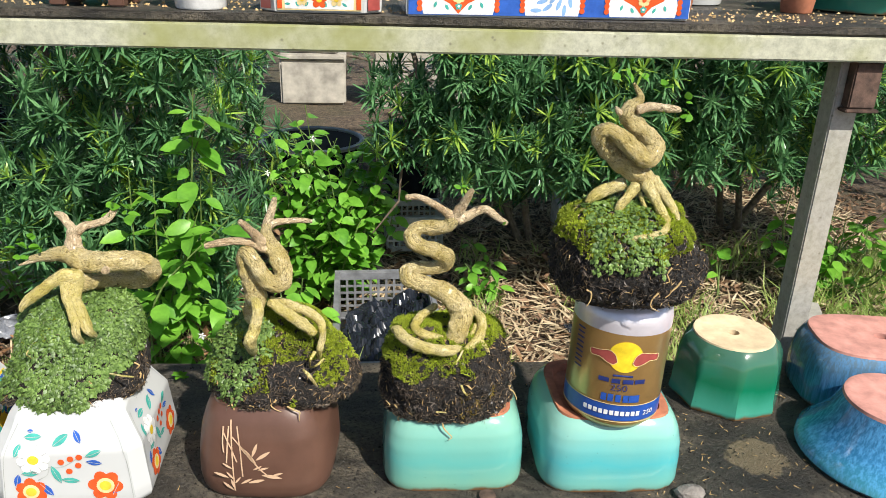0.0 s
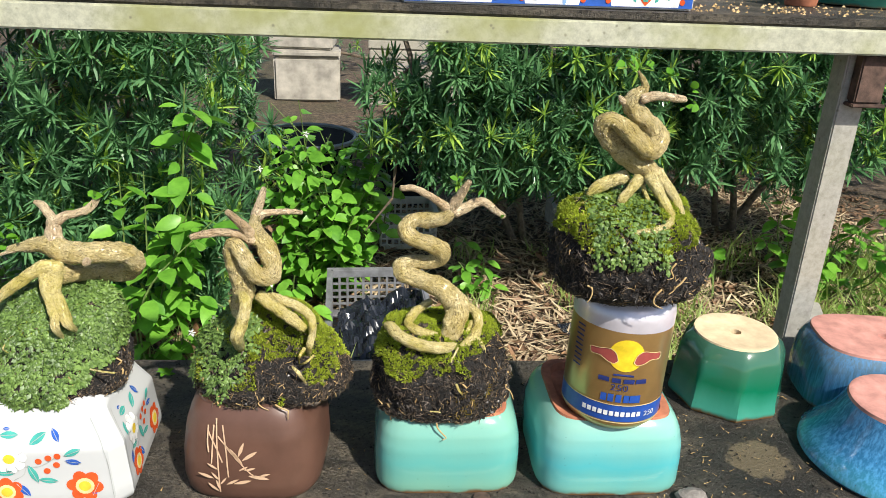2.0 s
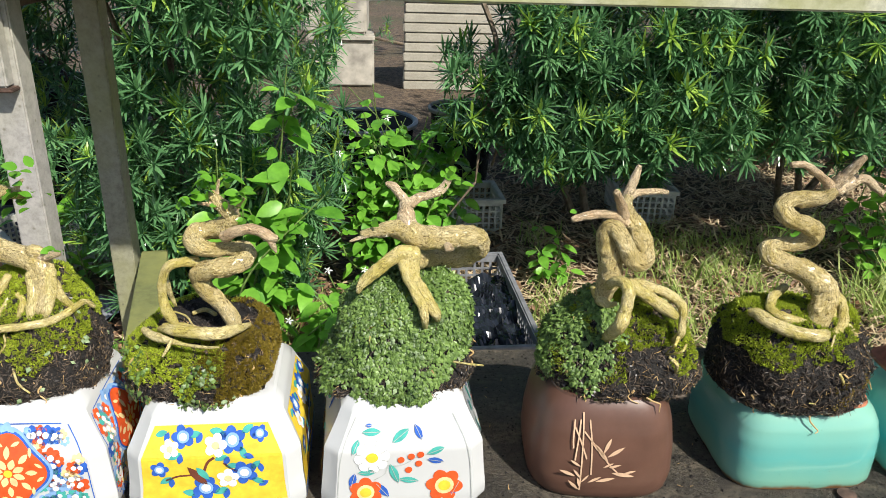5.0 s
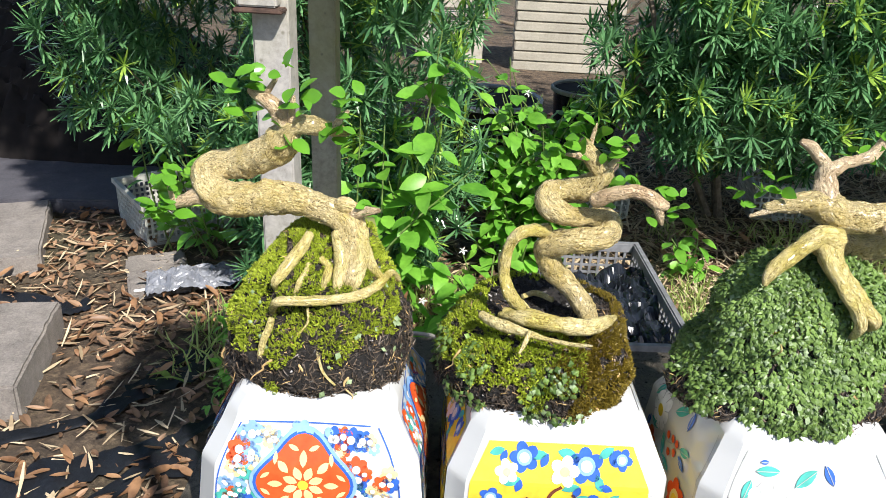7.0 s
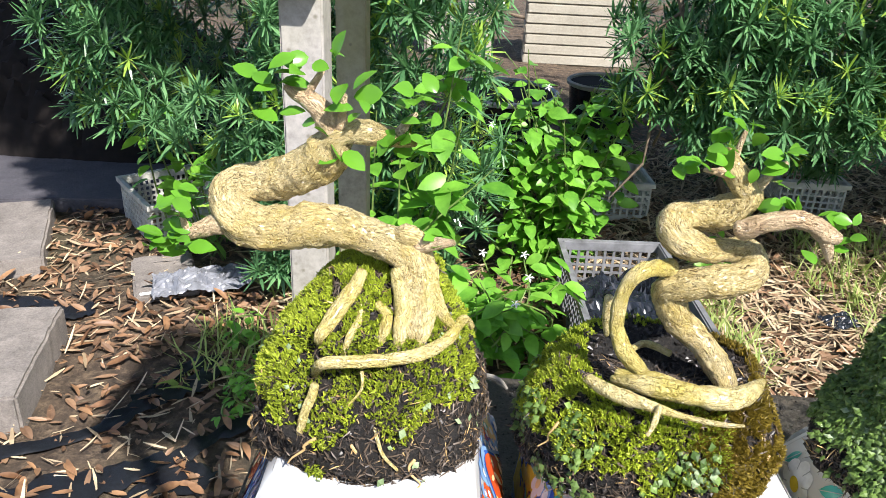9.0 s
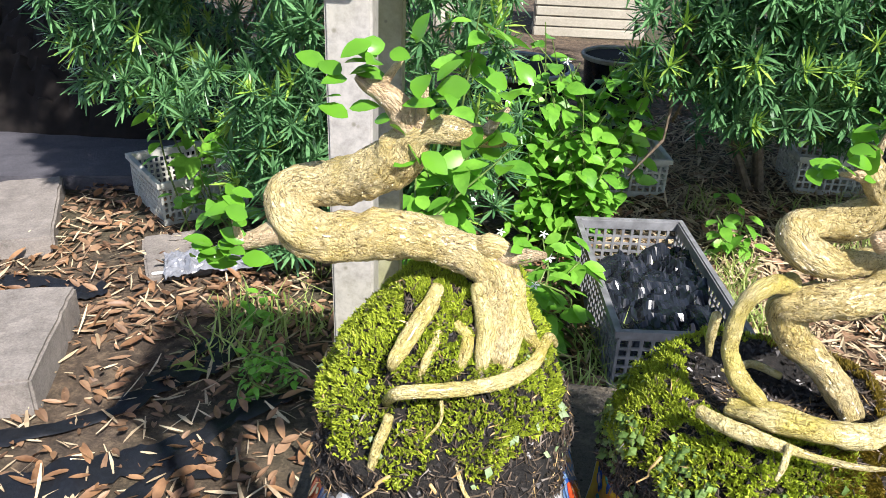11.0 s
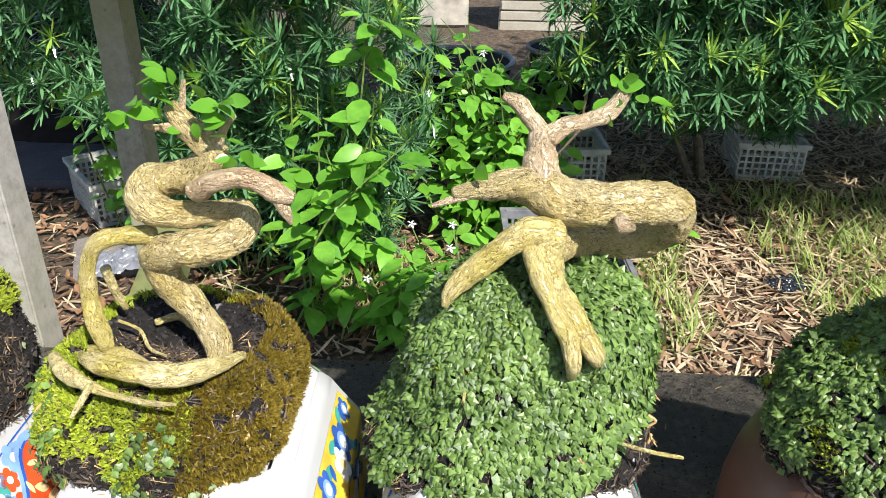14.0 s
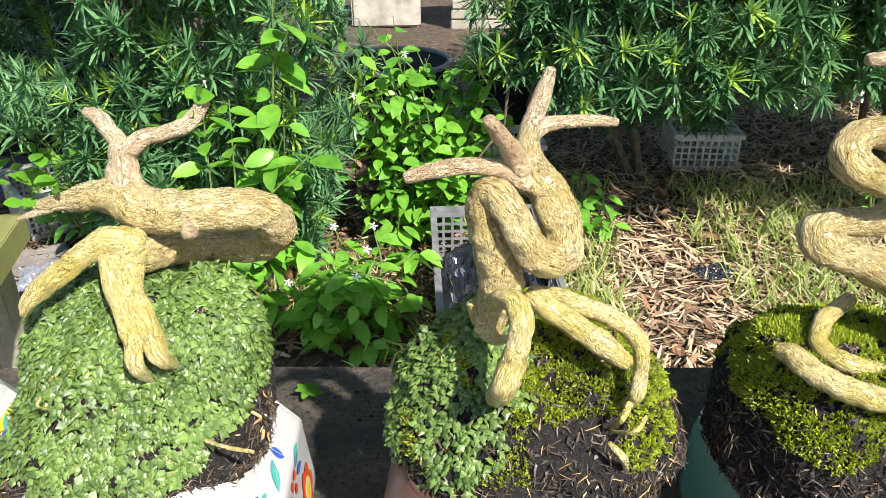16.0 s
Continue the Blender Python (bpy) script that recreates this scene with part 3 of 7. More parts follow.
def porcelain_pot(label, loc, hb, ht, height, rz=0.0):
    """Upturned white porcelain pot: a flared square with cut corners and raised corner ribs."""
    t = thing("plant_pot", label, "plant pot", loc, "upturned pots", rz)
    prof = [(0.97 * hb, 0.0), (hb, 0.003), (hb, 0.010), (0.975 * hb, 0.022), (0.5 * (hb + ht) + 0.0055, 0.6 * height), (ht + 0.006, 0.82 * height), (ht + 0.0028, 0.93 * height), (ht - 0.001, height)]
    half = lambda z: profile_at(prof, z)
    bm = bmesh.new()
    zs = np.linspace(0, height, 40)
    loft(bm, [octring(half(z), 0.0085 * half(z) / hb, z) for z in zs], cap_top=False)
    part("body", bm, M_WHITE, t)
    bm = bmesh.new()
    h0 = half(height)
    loft(bm, [octring(h0, 0.0085 * h0 / hb, height - 0.0005), octring(h0 - 0.002, 0.0085 * h0 / hb - 0.0005, height + 0.001), octring(h0 - 0.007, 0.004, height + 0.0008), octring(h0 - 0.008, 0.004, height - 0.005), octring(0.008, 0.003, height - 0.0052), octring(0.006, 0.002, height - 0.012)], cap_bottom=False)
    part("foot_ring", bm, M_WHITE, t)
    return t, Painter(t, half), half


# floral white pot
pot_c, pn, hf = porcelain_pot("white porcelain pot with orange flowers and jade leaves, upside down", (-0.5055, -0.004, 0.0005), 0.0500, 0.0335, 0.069, 3)
DU = -0.0065
for side in (0, 1, 3):
    for u, v, r in ((-0.0235, 0.0145, 0.0095), (0.0235, 0.0165, 0.0105)):
        pn.flower(u, v, r, P_ORANGE, P_YELLOW, side, 6, 2, 0.2 + u * 30, P_CREAM)
    pn.flower(-0.013 + DU, 0.038, 0.0098, P_WHITE, P_YELLOW, side, 8, 2, 0.1)
    for k in range(8):
        a = 0.1 + 2 * math.pi * (k + 0.5) / 8
        pn.line("painted_outline", P_GREY, [(-0.013 + DU + 0.006 * math.cos(a), 0.038 + 0.006 * math.sin(a)), (-0.013 + DU + 0.0098 * math.cos(a), 0.038 + 0.0098 * math.sin(a))], 0.00022, side, 4)
    for u, v, r in ((0.004, 0.0345, 0.0), (0.010, 0.0365, 0), (0.0155, 0.0375, 0), (0.0145, 0.0315, 0), (0.0085, 0.0275, 0)):
        pn.oval("painted_berry", P_ORANGE, u + DU, v + 0.001, 0.0021, 0.0021, 0, side, 3)
    for u, v, a, b, r, m in ((-0.013, 0.050, 0.0055, 0.0021, 0.0, P_TEAL), (0.004, 0.0475, 0.006, 0.0026, 0.6, P_TEAL), (0.0145, 0.049, 0.0045, 0.002, -1.1, P_BLUE), (-0.0225, 0.0425, 0.0045, 0.002, 1.1, P_TEAL),
                             (0.0245, 0.0385, 0.0055, 0.0022, 0.35, P_TEAL), (0.0245, 0.032, 0.005, 0.002, -0.2, P_BLUE), (-0.016, 0.026, 0.0055, 0.0021, 0.0, P_TEAL), (0.0, 0.0245, 0.007, 0.0024, -1.2, P_TEAL),
                             (0.0085, 0.0195, 0.006, 0.002, -0.15, P_TEAL), (-0.007, 0.0135, 0.006, 0.0024, -0.9, P_BLUE), (-0.031, 0.021, 0.005, 0.0022, 1.3, P_BLUE), (0.030, 0.012, 0.005, 0.0022, 1.1, P_BLUE), (-0.0145, 0.0535, 0.002, 0.001, 0, P_BLUE)):
        u, v = u + (DU if abs(u) < 0.028 else 0), v + 0.002
        pn.oval("painted_leaf", m, u, v, a, b, r, side, 2, True)
        pn.line("painted_outline", P_GREY, [(u - a * math.cos(r), v - a * math.sin(r)), (u + a * math.cos(r), v + a * math.sin(r))], 0.00016, side, 4)
    pn.line("painted_stem", P_GREY, [(-0.006 + DU, 0.032), (0.003 + DU, 0.0315), (0.009 + DU, 0.034), (0.0155 + DU, 0.0385)], 0.0003, side, 1)
    pn.line("painted_stem", P_GREY, [(-0.004 + DU, 0.031), (-0.006 + DU, 0.026), (-0.012 + DU, 0.0225)], 0.0003, side, 1)
    for u in (-1, 1):
        pn.line("painted_outline", P_GREY, [(u * (hf(z) - 0.0095), z) for z in (0.004, 0.018, 0.034, 0.046, 0.060)], 0.00025, side, 1)
pn.done()

# yellow panel pot
pot_b, pn, hf = porcelain_pot("white porcelain pot with yellow panels and blue blossom, upside down", (-0.6155, -0.004, 0.0005), 0.0515, 0.0365, 0.069, 2)
for side in (0, 1, 3):
    zz = np.linspace(0.011, 0.0585, 27)
    ww = [hf(z) - 0.0100 for z in zz]
    for a, z0, b, z1 in zip(ww, zz, ww[1:], zz[1:]):
        for k in range(6):
            s0, s1 = -1 + k / 3, -1 + (k + 1) / 3
            v = [pn.place(s0 * a, z0, side, 0.00032), pn.place(s1 * a, z0, side, 0.00032), pn.place(s1 * b, z1, side, 0.00032), pn.place(s0 * b, z1, side, 0.00032)]
            pn.sets.setdefault(("yellow_panel", P_YELLOW, -side), Cloud()).add(v, [(0, 1, 2, 3)])
    for u, v, r in ((-0.016, 0.0485, 0.0062), (0.0115, 0.046, 0.0072), (0.0175, 0.026, 0.0075), (-0.005, 0.0165, 0.0075), (-0.030, 0.030, 0.005), (0.027, 0.049, 0.0045)):
        pn.flower(u, v + 0.004, r, P_BLUE, P_WHITE, side, 5, 2, u * 40, P_LBLUE)
    for u, v, r in ((0.002, 0.0435, 0.0062), (0.008, 0.0225, 0.0062), (-0.0235, 0.0425, 0.005)):
        pn.flower(u, v + 0.004, r, P_WHITE, P_CREAM, side, 5, 3, u * 30)
    for u, v, a, r in ((-0.010, 0.0495, 0.004, 0.2), (0.003, 0.0505, 0.0045, -0.2), (0.020, 0.0515, 0.004, 0.6), (0.0175, 0.039, 0.004, -1.2), (0.005, 0.0365, 0.004, 0.3), (0.011, 0.031, 0.004, 0.1), (0.024, 0.031, 0.004, 0.8), (0.025, 0.020, 0.004, -0.4), (-0.021, 0.0385, 0.004, 0.4), (-0.027, 0.0225, 0.004, 0.5), (0.0035, 0.014, 0.0045, 0.4), (-0.014, 0.0135, 0.0045, -0.2), (-0.028, 0.0505, 0.0035, 0.3)):
        pn.oval("painted_leaf", P_TEAL, u, v + 0.004, a, a * 0.5, r, side, 2, True)
        pn.oval("painted_leaf", P_BLUE, u + 0.003, v + 0.002, a * 0.8, a * 0.45, r + 0.9, side, 2, True)
    pn.line("painted_branch", P_BROWN, [(-0.027, 0.0265), (-0.020, 0.029), (-0.0125, 0.0295)], 0.0006, side, 2)
    pn.line("painted_branch", P_BROWN, [(-0.0055, 0.031), (-0.003, 0.0375), (0.001, 0.041)], 0.0008, side, 2)
    pn.line("painted_branch", P_BROWN, [(0.006, 0.037), (0.010, 0.033), (0.014, 0.0305)], 0.0006, side, 2)
    pn.oval("painted_leaf", P_BROWN, -0.009, 0.0285, 0.0085, 0.0026, -0.9, side, 3, True)
    pn.oval("painted_leaf", P_TEAL, -0.006, 0.0305, 0.0055, 0.0022, -0.9, side, 4, True)
    for z in (0.0025, 0.0085):
        pn.line("painted_outline", P_BLUE, [(-0.041, z), (0, z), (0.041, z)], 0.0003, side, 1)
    for k in range(12):
        u = -0.038 + 0.0069 * k
        pn.line("painted_lattice", P_LBLUE, [(u, 0.003), (u + 0.0055, 0.008)], 0.0004, side, 2)
        pn.line("painted_lattice", P_LBLUE, [(u + 0.0055, 0.003), (u, 0.008)], 0.0004, side, 2)
pn.done()

# orange medallion pot
pot_a, pn, hf = porcelain_pot("white porcelain pot with orange medallions and blue flowers, upside down", (-0.727, -0.004, 0.0005), 0.0525, 0.035, 0.068, 2)
prng = random.Random(5)
for side in (0, 1, 3):
    for k in range(150):
        u, v = prng.uniform(-0.040, 0.040), prng.uniform(0.011, 0.055)
        if abs(u) > hf(v) - 0.0125 or math.hypot(u + 0.002, v - 0.0335) < 0.018:
            continue
        m = prng.choice((P_LBLUE, P_LBLUE, P_ORANGE, P_CREAM, P_TEAL, P_BLUE))
        pn.flower(u, v, prng.uniform(0.0026, 0.0052), m, P_WHITE, side, 6, 1, k)
    for grow, m, ly in ((1.0, P_LBLUE, 4), (0.93, P_BLUE, 5), (0.87, P_ORANGE, 6)):
        pts = []
        for k in range(40):
            t = 2 * math.pi * k / 40
            r = 0.0225 * grow * (1 + 0.10 * math.cos(4 * t))
            pts.append((-0.002 + r * math.cos(t) * 0.98, 0.0335 + r * math.sin(t)))
        pn.poly("medallion", m, pts, side, ly)
    for rr, a, b, n8, t0 in ((0.0062, 0.0034, 0.0020, 8, 0.39), (0.0125, 0.0034, 0.0017, 8, 0.0), (0.0175, 0.0026, 0.0010, 12, 0.26)):
        for k in range(n8):
            t = t0 + 2 * math.pi * k / n8
            pn.oval("painted_petal", P_CREAM, -0.002 + rr * math.cos(t), 0.0335 + rr * math.sin(t) * 0.95, a, b, t + (0.9 if rr > 0.015 else 0.0) * (1 if k % 2 else -1), side, 8, True)
    pn.oval("painted_petal", P_YELLOW, -0.002, 0.0335, 0.0024, 0.0024, 0, side, 9)
    for z in (0.002, 0.0085):
        pn.line("painted_outline", P_BLUE, [(-0.041, z), (0, z), (0.041, z)], 0.0004, side, 1)
    for k in range(12):
        u = -0.038 + 0.0069 * k
        pn.line("painted_lattice", P_BLUE, [(u, 0.003), (u + 0.0055, 0.008)], 0.0006, side, 2)
        pn.line("painted_lattice", P_LBLUE, [(u + 0.0055, 0.003), (u, 0.008)], 0.0005, side, 2)
    pn.line("painted_outline", P_BLUE, [(-0.027, 0.0585), (0, 0.0590), (0.027, 0.0585)], 0.0003, side, 1)
    for u in (-1, 1):
        pn.line("painted_outline", P_BLUE, [(u * (hf(z) - 0.0095), z) for z in (0.010, 0.022, 0.034, 0.046, 0.058)], 0.0003, side, 1)
pn.done()

# incised bamboo on the brown pot
pn = Painter(brown_pot, lambda z: 0.047 * profile_at(PROF_BROWN, z) + 0.0002)
for pts in ([(-0.022, 0.056), (-0.0225, 0.045), (-0.022, 0.038)], [(-0.0185, 0.056), (-0.0195, 0.042), (-0.0205, 0.030)], [(-0.022, 0.052), (-0.0175, 0.042), (-0.0135, 0.031)], [(-0.017, 0.060), (-0.0165, 0.040), (-0.016, 0.008)], [(-0.013, 0.056), (-0.011, 0.040), (-0.010, 0.020)], [(-0.016, 0.049), (-0.008, 0.039), (0.001, 0.027), (0.007, 0.021)]):
    pn.line("incised_stem", M_INC, pts, 0.00045, 0, 1)
for u, v, a, r in ((-0.020, 0.028, .004, -.6), (-0.0245, 0.021, .0055, -.4), (-0.0185, 0.0205, .004, -.9), (-0.017, 0.014, .004, -1.3), (-0.020, 0.012, .005, -.8), (-0.0135, 0.017, .0035, .9), (-0.0075, 0.0165, .0045, .5), (-0.001, 0.0165, .006, .25), (-0.007, 0.038, .006, -.8), (-0.004, 0.034, .006, -.9), (-0.0015, 0.040, .0055, 1.2), (0.004, 0.036, .006, .6), (0.0, 0.027, .0035, .5), (0.004, 0.0265, .004, .3), (0.0095, 0.0205, .007, -.15), (0.0135, 0.0225, .004, .3)):
    pn.oval("incised_leaf", M_INC, u, v, a, a * 0.2, r, 0, 1, True)
pn.done()


def octagon_pot():
    t = thing("plant_pot", "emerald glazed octagonal pot upside down with cream base", "plant pot", (-0.002, 0.078, 0.0005), "upturned pots", 12)
    bm = bmesh.new()

    def ring(r, z, soft):
        out = []
        for k in range(64):
            a = 2 * math.pi * k / 64
            seg = (a + math.pi / 8) % (math.pi / 4) - math.pi / 8
            o = math.cos(math.pi / 8) / math.cos(seg)
            out.append((r * (o * (1 - soft) + 0.97 * soft) * math.cos(a), r * (o * (1 - soft) + 0.97 * soft) * math.sin(a), z))
        return out

    prof = [(0.0450, 0, 0), (0.0463, 0.003, 0), (0.0463, 0.006, 0), (0.0452, 0.012, 0), (0.0446, 0.03, 0.1), (0.0432, 0.045, 0.3), (0.0395, 0.0535, 0.6), (0.0342, 0.058, 1.0)]
    loft(bm, [ring(*p) for p in prof], cap_top=False)
    part("body", bm, M_GREEN, t)
    bm = bmesh.new()
    loft(bm, [ring(0.0344, 0.0575, 1), ring(0.0337, 0.0593, 1), ring(0.0315, 0.0597, 1), ring(0.0285, 0.0587, 1), ring(0.006, 0.0585, 1), ring(0.0048, 0.0585, 1), ring(0.0045, 0.049, 1)], cap_bottom=False)
    part("base_plate", bm, M_CREAM, t, "unglazed cream base with drain hole")


octagon_pot()


def blue_pots():
    t = thing("plant_pot", "blue streaked glazed oval pot upside down with pink clay base", "plant pot", (0.130, 0.078, 0.0005), "upturned pots", -8)
    bm = bmesh.new()
    prof = [(0.97, 0), (1.0, 0.004), (1.0, 0.022), (0.985, 0.034), (0.955, 0.043), (0.90, 0.0495), (0.86, 0.052)]
    loft(bm, [squircle(0.067 * k, 0.047 * k, z, 3.2, 64) for k, z in prof], cap_top=False)
    part("body", bm, M_BLUE, t)
    bm = bmesh.new()
    loft(bm, [squircle(0.067 * k, 0.047 * k, z, 3.2, 64) for k, z in ((0.862, 0.0515), (0.85, 0.0540), (0.80, 0.0550), (0.5, 0.0545), (0.3, 0.0543))], cap_bottom=False, cap_top=False)
    loft(bm, [squircle(a, b, z, 3.2 if a > 0.01 else 2, 64) for a, b, z in ((0.067 * 0.3, 0.047 * 0.3, 0.0543), (0.0075, 0.0055, 0.0541), (0.0068, 0.005, 0.046))], cap_bottom=False)
    part("base_plate", bm, M_PINK, t, "unglazed pink clay base")
    t = thing("plant_pot", "blue glazed round flared pot upside down with pink base", "plant pot", (0.090, -0.012, 0.0005), "upturned pots")
    bm = bmesh.new()
    prof = [(0.063, 0), (0.0655, 0.003), (0.0645, 0.008), (0.059, 0.014), (0.053, 0.021), (0.0475, 0.029), (0.0435, 0.037), (0.0405, 0.044), (0.039, 0.0475)]
    loft(bm, [squircle(r, r, z, 2, 64) for r, z in prof], cap_top=False)
    part("body", bm, M_BLUE2, t)
    bm = bmesh.new()
    loft(bm, [squircle(r, r, z, 2, 64) for r, z in ((0.0392, 0.0470), (0.0385, 0.0495), (0.036, 0.0505), (0.031, 0.0497), (0.008, 0.0492), (0.0068, 0.0490), (0.006, 0.041))], cap_bottom=False)
    part("base_plate", bm, M_PINK, t, "unglazed pink clay base")


blue_pots()


# ---- drink can ----
def build_can():
    t = thing("drink_can", "stubby gold and blue drink can standing on a turquoise pot", "can", (-0.1345, -0.0195, 0.0520))
    t.rotation_euler = (radians(-2), radians(1.5), radians(-9))
    R = 0.033
    bm = bmesh.new()
    prof = [(0.022, 0.002), (0.0245, 0.0), (0.0275, 0.0008), (0.0312, 0.0045), (R, 0.008), (R, 0.073)]
    loft(bm, [squircle(r, r, z, 2, 72) for r, z in prof], cap_top=False)
    part("body", bm, P_GOLD, t, "gold lacquered can wall")
    bm = bmesh.new()
    prof = [(R, 0.0731), (R, 0.079), (0.0322, 0.084), (0.0295, 0.0885), (0.0272, 0.0905), (0.0278, 0.0915), (0.0262, 0.0915), (0.0255, 0.088)]
    loft(bm, [squircle(r, r, z, 2, 72) for r, z in prof], cap_bottom=False)
    part("shoulder", bm, P_SILVER, t, "bare silver shoulder")
    pn = Painter(t, None, R)
    n = 72
    c = Cloud()
    v = [pn.place(2 * math.pi * R * k / n, z, 0, 0.0002) for z in (0.0095, 0.0215) for k in range(n)]
    c.add(v, [(k, (k + 1) % n, n + (k + 1) % n, n + k) for k in range(n)])
    c.make("blue_band", P_INKBLUE, t, "dark blue band", True)
    for z in (0.0088, 0.0218):
        pn.line("pale_line", P_CREAM, [(R * a, z) for a in np.linspace(-3, 3, 20)], 0.0003, 0, 1)
    pn.oval("yellow_disc", P_SUN, 0, 0.0575, 0.0112, 0.0112, 0, 0, 1, n=28)
    for s in (-1, 1):
        pts = [(s * 0.0048, 0.0535), (s * 0.0066, 0.0585), (s * 0.0105, 0.0612), (s * 0.0175, 0.0600), (s * 0.0235, 0.0590), (s * 0.0225, 0.0550), (s * 0.0165, 0.0550), (s * 0.0115, 0.0525), (s * 0.0075, 0.0515)]
        pn.poly("red_emblem", P_RED, pts if s > 0 else pts[::-1], 0, 3)
        pn.line("pale_line", P_CREAM, [*pts, pts[0]], 0.00022, 0, 4)
    for u, z, w, h in ((0, 0.0435, 0.0065, 0.0007), (-0.012, 0.0395, 0.0035, 0.0016), (-0.004, 0.0395, 0.0028, 0.0016), (0.004, 0.0395, 0.0035, 0.0016), (0.012, 0.0395, 0.0035, 0.0016)):
        pn.poly("brown_bar", P_NAVY, [(u - w, z - h), (u + w, z - h), (u + w, z + h), (u - w, z + h)], 0, 2)
    for u in (-0.0105, -0.006, -0.001, 0.004, 0.008, 0.0115):
        pn.poly("blue_bar", P_INKBLUE, [(u - 0.0018, 0.0240), (u + 0.0018, 0.0240), (u + 0.0018, 0.0295), (u - 0.0018, 0.0295)], 0, 2)
    for k in range(11):
        u = -0.022 + 0.0036 * k
        pn.poly("white_bar", P_WHITE, [(u - 0.0013, 0.0138), (u + 0.0013, 0.0138), (u + 0.0013, 0.0172), (u - 0.0013, 0.0172)], 0, 3)
    for k in range(9):
        z = 0.069 - 0.0035 * k
        pn.poly("brown_bar", P_NAVY, [(-0.037, z), (-0.030, z), (-0.030, z + 0.0011), (-0.037, z + 0.0011)], 0, 2)
    for txt, u0, z0, size, m in (("250", -0.0072, 0.0325, 0.0066, P_NAVY), ("250", 0.0178, 0.0136, 0.0052, P_WHITE)):
        cu = bpy.data.curves.new("txt", "FONT")
        cu.body, cu.size = txt, size
        ob = bpy.data.objects.new("txt", cu)
        scene.collection.objects.link(ob)
        me = ob.evaluated_get(bpy.context.evaluated_depsgraph_get()).to_mesh()
        vs = [pn.place(u0 + q.co.x * 1.15, z0 + q.co.y, 0, 0.0009) for q in me.vertices]
        fs = [tuple(p.vertices) for p in me.polygons]
        scene.collection.objects.unlink(ob)
        bpy.data.objects.remove(ob)
        raw("printed_number", vs, fs, m, t)
    pn.done()


build_can()

# ---- bonsai ----
class Mound:
    """A root ball with a rough skin; prof gives its levels: depth fraction, height, reach to -x and to +x."""

    def __init__(self, cx, cy, hd, prof, p=3.0, seed=0.0, rough=0.004, back=0.0):
        self.c, self.hd, self.prof, self.p, self.seed, self.rough, self.back = (cx, cy), hd, prof, p, seed, rough, back

    def at(self, a, s):
        """The point at the angle a and the height fraction s."""
        n = len(self.prof) - 1
        i = min(int(s * n), n - 1)
        t = s * n - i
        r, z, left, right = (u * (1 - t) + v * t for u, v in zip(self.prof[i], self.prof[i + 1]))
        c, sn = math.cos(a), math.sin(a)
        q = (abs(c) ** self.p + abs(sn) ** self.p) ** (-1 / self.p)
        v = Vector((self.c[0] + (right if c > 0 else left) * q * c, self.c[1] + self.lean(z) + self.hd * r * q * sn, z))
        k = noise.noise(v * 55 + Vector((self.seed, 0, 0))) + 0.5 * noise.noise(v * 150 + Vector((self.seed, 5, 0))) + 0.3 * noise.noise(v * 520)
        d = Vector((c, sn, 0.35))
        return v + d * (k * self.rough * min(1.0, 0.25 + r))

    def lean(self, z):
        z0, z1 = self.prof[0][1], max(p[1] for p in self.prof)
        return self.back * max(0.0, (z - z0) / (z1 - z0))

    def front(self, x, z):
        """The skin's nearest y at x and z, or None beside or above the heap."""
        zs = [p[1] for p in self.prof]
        if z >= max(zs) or z <= zs[0]:
            return None
        k = next(i for i in range(len(zs) - 1) if zs[i] <= z <= zs[i + 1])
        t = (z - zs[k]) / (zs[k + 1] - zs[k] + 1e-9)
        r, _, left, right = (u * (1 - t) + v * t for u, v in zip(self.prof[k], self.prof[k + 1]))
        d = abs(x - self.c[0]) / ((right if x > self.c[0] else left) + 1e-9)
        if d >= 1:
            return None
        return self.c[1] + self.lean(z) - self.hd * r * (1 - d ** self.p) ** (1 / self.p)

    def clear(self, x, y, z, r, deep):
        """Moves a limb's point forward and up until it lies on the skin."""
        for _ in range(60):
            f = self.front(x, z)
            if f is None or y <= f + deep * r:
                break
            y, z = y - 0.001, z + 0.0006
        return x, y, z, r

    def sink(self, x, y, z, r):
        """Moves a root's tip back until it dips into the skin."""
        for _ in range(25):
            f = self.front(x, z)
            if f is None or y >= f + 0.8 * r:
                break
            y, z = y + 0.001, z - 0.0006
        return x, y, z, r

    def normal(self, a, s):
        e = 0.02
        s = min(max(s, e), 1 - e)
        u = self.at(a + 0.05, s) - self.at(a - 0.05, s)
        w = self.at(a, s + e) - self.at(a, s - e)
        n = u.cross(w)
        return n.normalized() if n.length > 1e-12 else Vector((0, 0, 1))


def moss_piece(kind, r):
    if kind == "scale":
        L = r.uniform(0.0018, 0.0044)
        return leaf_small(L, L * r.uniform(0.45, 0.75))
    if kind == "rosette":
        L = r.uniform(0.0022, 0.0042)
        return leaf_small(L, L * 0.8)
    L = r.uniform(0.0010, 0.0022)
    return np.array([(0, -0.0005, 0), (0, 0.0005, 0), (L, 0, 0), (0, 0, -0.0005), (0, 0, 0.0005), (L * 0.9, 0.0004, 0)]), [(0, 1, 2), (3, 4, 5)]


def leaf_small(L, W):
    return np.array([(0, 0, 0), (L * .45, W / 2, L * .05), (L * .55, 0, L * .14), (L * .45, -W / 2, L * .05), (L, 0, 0)]), [(0, 2, 1), (0, 3, 2), (1, 2, 4), (2, 3, 4)]


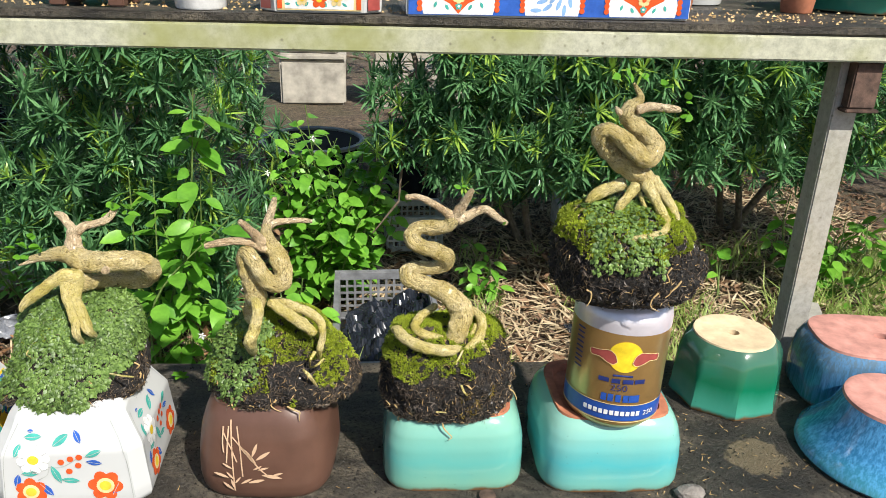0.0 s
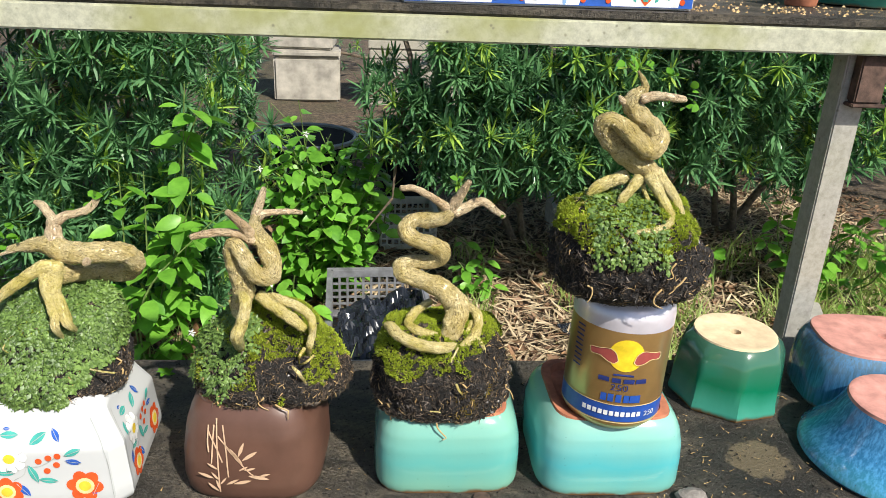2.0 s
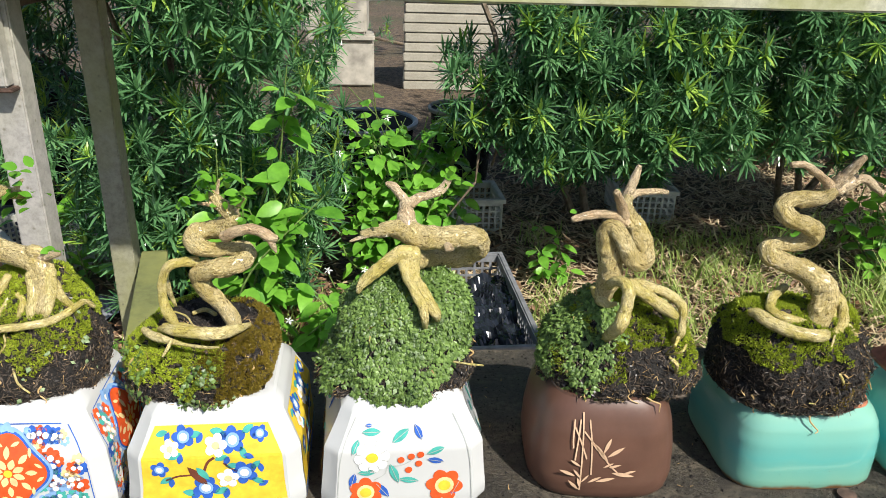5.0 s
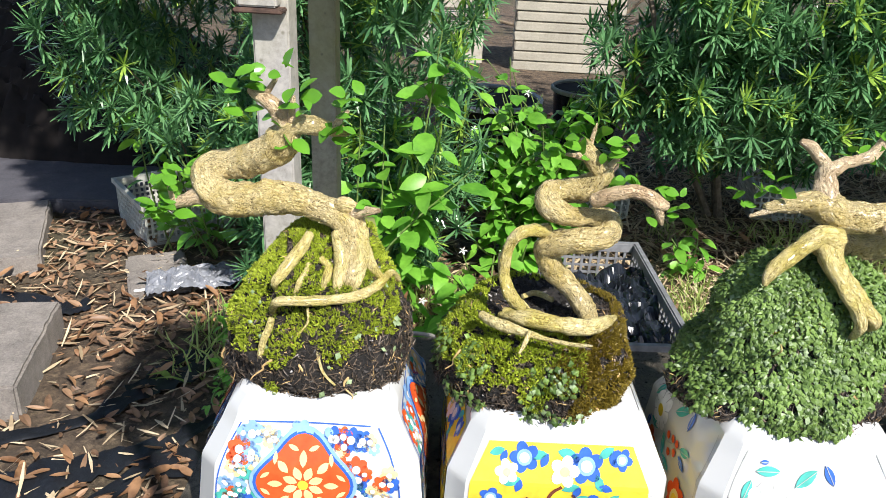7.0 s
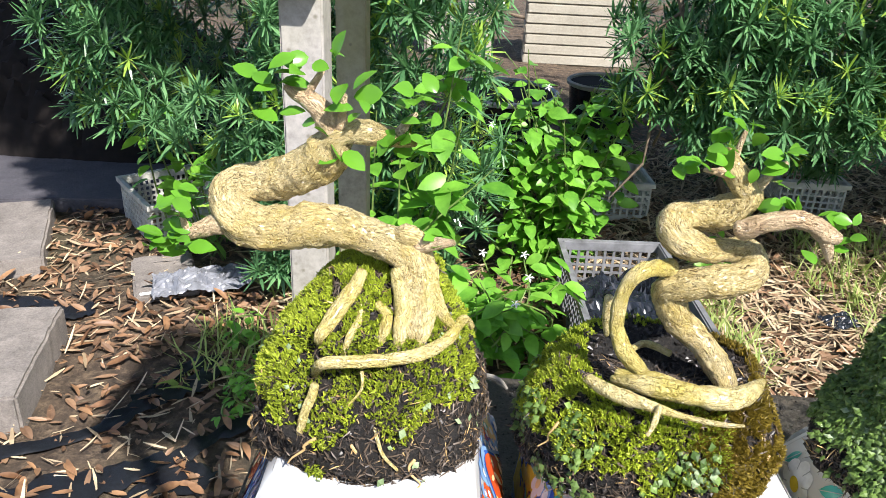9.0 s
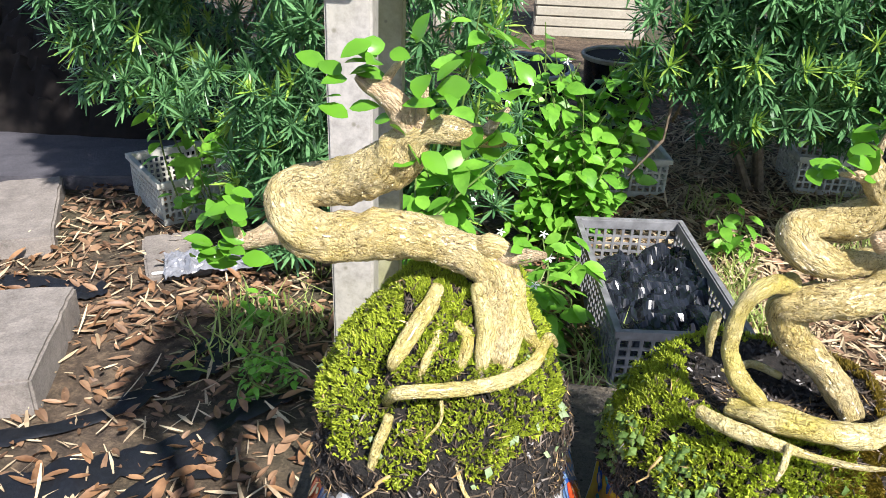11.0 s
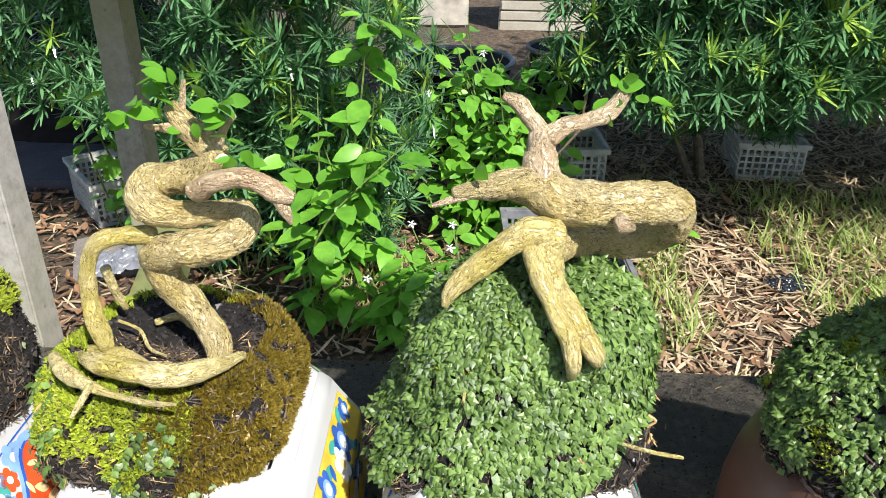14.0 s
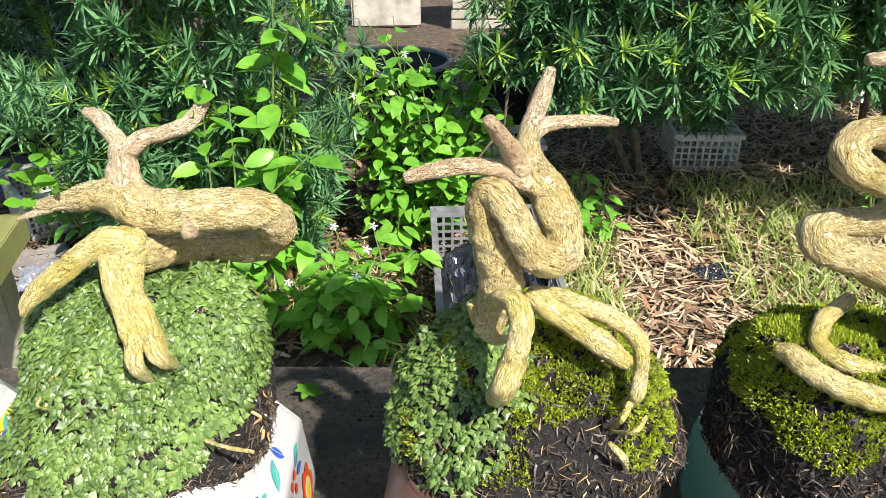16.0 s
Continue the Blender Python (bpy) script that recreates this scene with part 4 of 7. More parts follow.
def bonsai(label, loc, limbs, kinds, mound, cover, leaves, seed, leaf_size=0.010, fibres=4200):
    """limbs: centre lines in mm from the pot's axis, heights from the bench; kinds: t trunk, b cut branch, r root."""
    r = random.Random(seed)
    t = thing("bonsai", label, "bonsai", loc, "bonsai on upturned pots")
    ox = Vector((0, 0, -loc[2]))

    def sh(path, k):
        out = [mound.clear(*p, 0.15 if k == "r" else 0.9) for p in mm(path)]
        if k == "r":
            out[-1] = mound.sink(*out[-1])
        return [(x, y, z + ox.z, q) for x, y, z, q in out]

    for path, k in zip(limbs, kinds):
        bm = bmesh.new()
        big = k == "t"
        tube(bm, sh(path, k), 42 if big else 18, 16 if big else 9, 0.15 if big else 0.15, seed, 170 if big else 260)
        part({"t": "trunk", "b": "branch", "r": "root"}[k], bm, {"t": M_BARK, "b": M_TWIG, "r": M_ROOT}[k], t, {"t": "pale knobbly bark", "b": "cut reddish branch", "r": "yellowish bare root"}[k])
    # soil
    bm = bmesh.new()
    na, ns = 150, 54
    rows = [[tuple(mound.at(2 * math.pi * a / na, s / ns) + ox) for a in range(na)] for s in range(ns + 1)]
    loft(bm, rows)
    part("soil_ball", bm, M_SOIL, t, "crumbly black soil")
    sets = {}
    for kind, mat, count, test in cover:
        made = tries = 0
        count = int(count * {"tuft": 1.7, "rosette": 1.5, "scale": 1.15}[kind])
        c = sets.setdefault((kind, mat.name), (Cloud(), mat))[0]
        while made < count and tries < count * 8:
            tries += 1
            a, s = r.uniform(0, 2 * math.pi), r.uniform(0.06, 1) ** 0.85
            if math.sin(a) > 0.55 and r.random() < 0.7:
                continue
            p = mound.at(a, s)
            k = noise.noise(p * 70 + Vector((seed, 1, 2)))
            if mat is not M_PALE and noise.noise(p * 230 + Vector((seed, 7, 1))) < (-0.24 if kind == "tuft" else -0.30):
                continue
            if not test(p.x - mound.c[0], p.z, k, a, s):
                continue
            n = mound.normal(a, s)
            if kind == "tuft":
                d = n + Vector((r.gauss(0, .5), r.gauss(0, .5), r.gauss(0.3, .5)))
            else:
                d = Vector((r.gauss(0, .6), r.gauss(0, .6), r.gauss(-0.8, .5)))
                d = d - n * d.dot(n) * 0.9 + n * r.uniform(0.05, 0.45)
            v, f = moss_piece(kind, r)
            m = frame_of(p + n * r.uniform(0, 0.0012) + ox, d, r.uniform(-0.5, 0.5) if kind != "tuft" else r.uniform(0, 3))
            if kind != "tuft":
                x = d.normalized()
                y = n.cross(x).normalized()
                m = Matrix((x, y, x.cross(y))).transposed().to_4x4()
                m.translation = p + n * r.uniform(0.0003, 0.0022) + ox
            c.add(v, f, m)
            made += 1
    for (kind, _), (c, mat) in sets.items():
        if c.n:
            ob = c.make({"tuft": "moss", "scale": "creeping_liverwort", "rosette": "cress"}[kind], mat, t, {"tuft": "bright green cushion moss", "scale": "overlapping small green scale leaves", "rosette": "pale round leaflets"}[kind])
            ob["kind"] = "stuff"
    # loose fibres in the soil
    c, c2 = Cloud(), Cloud()
    for k in range(fibres):
        a, s = r.uniform(math.pi * 0.95, math.pi * 2.05), r.uniform(0.06, 1.0)
        p = mound.at(a, s)
        n = mound.normal(a, s)
        d = Vector((r.gauss(0, 1), r.gauss(0, 1), r.gauss(-0.2, 1)))
        d = (d - n * d.dot(n)).normalized() + n * r.uniform(-0.1, 0.35)
        L = r.uniform(0.0015, 0.0062)
        w = r.uniform(0.00016, 0.00040)
        v = np.array([(0, -w, 0), (0, w, 0), (L, w * .4, L * r.uniform(-.2, .2)), (L * .5, 0, w)])
        f = [(0, 1, 2), (0, 3, 2), (1, 3, 2)]
        (c2 if r.random() < 0.09 else c).add(v, f, frame_of(p + n * 0.0003 + ox, d, r.uniform(0, 3)))
    c3 = Cloud()
    for k in range(7000):
        a, s = r.uniform(0, math.pi * 2), r.uniform(0.03, 1.0)
        p = mound.at(a, s) + ox
        e = r.uniform(0.0005, 0.0017)
        v = np.array([(r.gauss(0, 1), r.gauss(0, 1), r.gauss(0, 1)) for _ in range(4)])
        v = v / np.linalg.norm(v, axis=1)[:, None] * e + np.array(p)
        c3.add(v, [(0, 1, 2), (0, 2, 3), (0, 3, 1), (1, 3, 2)])
    c3.make("soil_crumb", M_CRUMB, t)["kind"] = "stuff"
    c.make("soil_fibre", M_FIBRE, t)["kind"] = "stuff"
    if c2.n:
        c2.make("fine_rootlet", M_STRAW, t)["kind"] = "stuff"
    for k in range(4):
        a, s = r.uniform(math.pi * 1.1, math.pi * 1.95), r.uniform(0.1, 0.5)
        p = mound.at(a, s) + mound.normal(a, s) * 0.001 + ox
        pts = [(*p, 0.0006)]
        for j in range(4):
            p = p + Vector((r.gauss(0, .0025), -0.001 * r.random(), -r.uniform(0.001, 0.004)))
            pts.append((*p, 0.00055 - 0.0001 * j))
        part("rootlet", tube(bmesh.new(), pts, 6, 3), M_STRAW, t)
    # leaves in small clusters at the branch ends
    for x, y, z, n, spread in leaves:
        at = Vector((x, y, z)) / 1000 + ox
        for k in range(n):
            d = Vector((r.gauss(0, 1), r.gauss(-0.1, 0.6), r.uniform(-0.35, 0.75))).normalized()
            L = leaf_size * r.uniform(0.5, 0.98)
            v, f = leaf_verts(L, L * 0.64, 0.22, r.uniform(0.05, 0.3))
            p = at + Vector((r.gauss(0, spread), r.gauss(0, spread), r.gauss(0, spread))) * 0.00065
            up = Vector((r.gauss(0.1, .55), r.gauss(-0.45, .5), r.gauss(0.9, .4)))
            side = up.cross(d).normalized()
            m = Matrix((d, side, d.cross(side))).transposed().to_4x4()
            m.translation = p
            m = np.array(m)
            raw("leaf", v @ m[:3, :3].T + m[:3, 3], f, M_LEAF, t, "", True)
    return t


TREE_A = [
    [(27.0, -9, 113.1, 5.49), (26.3, -4, 121.1, 6.19), (25.3, 0, 128.6, 6.54), (24.7, 3, 135.8, 7.21), (18.9, 5, 140.1, 6.87), (11.2, 5, 142.8, 6.33), (1.8, 5, 145.5, 6.99), (-8.4, 5, 146.7, 7.84), (-20.7, 5, 144.9, 8.05), (-32.0, 5, 144.7, 8.24), (-39.9, 7, 148.4, 7.57), (-43.3, 12, 153.6, 6.94), (-39.0, 15, 157.0, 6.97), (-27.9, 15, 158.7, 7.45), (-17.9, 12, 163.0, 7.82), (-9.4, 9, 168.4, 8.31), (-4.1, 7, 175.3, 7.16), (-0.6, 5, 180.5, 4.79), (5.9, 5, 181.4, 4.3), (13.2, 5, 180.7, 3.67), (19.7, 4, 180.0, 2.86), (24.2, 4, 179.3, 1.75)],
    [(-3.0, 5, 180.9, 4.47), (-6.1, 5, 186.4, 4.11), (-8.5, 4, 189.9, 3.44), (-12.7, 4, 192.5, 2.8), (-16.3, 4, 194.3, 2.17), (-18.4, 4, 195.8, 1.24)],
    [(-11.0, 4, 194.5, 1.4), (-7.2, 3, 199.9, 1.07), (-4.8, 3, 203.4, 0.61)],
    [(-0.7, 3, 182.4, 2.21), (0.4, 2, 189.0, 1.55), (0.8, 2, 194.3, 1.23)],
    [(19.2, 3, 182.7, 1.89), (21.8, 2, 186.6, 1.4), (24.6, 2, 189.5, 0.77)],
    [(-39.1, 6, 147.0, 5.5), (-45.1, 5, 145.0, 4.13), (-50.2, 4, 143.2, 3.27), (-55.7, 4, 141.3, 2.76), (-60.5, 4, 139.9, 1.56)],
    [(-56.0, 3, 142.1, 1.72), (-56.5, 2, 146.2, 1.19), (-57.3, 2, 149.8, 0.68)],
    [(24.6, 4, 141.0, 4.1), (30.7, 1, 143.7, 2.69), (35.9, -1, 145.3, 1.83), (38.9, -2, 146.0, 1.16)],
    [(25.7, 6, 141.1, 4.47), (23.1, 3, 145.2, 4.39), (19.4, 3, 145.4, 3.04)],
    [(6.9, 0, 131.6, 2.06), (4.8, -4, 127.7, 2.73), (0.9, -10, 122.9, 2.86), (-2.9, -16, 118.4, 2.66), (-5.0, -20, 115.5, 1.81), (-6.2, -21, 113.1, 0.99)],
    [(7.9, -5, 122.2, 1.37), (7.5, -10, 118.2, 1.53), (4.7, -15, 113.7, 1.35), (2.7, -19, 108.5, 1.0)],
    [(13.4, -3, 120.5, 1.56), (17.1, -8, 119.1, 2.05), (16.6, -13, 115.4, 2.02), (14.7, -18, 111.3, 1.17)],
    [(47.2, 12, 104.9, 1.3), (44.5, 8, 110.4, 1.82), (41.9, 3, 110.0, 1.97), (39.4, -4, 109.5, 2.28), (31.8, -13, 108.4, 2.38), (19.6, -21, 109.3, 2.32), (7.2, -25, 110.2, 2.28), (-2.5, -27, 109.9, 2.11), (-7.1, -28, 105.5, 1.63)],
    [(-5.1, -28, 101.7, 1.64), (-6.1, -29, 97.7, 1.65), (-8.2, -31, 92.9, 1.65), (-9.6, -32, 86.3, 1.5), (-10.4, -32, 82.4, 0.84)],
    [(21.4, 0, 132.2, 4.45), (22.8, -7, 123.5, 3.73), (22.3, -13, 116.2, 2.69), (21.3, -17, 110.7, 1.34)],
    [(30.3, 0, 134.8, 3.74), (31.7, -5, 124.0, 3.41), (29.7, -10, 114.9, 3.06), (28.6, -14, 110.2, 1.52)],
    [(31.8, 0, 127.1, 3.1), (35.6, -2, 118.6, 2.61), (40.2, -4, 113.7, 1.57)],
    [(10.4, -24, 105.8, 0.56), (10.3, -26, 99.6, 0.53), (4.5, -28, 91.7, 0.4)],
    [(23.0, -24, 97.9, 0.6), (24.9, -26, 94.1, 0.67), (22.8, -28, 88.5, 0.5)],
    [(24.6, -22, 96.6, 0.44), (29.8, -25, 92.3, 0.47), (34.8, -27, 89.0, 0.34)],
    [(15.4, -28, 88.5, 0.67), (19.0, -32, 79.3, 0.67), (24.3, -34, 73.6, 0.51)],
]
TREE_B = [
    [(2.1, -13, 101.7, 3.45), (0.1, -10, 106.8, 4.61), (-4.2, -6, 111.7, 4.64), (-9.7, -2, 116.6, 4.96), (-15.4, 0, 121.1, 5.25), (-18.3, 0, 126.4, 5.49), (-19.7, 0, 131.9, 5.72), (-13.9, -3, 136.5, 5.89), (-5.3, -5, 138.6, 5.95), (2.3, -4, 140.1, 5.81), (7.4, 0, 141.3, 5.32), (8.6, 5, 143.4, 5.25), (5.7, 8, 145.5, 4.86), (-1.0, 5, 146.4, 4.52), (-8.5, 0, 148.0, 4.43), (-15.4, -3, 150.2, 5.19), (-20.8, 0, 152.9, 5.77), (-20.5, 6, 155.5, 6.16), (-13.8, 8, 157.4, 5.61), (-5.8, 7, 158.7, 6.12), (-0.4, 5, 163.0, 5.47), (1.5, 4, 167.8, 4.59), (-1.4, 4, 171.9, 4.42), (-4.8, 3, 176.2, 3.84), (-7.5, 3, 179.8, 3.16), (-9.0, 3, 181.9, 2.36)],
    [(-1.8, -5, 158.2, 3.46), (5.4, -8, 162.5, 3.25), (13.4, -9, 164.8, 3.09), (19.2, -9, 163.2, 3.1), (24.1, -9, 160.2, 3.24), (28.0, -9, 158.9, 2.34)],
    [(24.9, -9, 157.7, 2.35), (26.5, -9, 153.8, 1.71), (27.6, -9, 150.3, 0.66)],
    [(3.4, 3, 169.6, 2.14), (7.0, 2, 176.0, 1.18), (10.6, 1, 180.2, 0.78)],
    [(-6.9, 2, 175.5, 2.11), (-12.4, 0, 176.3, 1.18), (-15.9, -1, 176.9, 0.65)],
    [(-5.5, 3, 180.9, 1.18), (-4.6, 3, 186.3, 0.91), (-3.8, 3, 189.9, 0.64)],
    [(-20.2, 0, 140.3, 3.38), (-27.6, -4, 141.9, 2.77), (-32.8, -8, 141.9, 2.87), (-36.6, -9, 137.5, 2.47), (-38.3, -10, 131.2, 2.49), (-38.6, -11, 123.8, 2.66), (-36.9, -14, 117.5, 3.08), (-33.5, -18, 113.6, 3.2), (-30.0, -22, 111.9, 2.2)],
    [(-39.2, -22, 108.0, 1.66), (-30.6, -29, 111.1, 3.21), (-20.0, -33, 112.1, 3.54), (-10.4, -35, 112.0, 3.77), (-1.6, -33, 111.3, 3.67), (5.5, -27, 110.4, 2.95), (11.5, -19, 108.8, 1.25)],
    [(-37.3, -19, 108.3, 1.96), (-26.2, -23, 109.9, 2.47), (-16.0, -28, 110.2, 1.61)],
    [(-47.4, -23, 108.3, 1.93), (-43.0, -28, 108.0, 2.57), (-36.1, -34, 108.9, 2.37), (-29.2, -38, 109.3, 1.81), (-19.7, -41, 108.4, 1.02), (-8.9, -43, 107.9, 0.89), (-1.5, -43, 107.8, 0.51)],
    [(-27.5, -40, 110.8, 1.15), (-29.8, -44, 106.6, 0.89), (-31.6, -46, 103.9, 0.51)],
    [(-39.4, 3, 125.8, 1.76), (-38.8, 5, 116.2, 1.5), (-37.4, 7, 108.1, 1.07)],
    [(-27.4, 12, 99.7, 1.27), (-20.9, 12, 102.3, 1.42), (-13.5, 8, 101.1, 1.24)],
    [(-35.8, -2, 108.7, 0.52), (-28.7, -3, 105.9, 0.59), (-23.4, -6, 101.1, 0.59), (-16.5, -8, 100.0, 0.44)],
]
TREE_C = [
    [(-13.0, -2, 141.6, 5.3), (-8.0, 4, 139.1, 6.01), (-2.2, 14, 135.7, 5.66), (5.5, 22, 132.7, 5.84), (15.4, 26, 131.1, 6.24), (24.7, 27, 131.7, 6.72), (32.4, 22, 139.2, 6.97), (31.1, 14, 149.1, 6.96), (21.9, 8, 153.2, 7.05), (10.4, 6, 153.8, 7.0), (-0.5, 7, 153.1, 7.32), (-8.9, 8, 155.4, 7.32), (-15.3, 9, 157.6, 6.48), (-22.3, 9, 158.0, 5.21), (-28.5, 8, 156.9, 3.94), (-34.0, 7, 156.1, 3.09), (-38.9, 6, 155.7, 2.1)],
    [(-35.2, 6, 155.0, 1.68), (-40.8, 5, 153.3, 1.26), (-45.8, 4, 151.8, 0.7)],
    [(-11.6, 10, 158.7, 6.48), (-12.2, 12, 164.4, 5.34), (-12.7, 14, 168.7, 4.35), (-12.4, 15, 172.8, 3.91)],
    [(-12.8, 15, 173.7, 2.93), (-16.5, 17, 177.3, 2.79), (-20.1, 19, 181.1, 2.66), (-24.2, 20, 182.8, 1.54)],
    [(-9.7, 15, 172.2, 3.64), (-5.3, 16, 175.1, 2.93), (1.1, 18, 176.1, 2.53), (7.9, 20, 178.1, 2.67), (11.5, 22, 181.8, 2.53), (13.8, 23, 185.6, 2.1)],
    [(-7.5, 0, 144.8, 5.58), (-15.0, -2, 146.9, 4.69), (-21.8, -5, 144.0, 4.12), (-28.5, -8, 139.4, 3.84), (-35.1, -11, 134.9, 3.56), (-39.0, -14, 131.4, 2.72), (-40.6, -16, 127.9, 1.23)],
    [(-9.7, 0, 144.0, 6.15), (-10.1, -4, 138.2, 5.29), (-7.5, -11, 132.7, 4.39), (-2.8, -17, 127.6, 4.06), (1.5, -22, 122.1, 3.76), (4.8, -26, 118.4, 2.79), (6.3, -29, 116.0, 1.19)],
    [(-14.8, -6, 142.4, 3.02), (-12.3, -12, 136.4, 2.98), (-7.8, -18, 129.0, 2.96), (-3.9, -24, 123.4, 2.92), (-2.2, -29, 117.3, 2.51), (-1.2, -33, 112.5, 1.05)],
    [(11.9, -2, 151.9, 2.32), (12.1, -5, 151.1, 2.3), (14.7, -7, 151.8, 1.2)],
    [(-33.6, -30, 106.6, 0.4), (-33.9, -32, 104.5, 0.46), (-33.9, -33, 101.1, 0.27)],
    [(15.4, -30, 89.1, 0.55), (23.8, -34, 89.9, 0.68), (32.2, -36, 90.0, 0.54)],
]
TREE_D = [
    [(-9.0, -11, 118.7, 4.53), (-7.8, -10, 126.7, 5.88), (-5.4, -10, 134.7, 7.16), (-6.2, -10, 144.1, 7.03), (-8.7, -10, 153.1, 6.91), (-10.7, -10, 161.0, 6.02), (-10.7, -11, 167.0, 4.63), (-7.0, -14, 167.0, 4.83), (-2.9, -16, 161.6, 5.22), (0.9, -17, 154.8, 5.41), (5.6, -16, 148.4, 5.76), (12.2, -12, 147.3, 6.39), (13.3, -9, 152.6, 6.0), (11.3, -6, 158.6, 6.26), (8.2, -3, 164.5, 6.13), (4.1, -2, 169.1, 5.83), (2.7, 0, 173.3, 4.77), (2.3, 1, 178.2, 4.08), (3.4, 2, 182.3, 3.28)],
    [(2.6, 2, 181.6, 3.15), (5.1, 3, 189.3, 2.86), (7.4, 4, 196.0, 2.31), (8.5, 4, 199.6, 1.66)],
    [(3.9, 2, 181.6, 3.15), (8.3, 4, 183.1, 2.37), (15.6, 7, 183.0, 2.0), (24.4, 10, 182.3, 1.89), (30.5, 12, 181.1, 1.5)],
    [(-0.4, -5, 172.4, 3.91), (-4.1, -10, 180.7, 3.01), (-8.0, -15, 187.5, 2.54), (-10.5, -18, 191.4, 1.9)],
    [(1.0, -4, 168.5, 4.48), (-7.2, -8, 173.5, 2.83), (-15.6, -12, 175.9, 2.52), (-23.3, -14, 175.9, 2.5), (-29.6, -16, 175.1, 2.24), (-33.6, -17, 174.3, 1.74)],
    [(-7.7, -16, 132.2, 2.98), (-5.6, -22, 137.7, 3.14), (-1.9, -28, 138.9, 3.69), (-0.5, -32, 135.4, 3.78), (-1.5, -35, 130.2, 3.78), (-3.1, -37, 123.9, 3.93), (-5.6, -39, 117.6, 4.2), (-7.3, -41, 110.4, 2.82)],
    [(4.9, -10, 131.6, 4.15), (10.9, -14, 128.1, 3.84), (19.0, -17, 123.6, 3.83), (26.9, -20, 119.1, 3.82), (33.8, -23, 114.5, 2.45)],
    [(7.9, -6, 130.6, 1.69), (14.6, -8, 129.5, 2.8), (22.5, -11, 127.1, 3.33), (30.2, -14, 125.3, 3.17), (35.9, -17, 122.0, 3.01), (38.6, -20, 117.5, 2.73), (38.6, -22, 110.1, 2.34), (37.2, -26, 104.7, 2.33), (35.3, -30, 100.6, 1.9)],
    [(34.4, -30, 104.4, 1.21), (31.4, -33, 100.3, 0.94), (30.0, -36, 97.0, 0.54)],
    [(40.1, -30, 99.3, 0.68), (35.5, -34, 96.6, 0.81), (30.3, -37, 96.5, 0.53)],
    [(27.3, -38, 95.7, 0.8), (31.6, -40, 91.4, 1.33), (35.0, -41, 84.8, 0.81)],
    [(-10.5, -12, 121.3, 3.65), (-7.1, -18, 120.3, 2.2), (-3.9, -22, 123.0, 1.35)],
    [(-13.2, -8, 127.1, 3.1), (-12.8, -10, 121.7, 1.98)],
]
TREE_E = [
    [(-1.3, -15, 104.9, 6.24), (1.7, -12, 112.5, 7.81), (3.6, -9, 119.7, 7.81), (2.5, -6, 125.2, 8.44), (-4.3, -3, 132.4, 7.18), (-14.5, 0, 136.9, 6.25), (-24.7, 0, 141.1, 5.91), (-32.4, 0, 145.3, 6.19), (-32.7, 2, 149.5, 5.57), (-25.6, 4, 150.4, 4.66), (-14.7, 4, 150.5, 4.67), (-7.9, 3, 154.4, 5.89), (-7.5, 0, 160.7, 5.53), (-13.9, -2, 165.5, 5.48), (-22.3, -3, 168.3, 5.15), (-29.2, -3, 172.2, 5.88), (-30.3, 0, 176.7, 5.74), (-25.5, 2, 180.4, 4.84), (-17.2, 2, 180.7, 5.15), (-8.3, 0, 182.7, 4.83), (-3.6, 0, 187.9, 4.81)],
    [(-3.7, 0, 188.8, 3.91), (-10.3, -2, 194.5, 2.68), (-17.9, -4, 199.7, 2.36), (-26.9, -6, 204.5, 2.19), (-35.0, -7, 204.7, 1.75)],
    [(-2.2, 0, 189.5, 3.91), (2.2, -3, 198.2, 3.27), (5.3, -6, 205.4, 2.64), (7.4, -8, 210.1, 1.6)],
    [(-0.1, 0, 187.3, 4.21), (6.8, 2, 189.4, 3.32), (12.8, 3, 192.4, 3.02), (18.8, 3, 193.3, 2.72), (25.2, 3, 188.6, 2.43), (32.6, 3, 183.5, 1.83)],
    [(-13.3, 8, 119.4, 2.57), (-21.6, 4, 115.1, 3.19), (-26.5, -2, 112.4, 3.16), (-27.8, -8, 110.3, 3.14), (-22.0, -14, 108.2, 3.42), (-9.4, -18, 107.6, 2.48)],
    [(-42.5, -10, 110.4, 2.8), (-39.7, -14, 111.3, 3.71), (-36.0, -20, 109.7, 3.98), (-28.4, -26, 107.5, 3.95), (-17.8, -30, 105.8, 3.94), (-5.7, -30, 104.9, 3.64), (1.9, -27, 105.3, 2.44)],
    [(12.0, 2, 119.5, 2.55), (17.6, -2, 115.3, 3.5), (18.4, -8, 109.6, 3.48), (14.3, -16, 104.5, 3.44), (6.5, -23, 101.3, 2.47)],
    [(14.8, -4, 110.1, 1.91), (12.1, -9, 107.4, 1.58), (9.4, -13, 106.0, 1.1)],
    [(17.5, -16, 103.8, 1.88), (20.4, -20, 101.0, 1.56), (22.4, -23, 97.8, 0.93)],
    [(3.7, -28, 103.8, 0.61), (-1.0, -33, 98.0, 0.76), (-8.7, -35, 96.5, 0.61)],
    [(-0.8, -34, 98.6, 0.61), (-1.5, -38, 93.1, 0.45)],
    [(2.0, -44, 86.3, 0.75), (4.0, -46, 82.3, 0.75), (7.9, -47, 78.9, 0.45)],
    [(-14.4, -47, 68.0, 0.45), (-6.8, -47, 67.0, 0.52)],
]
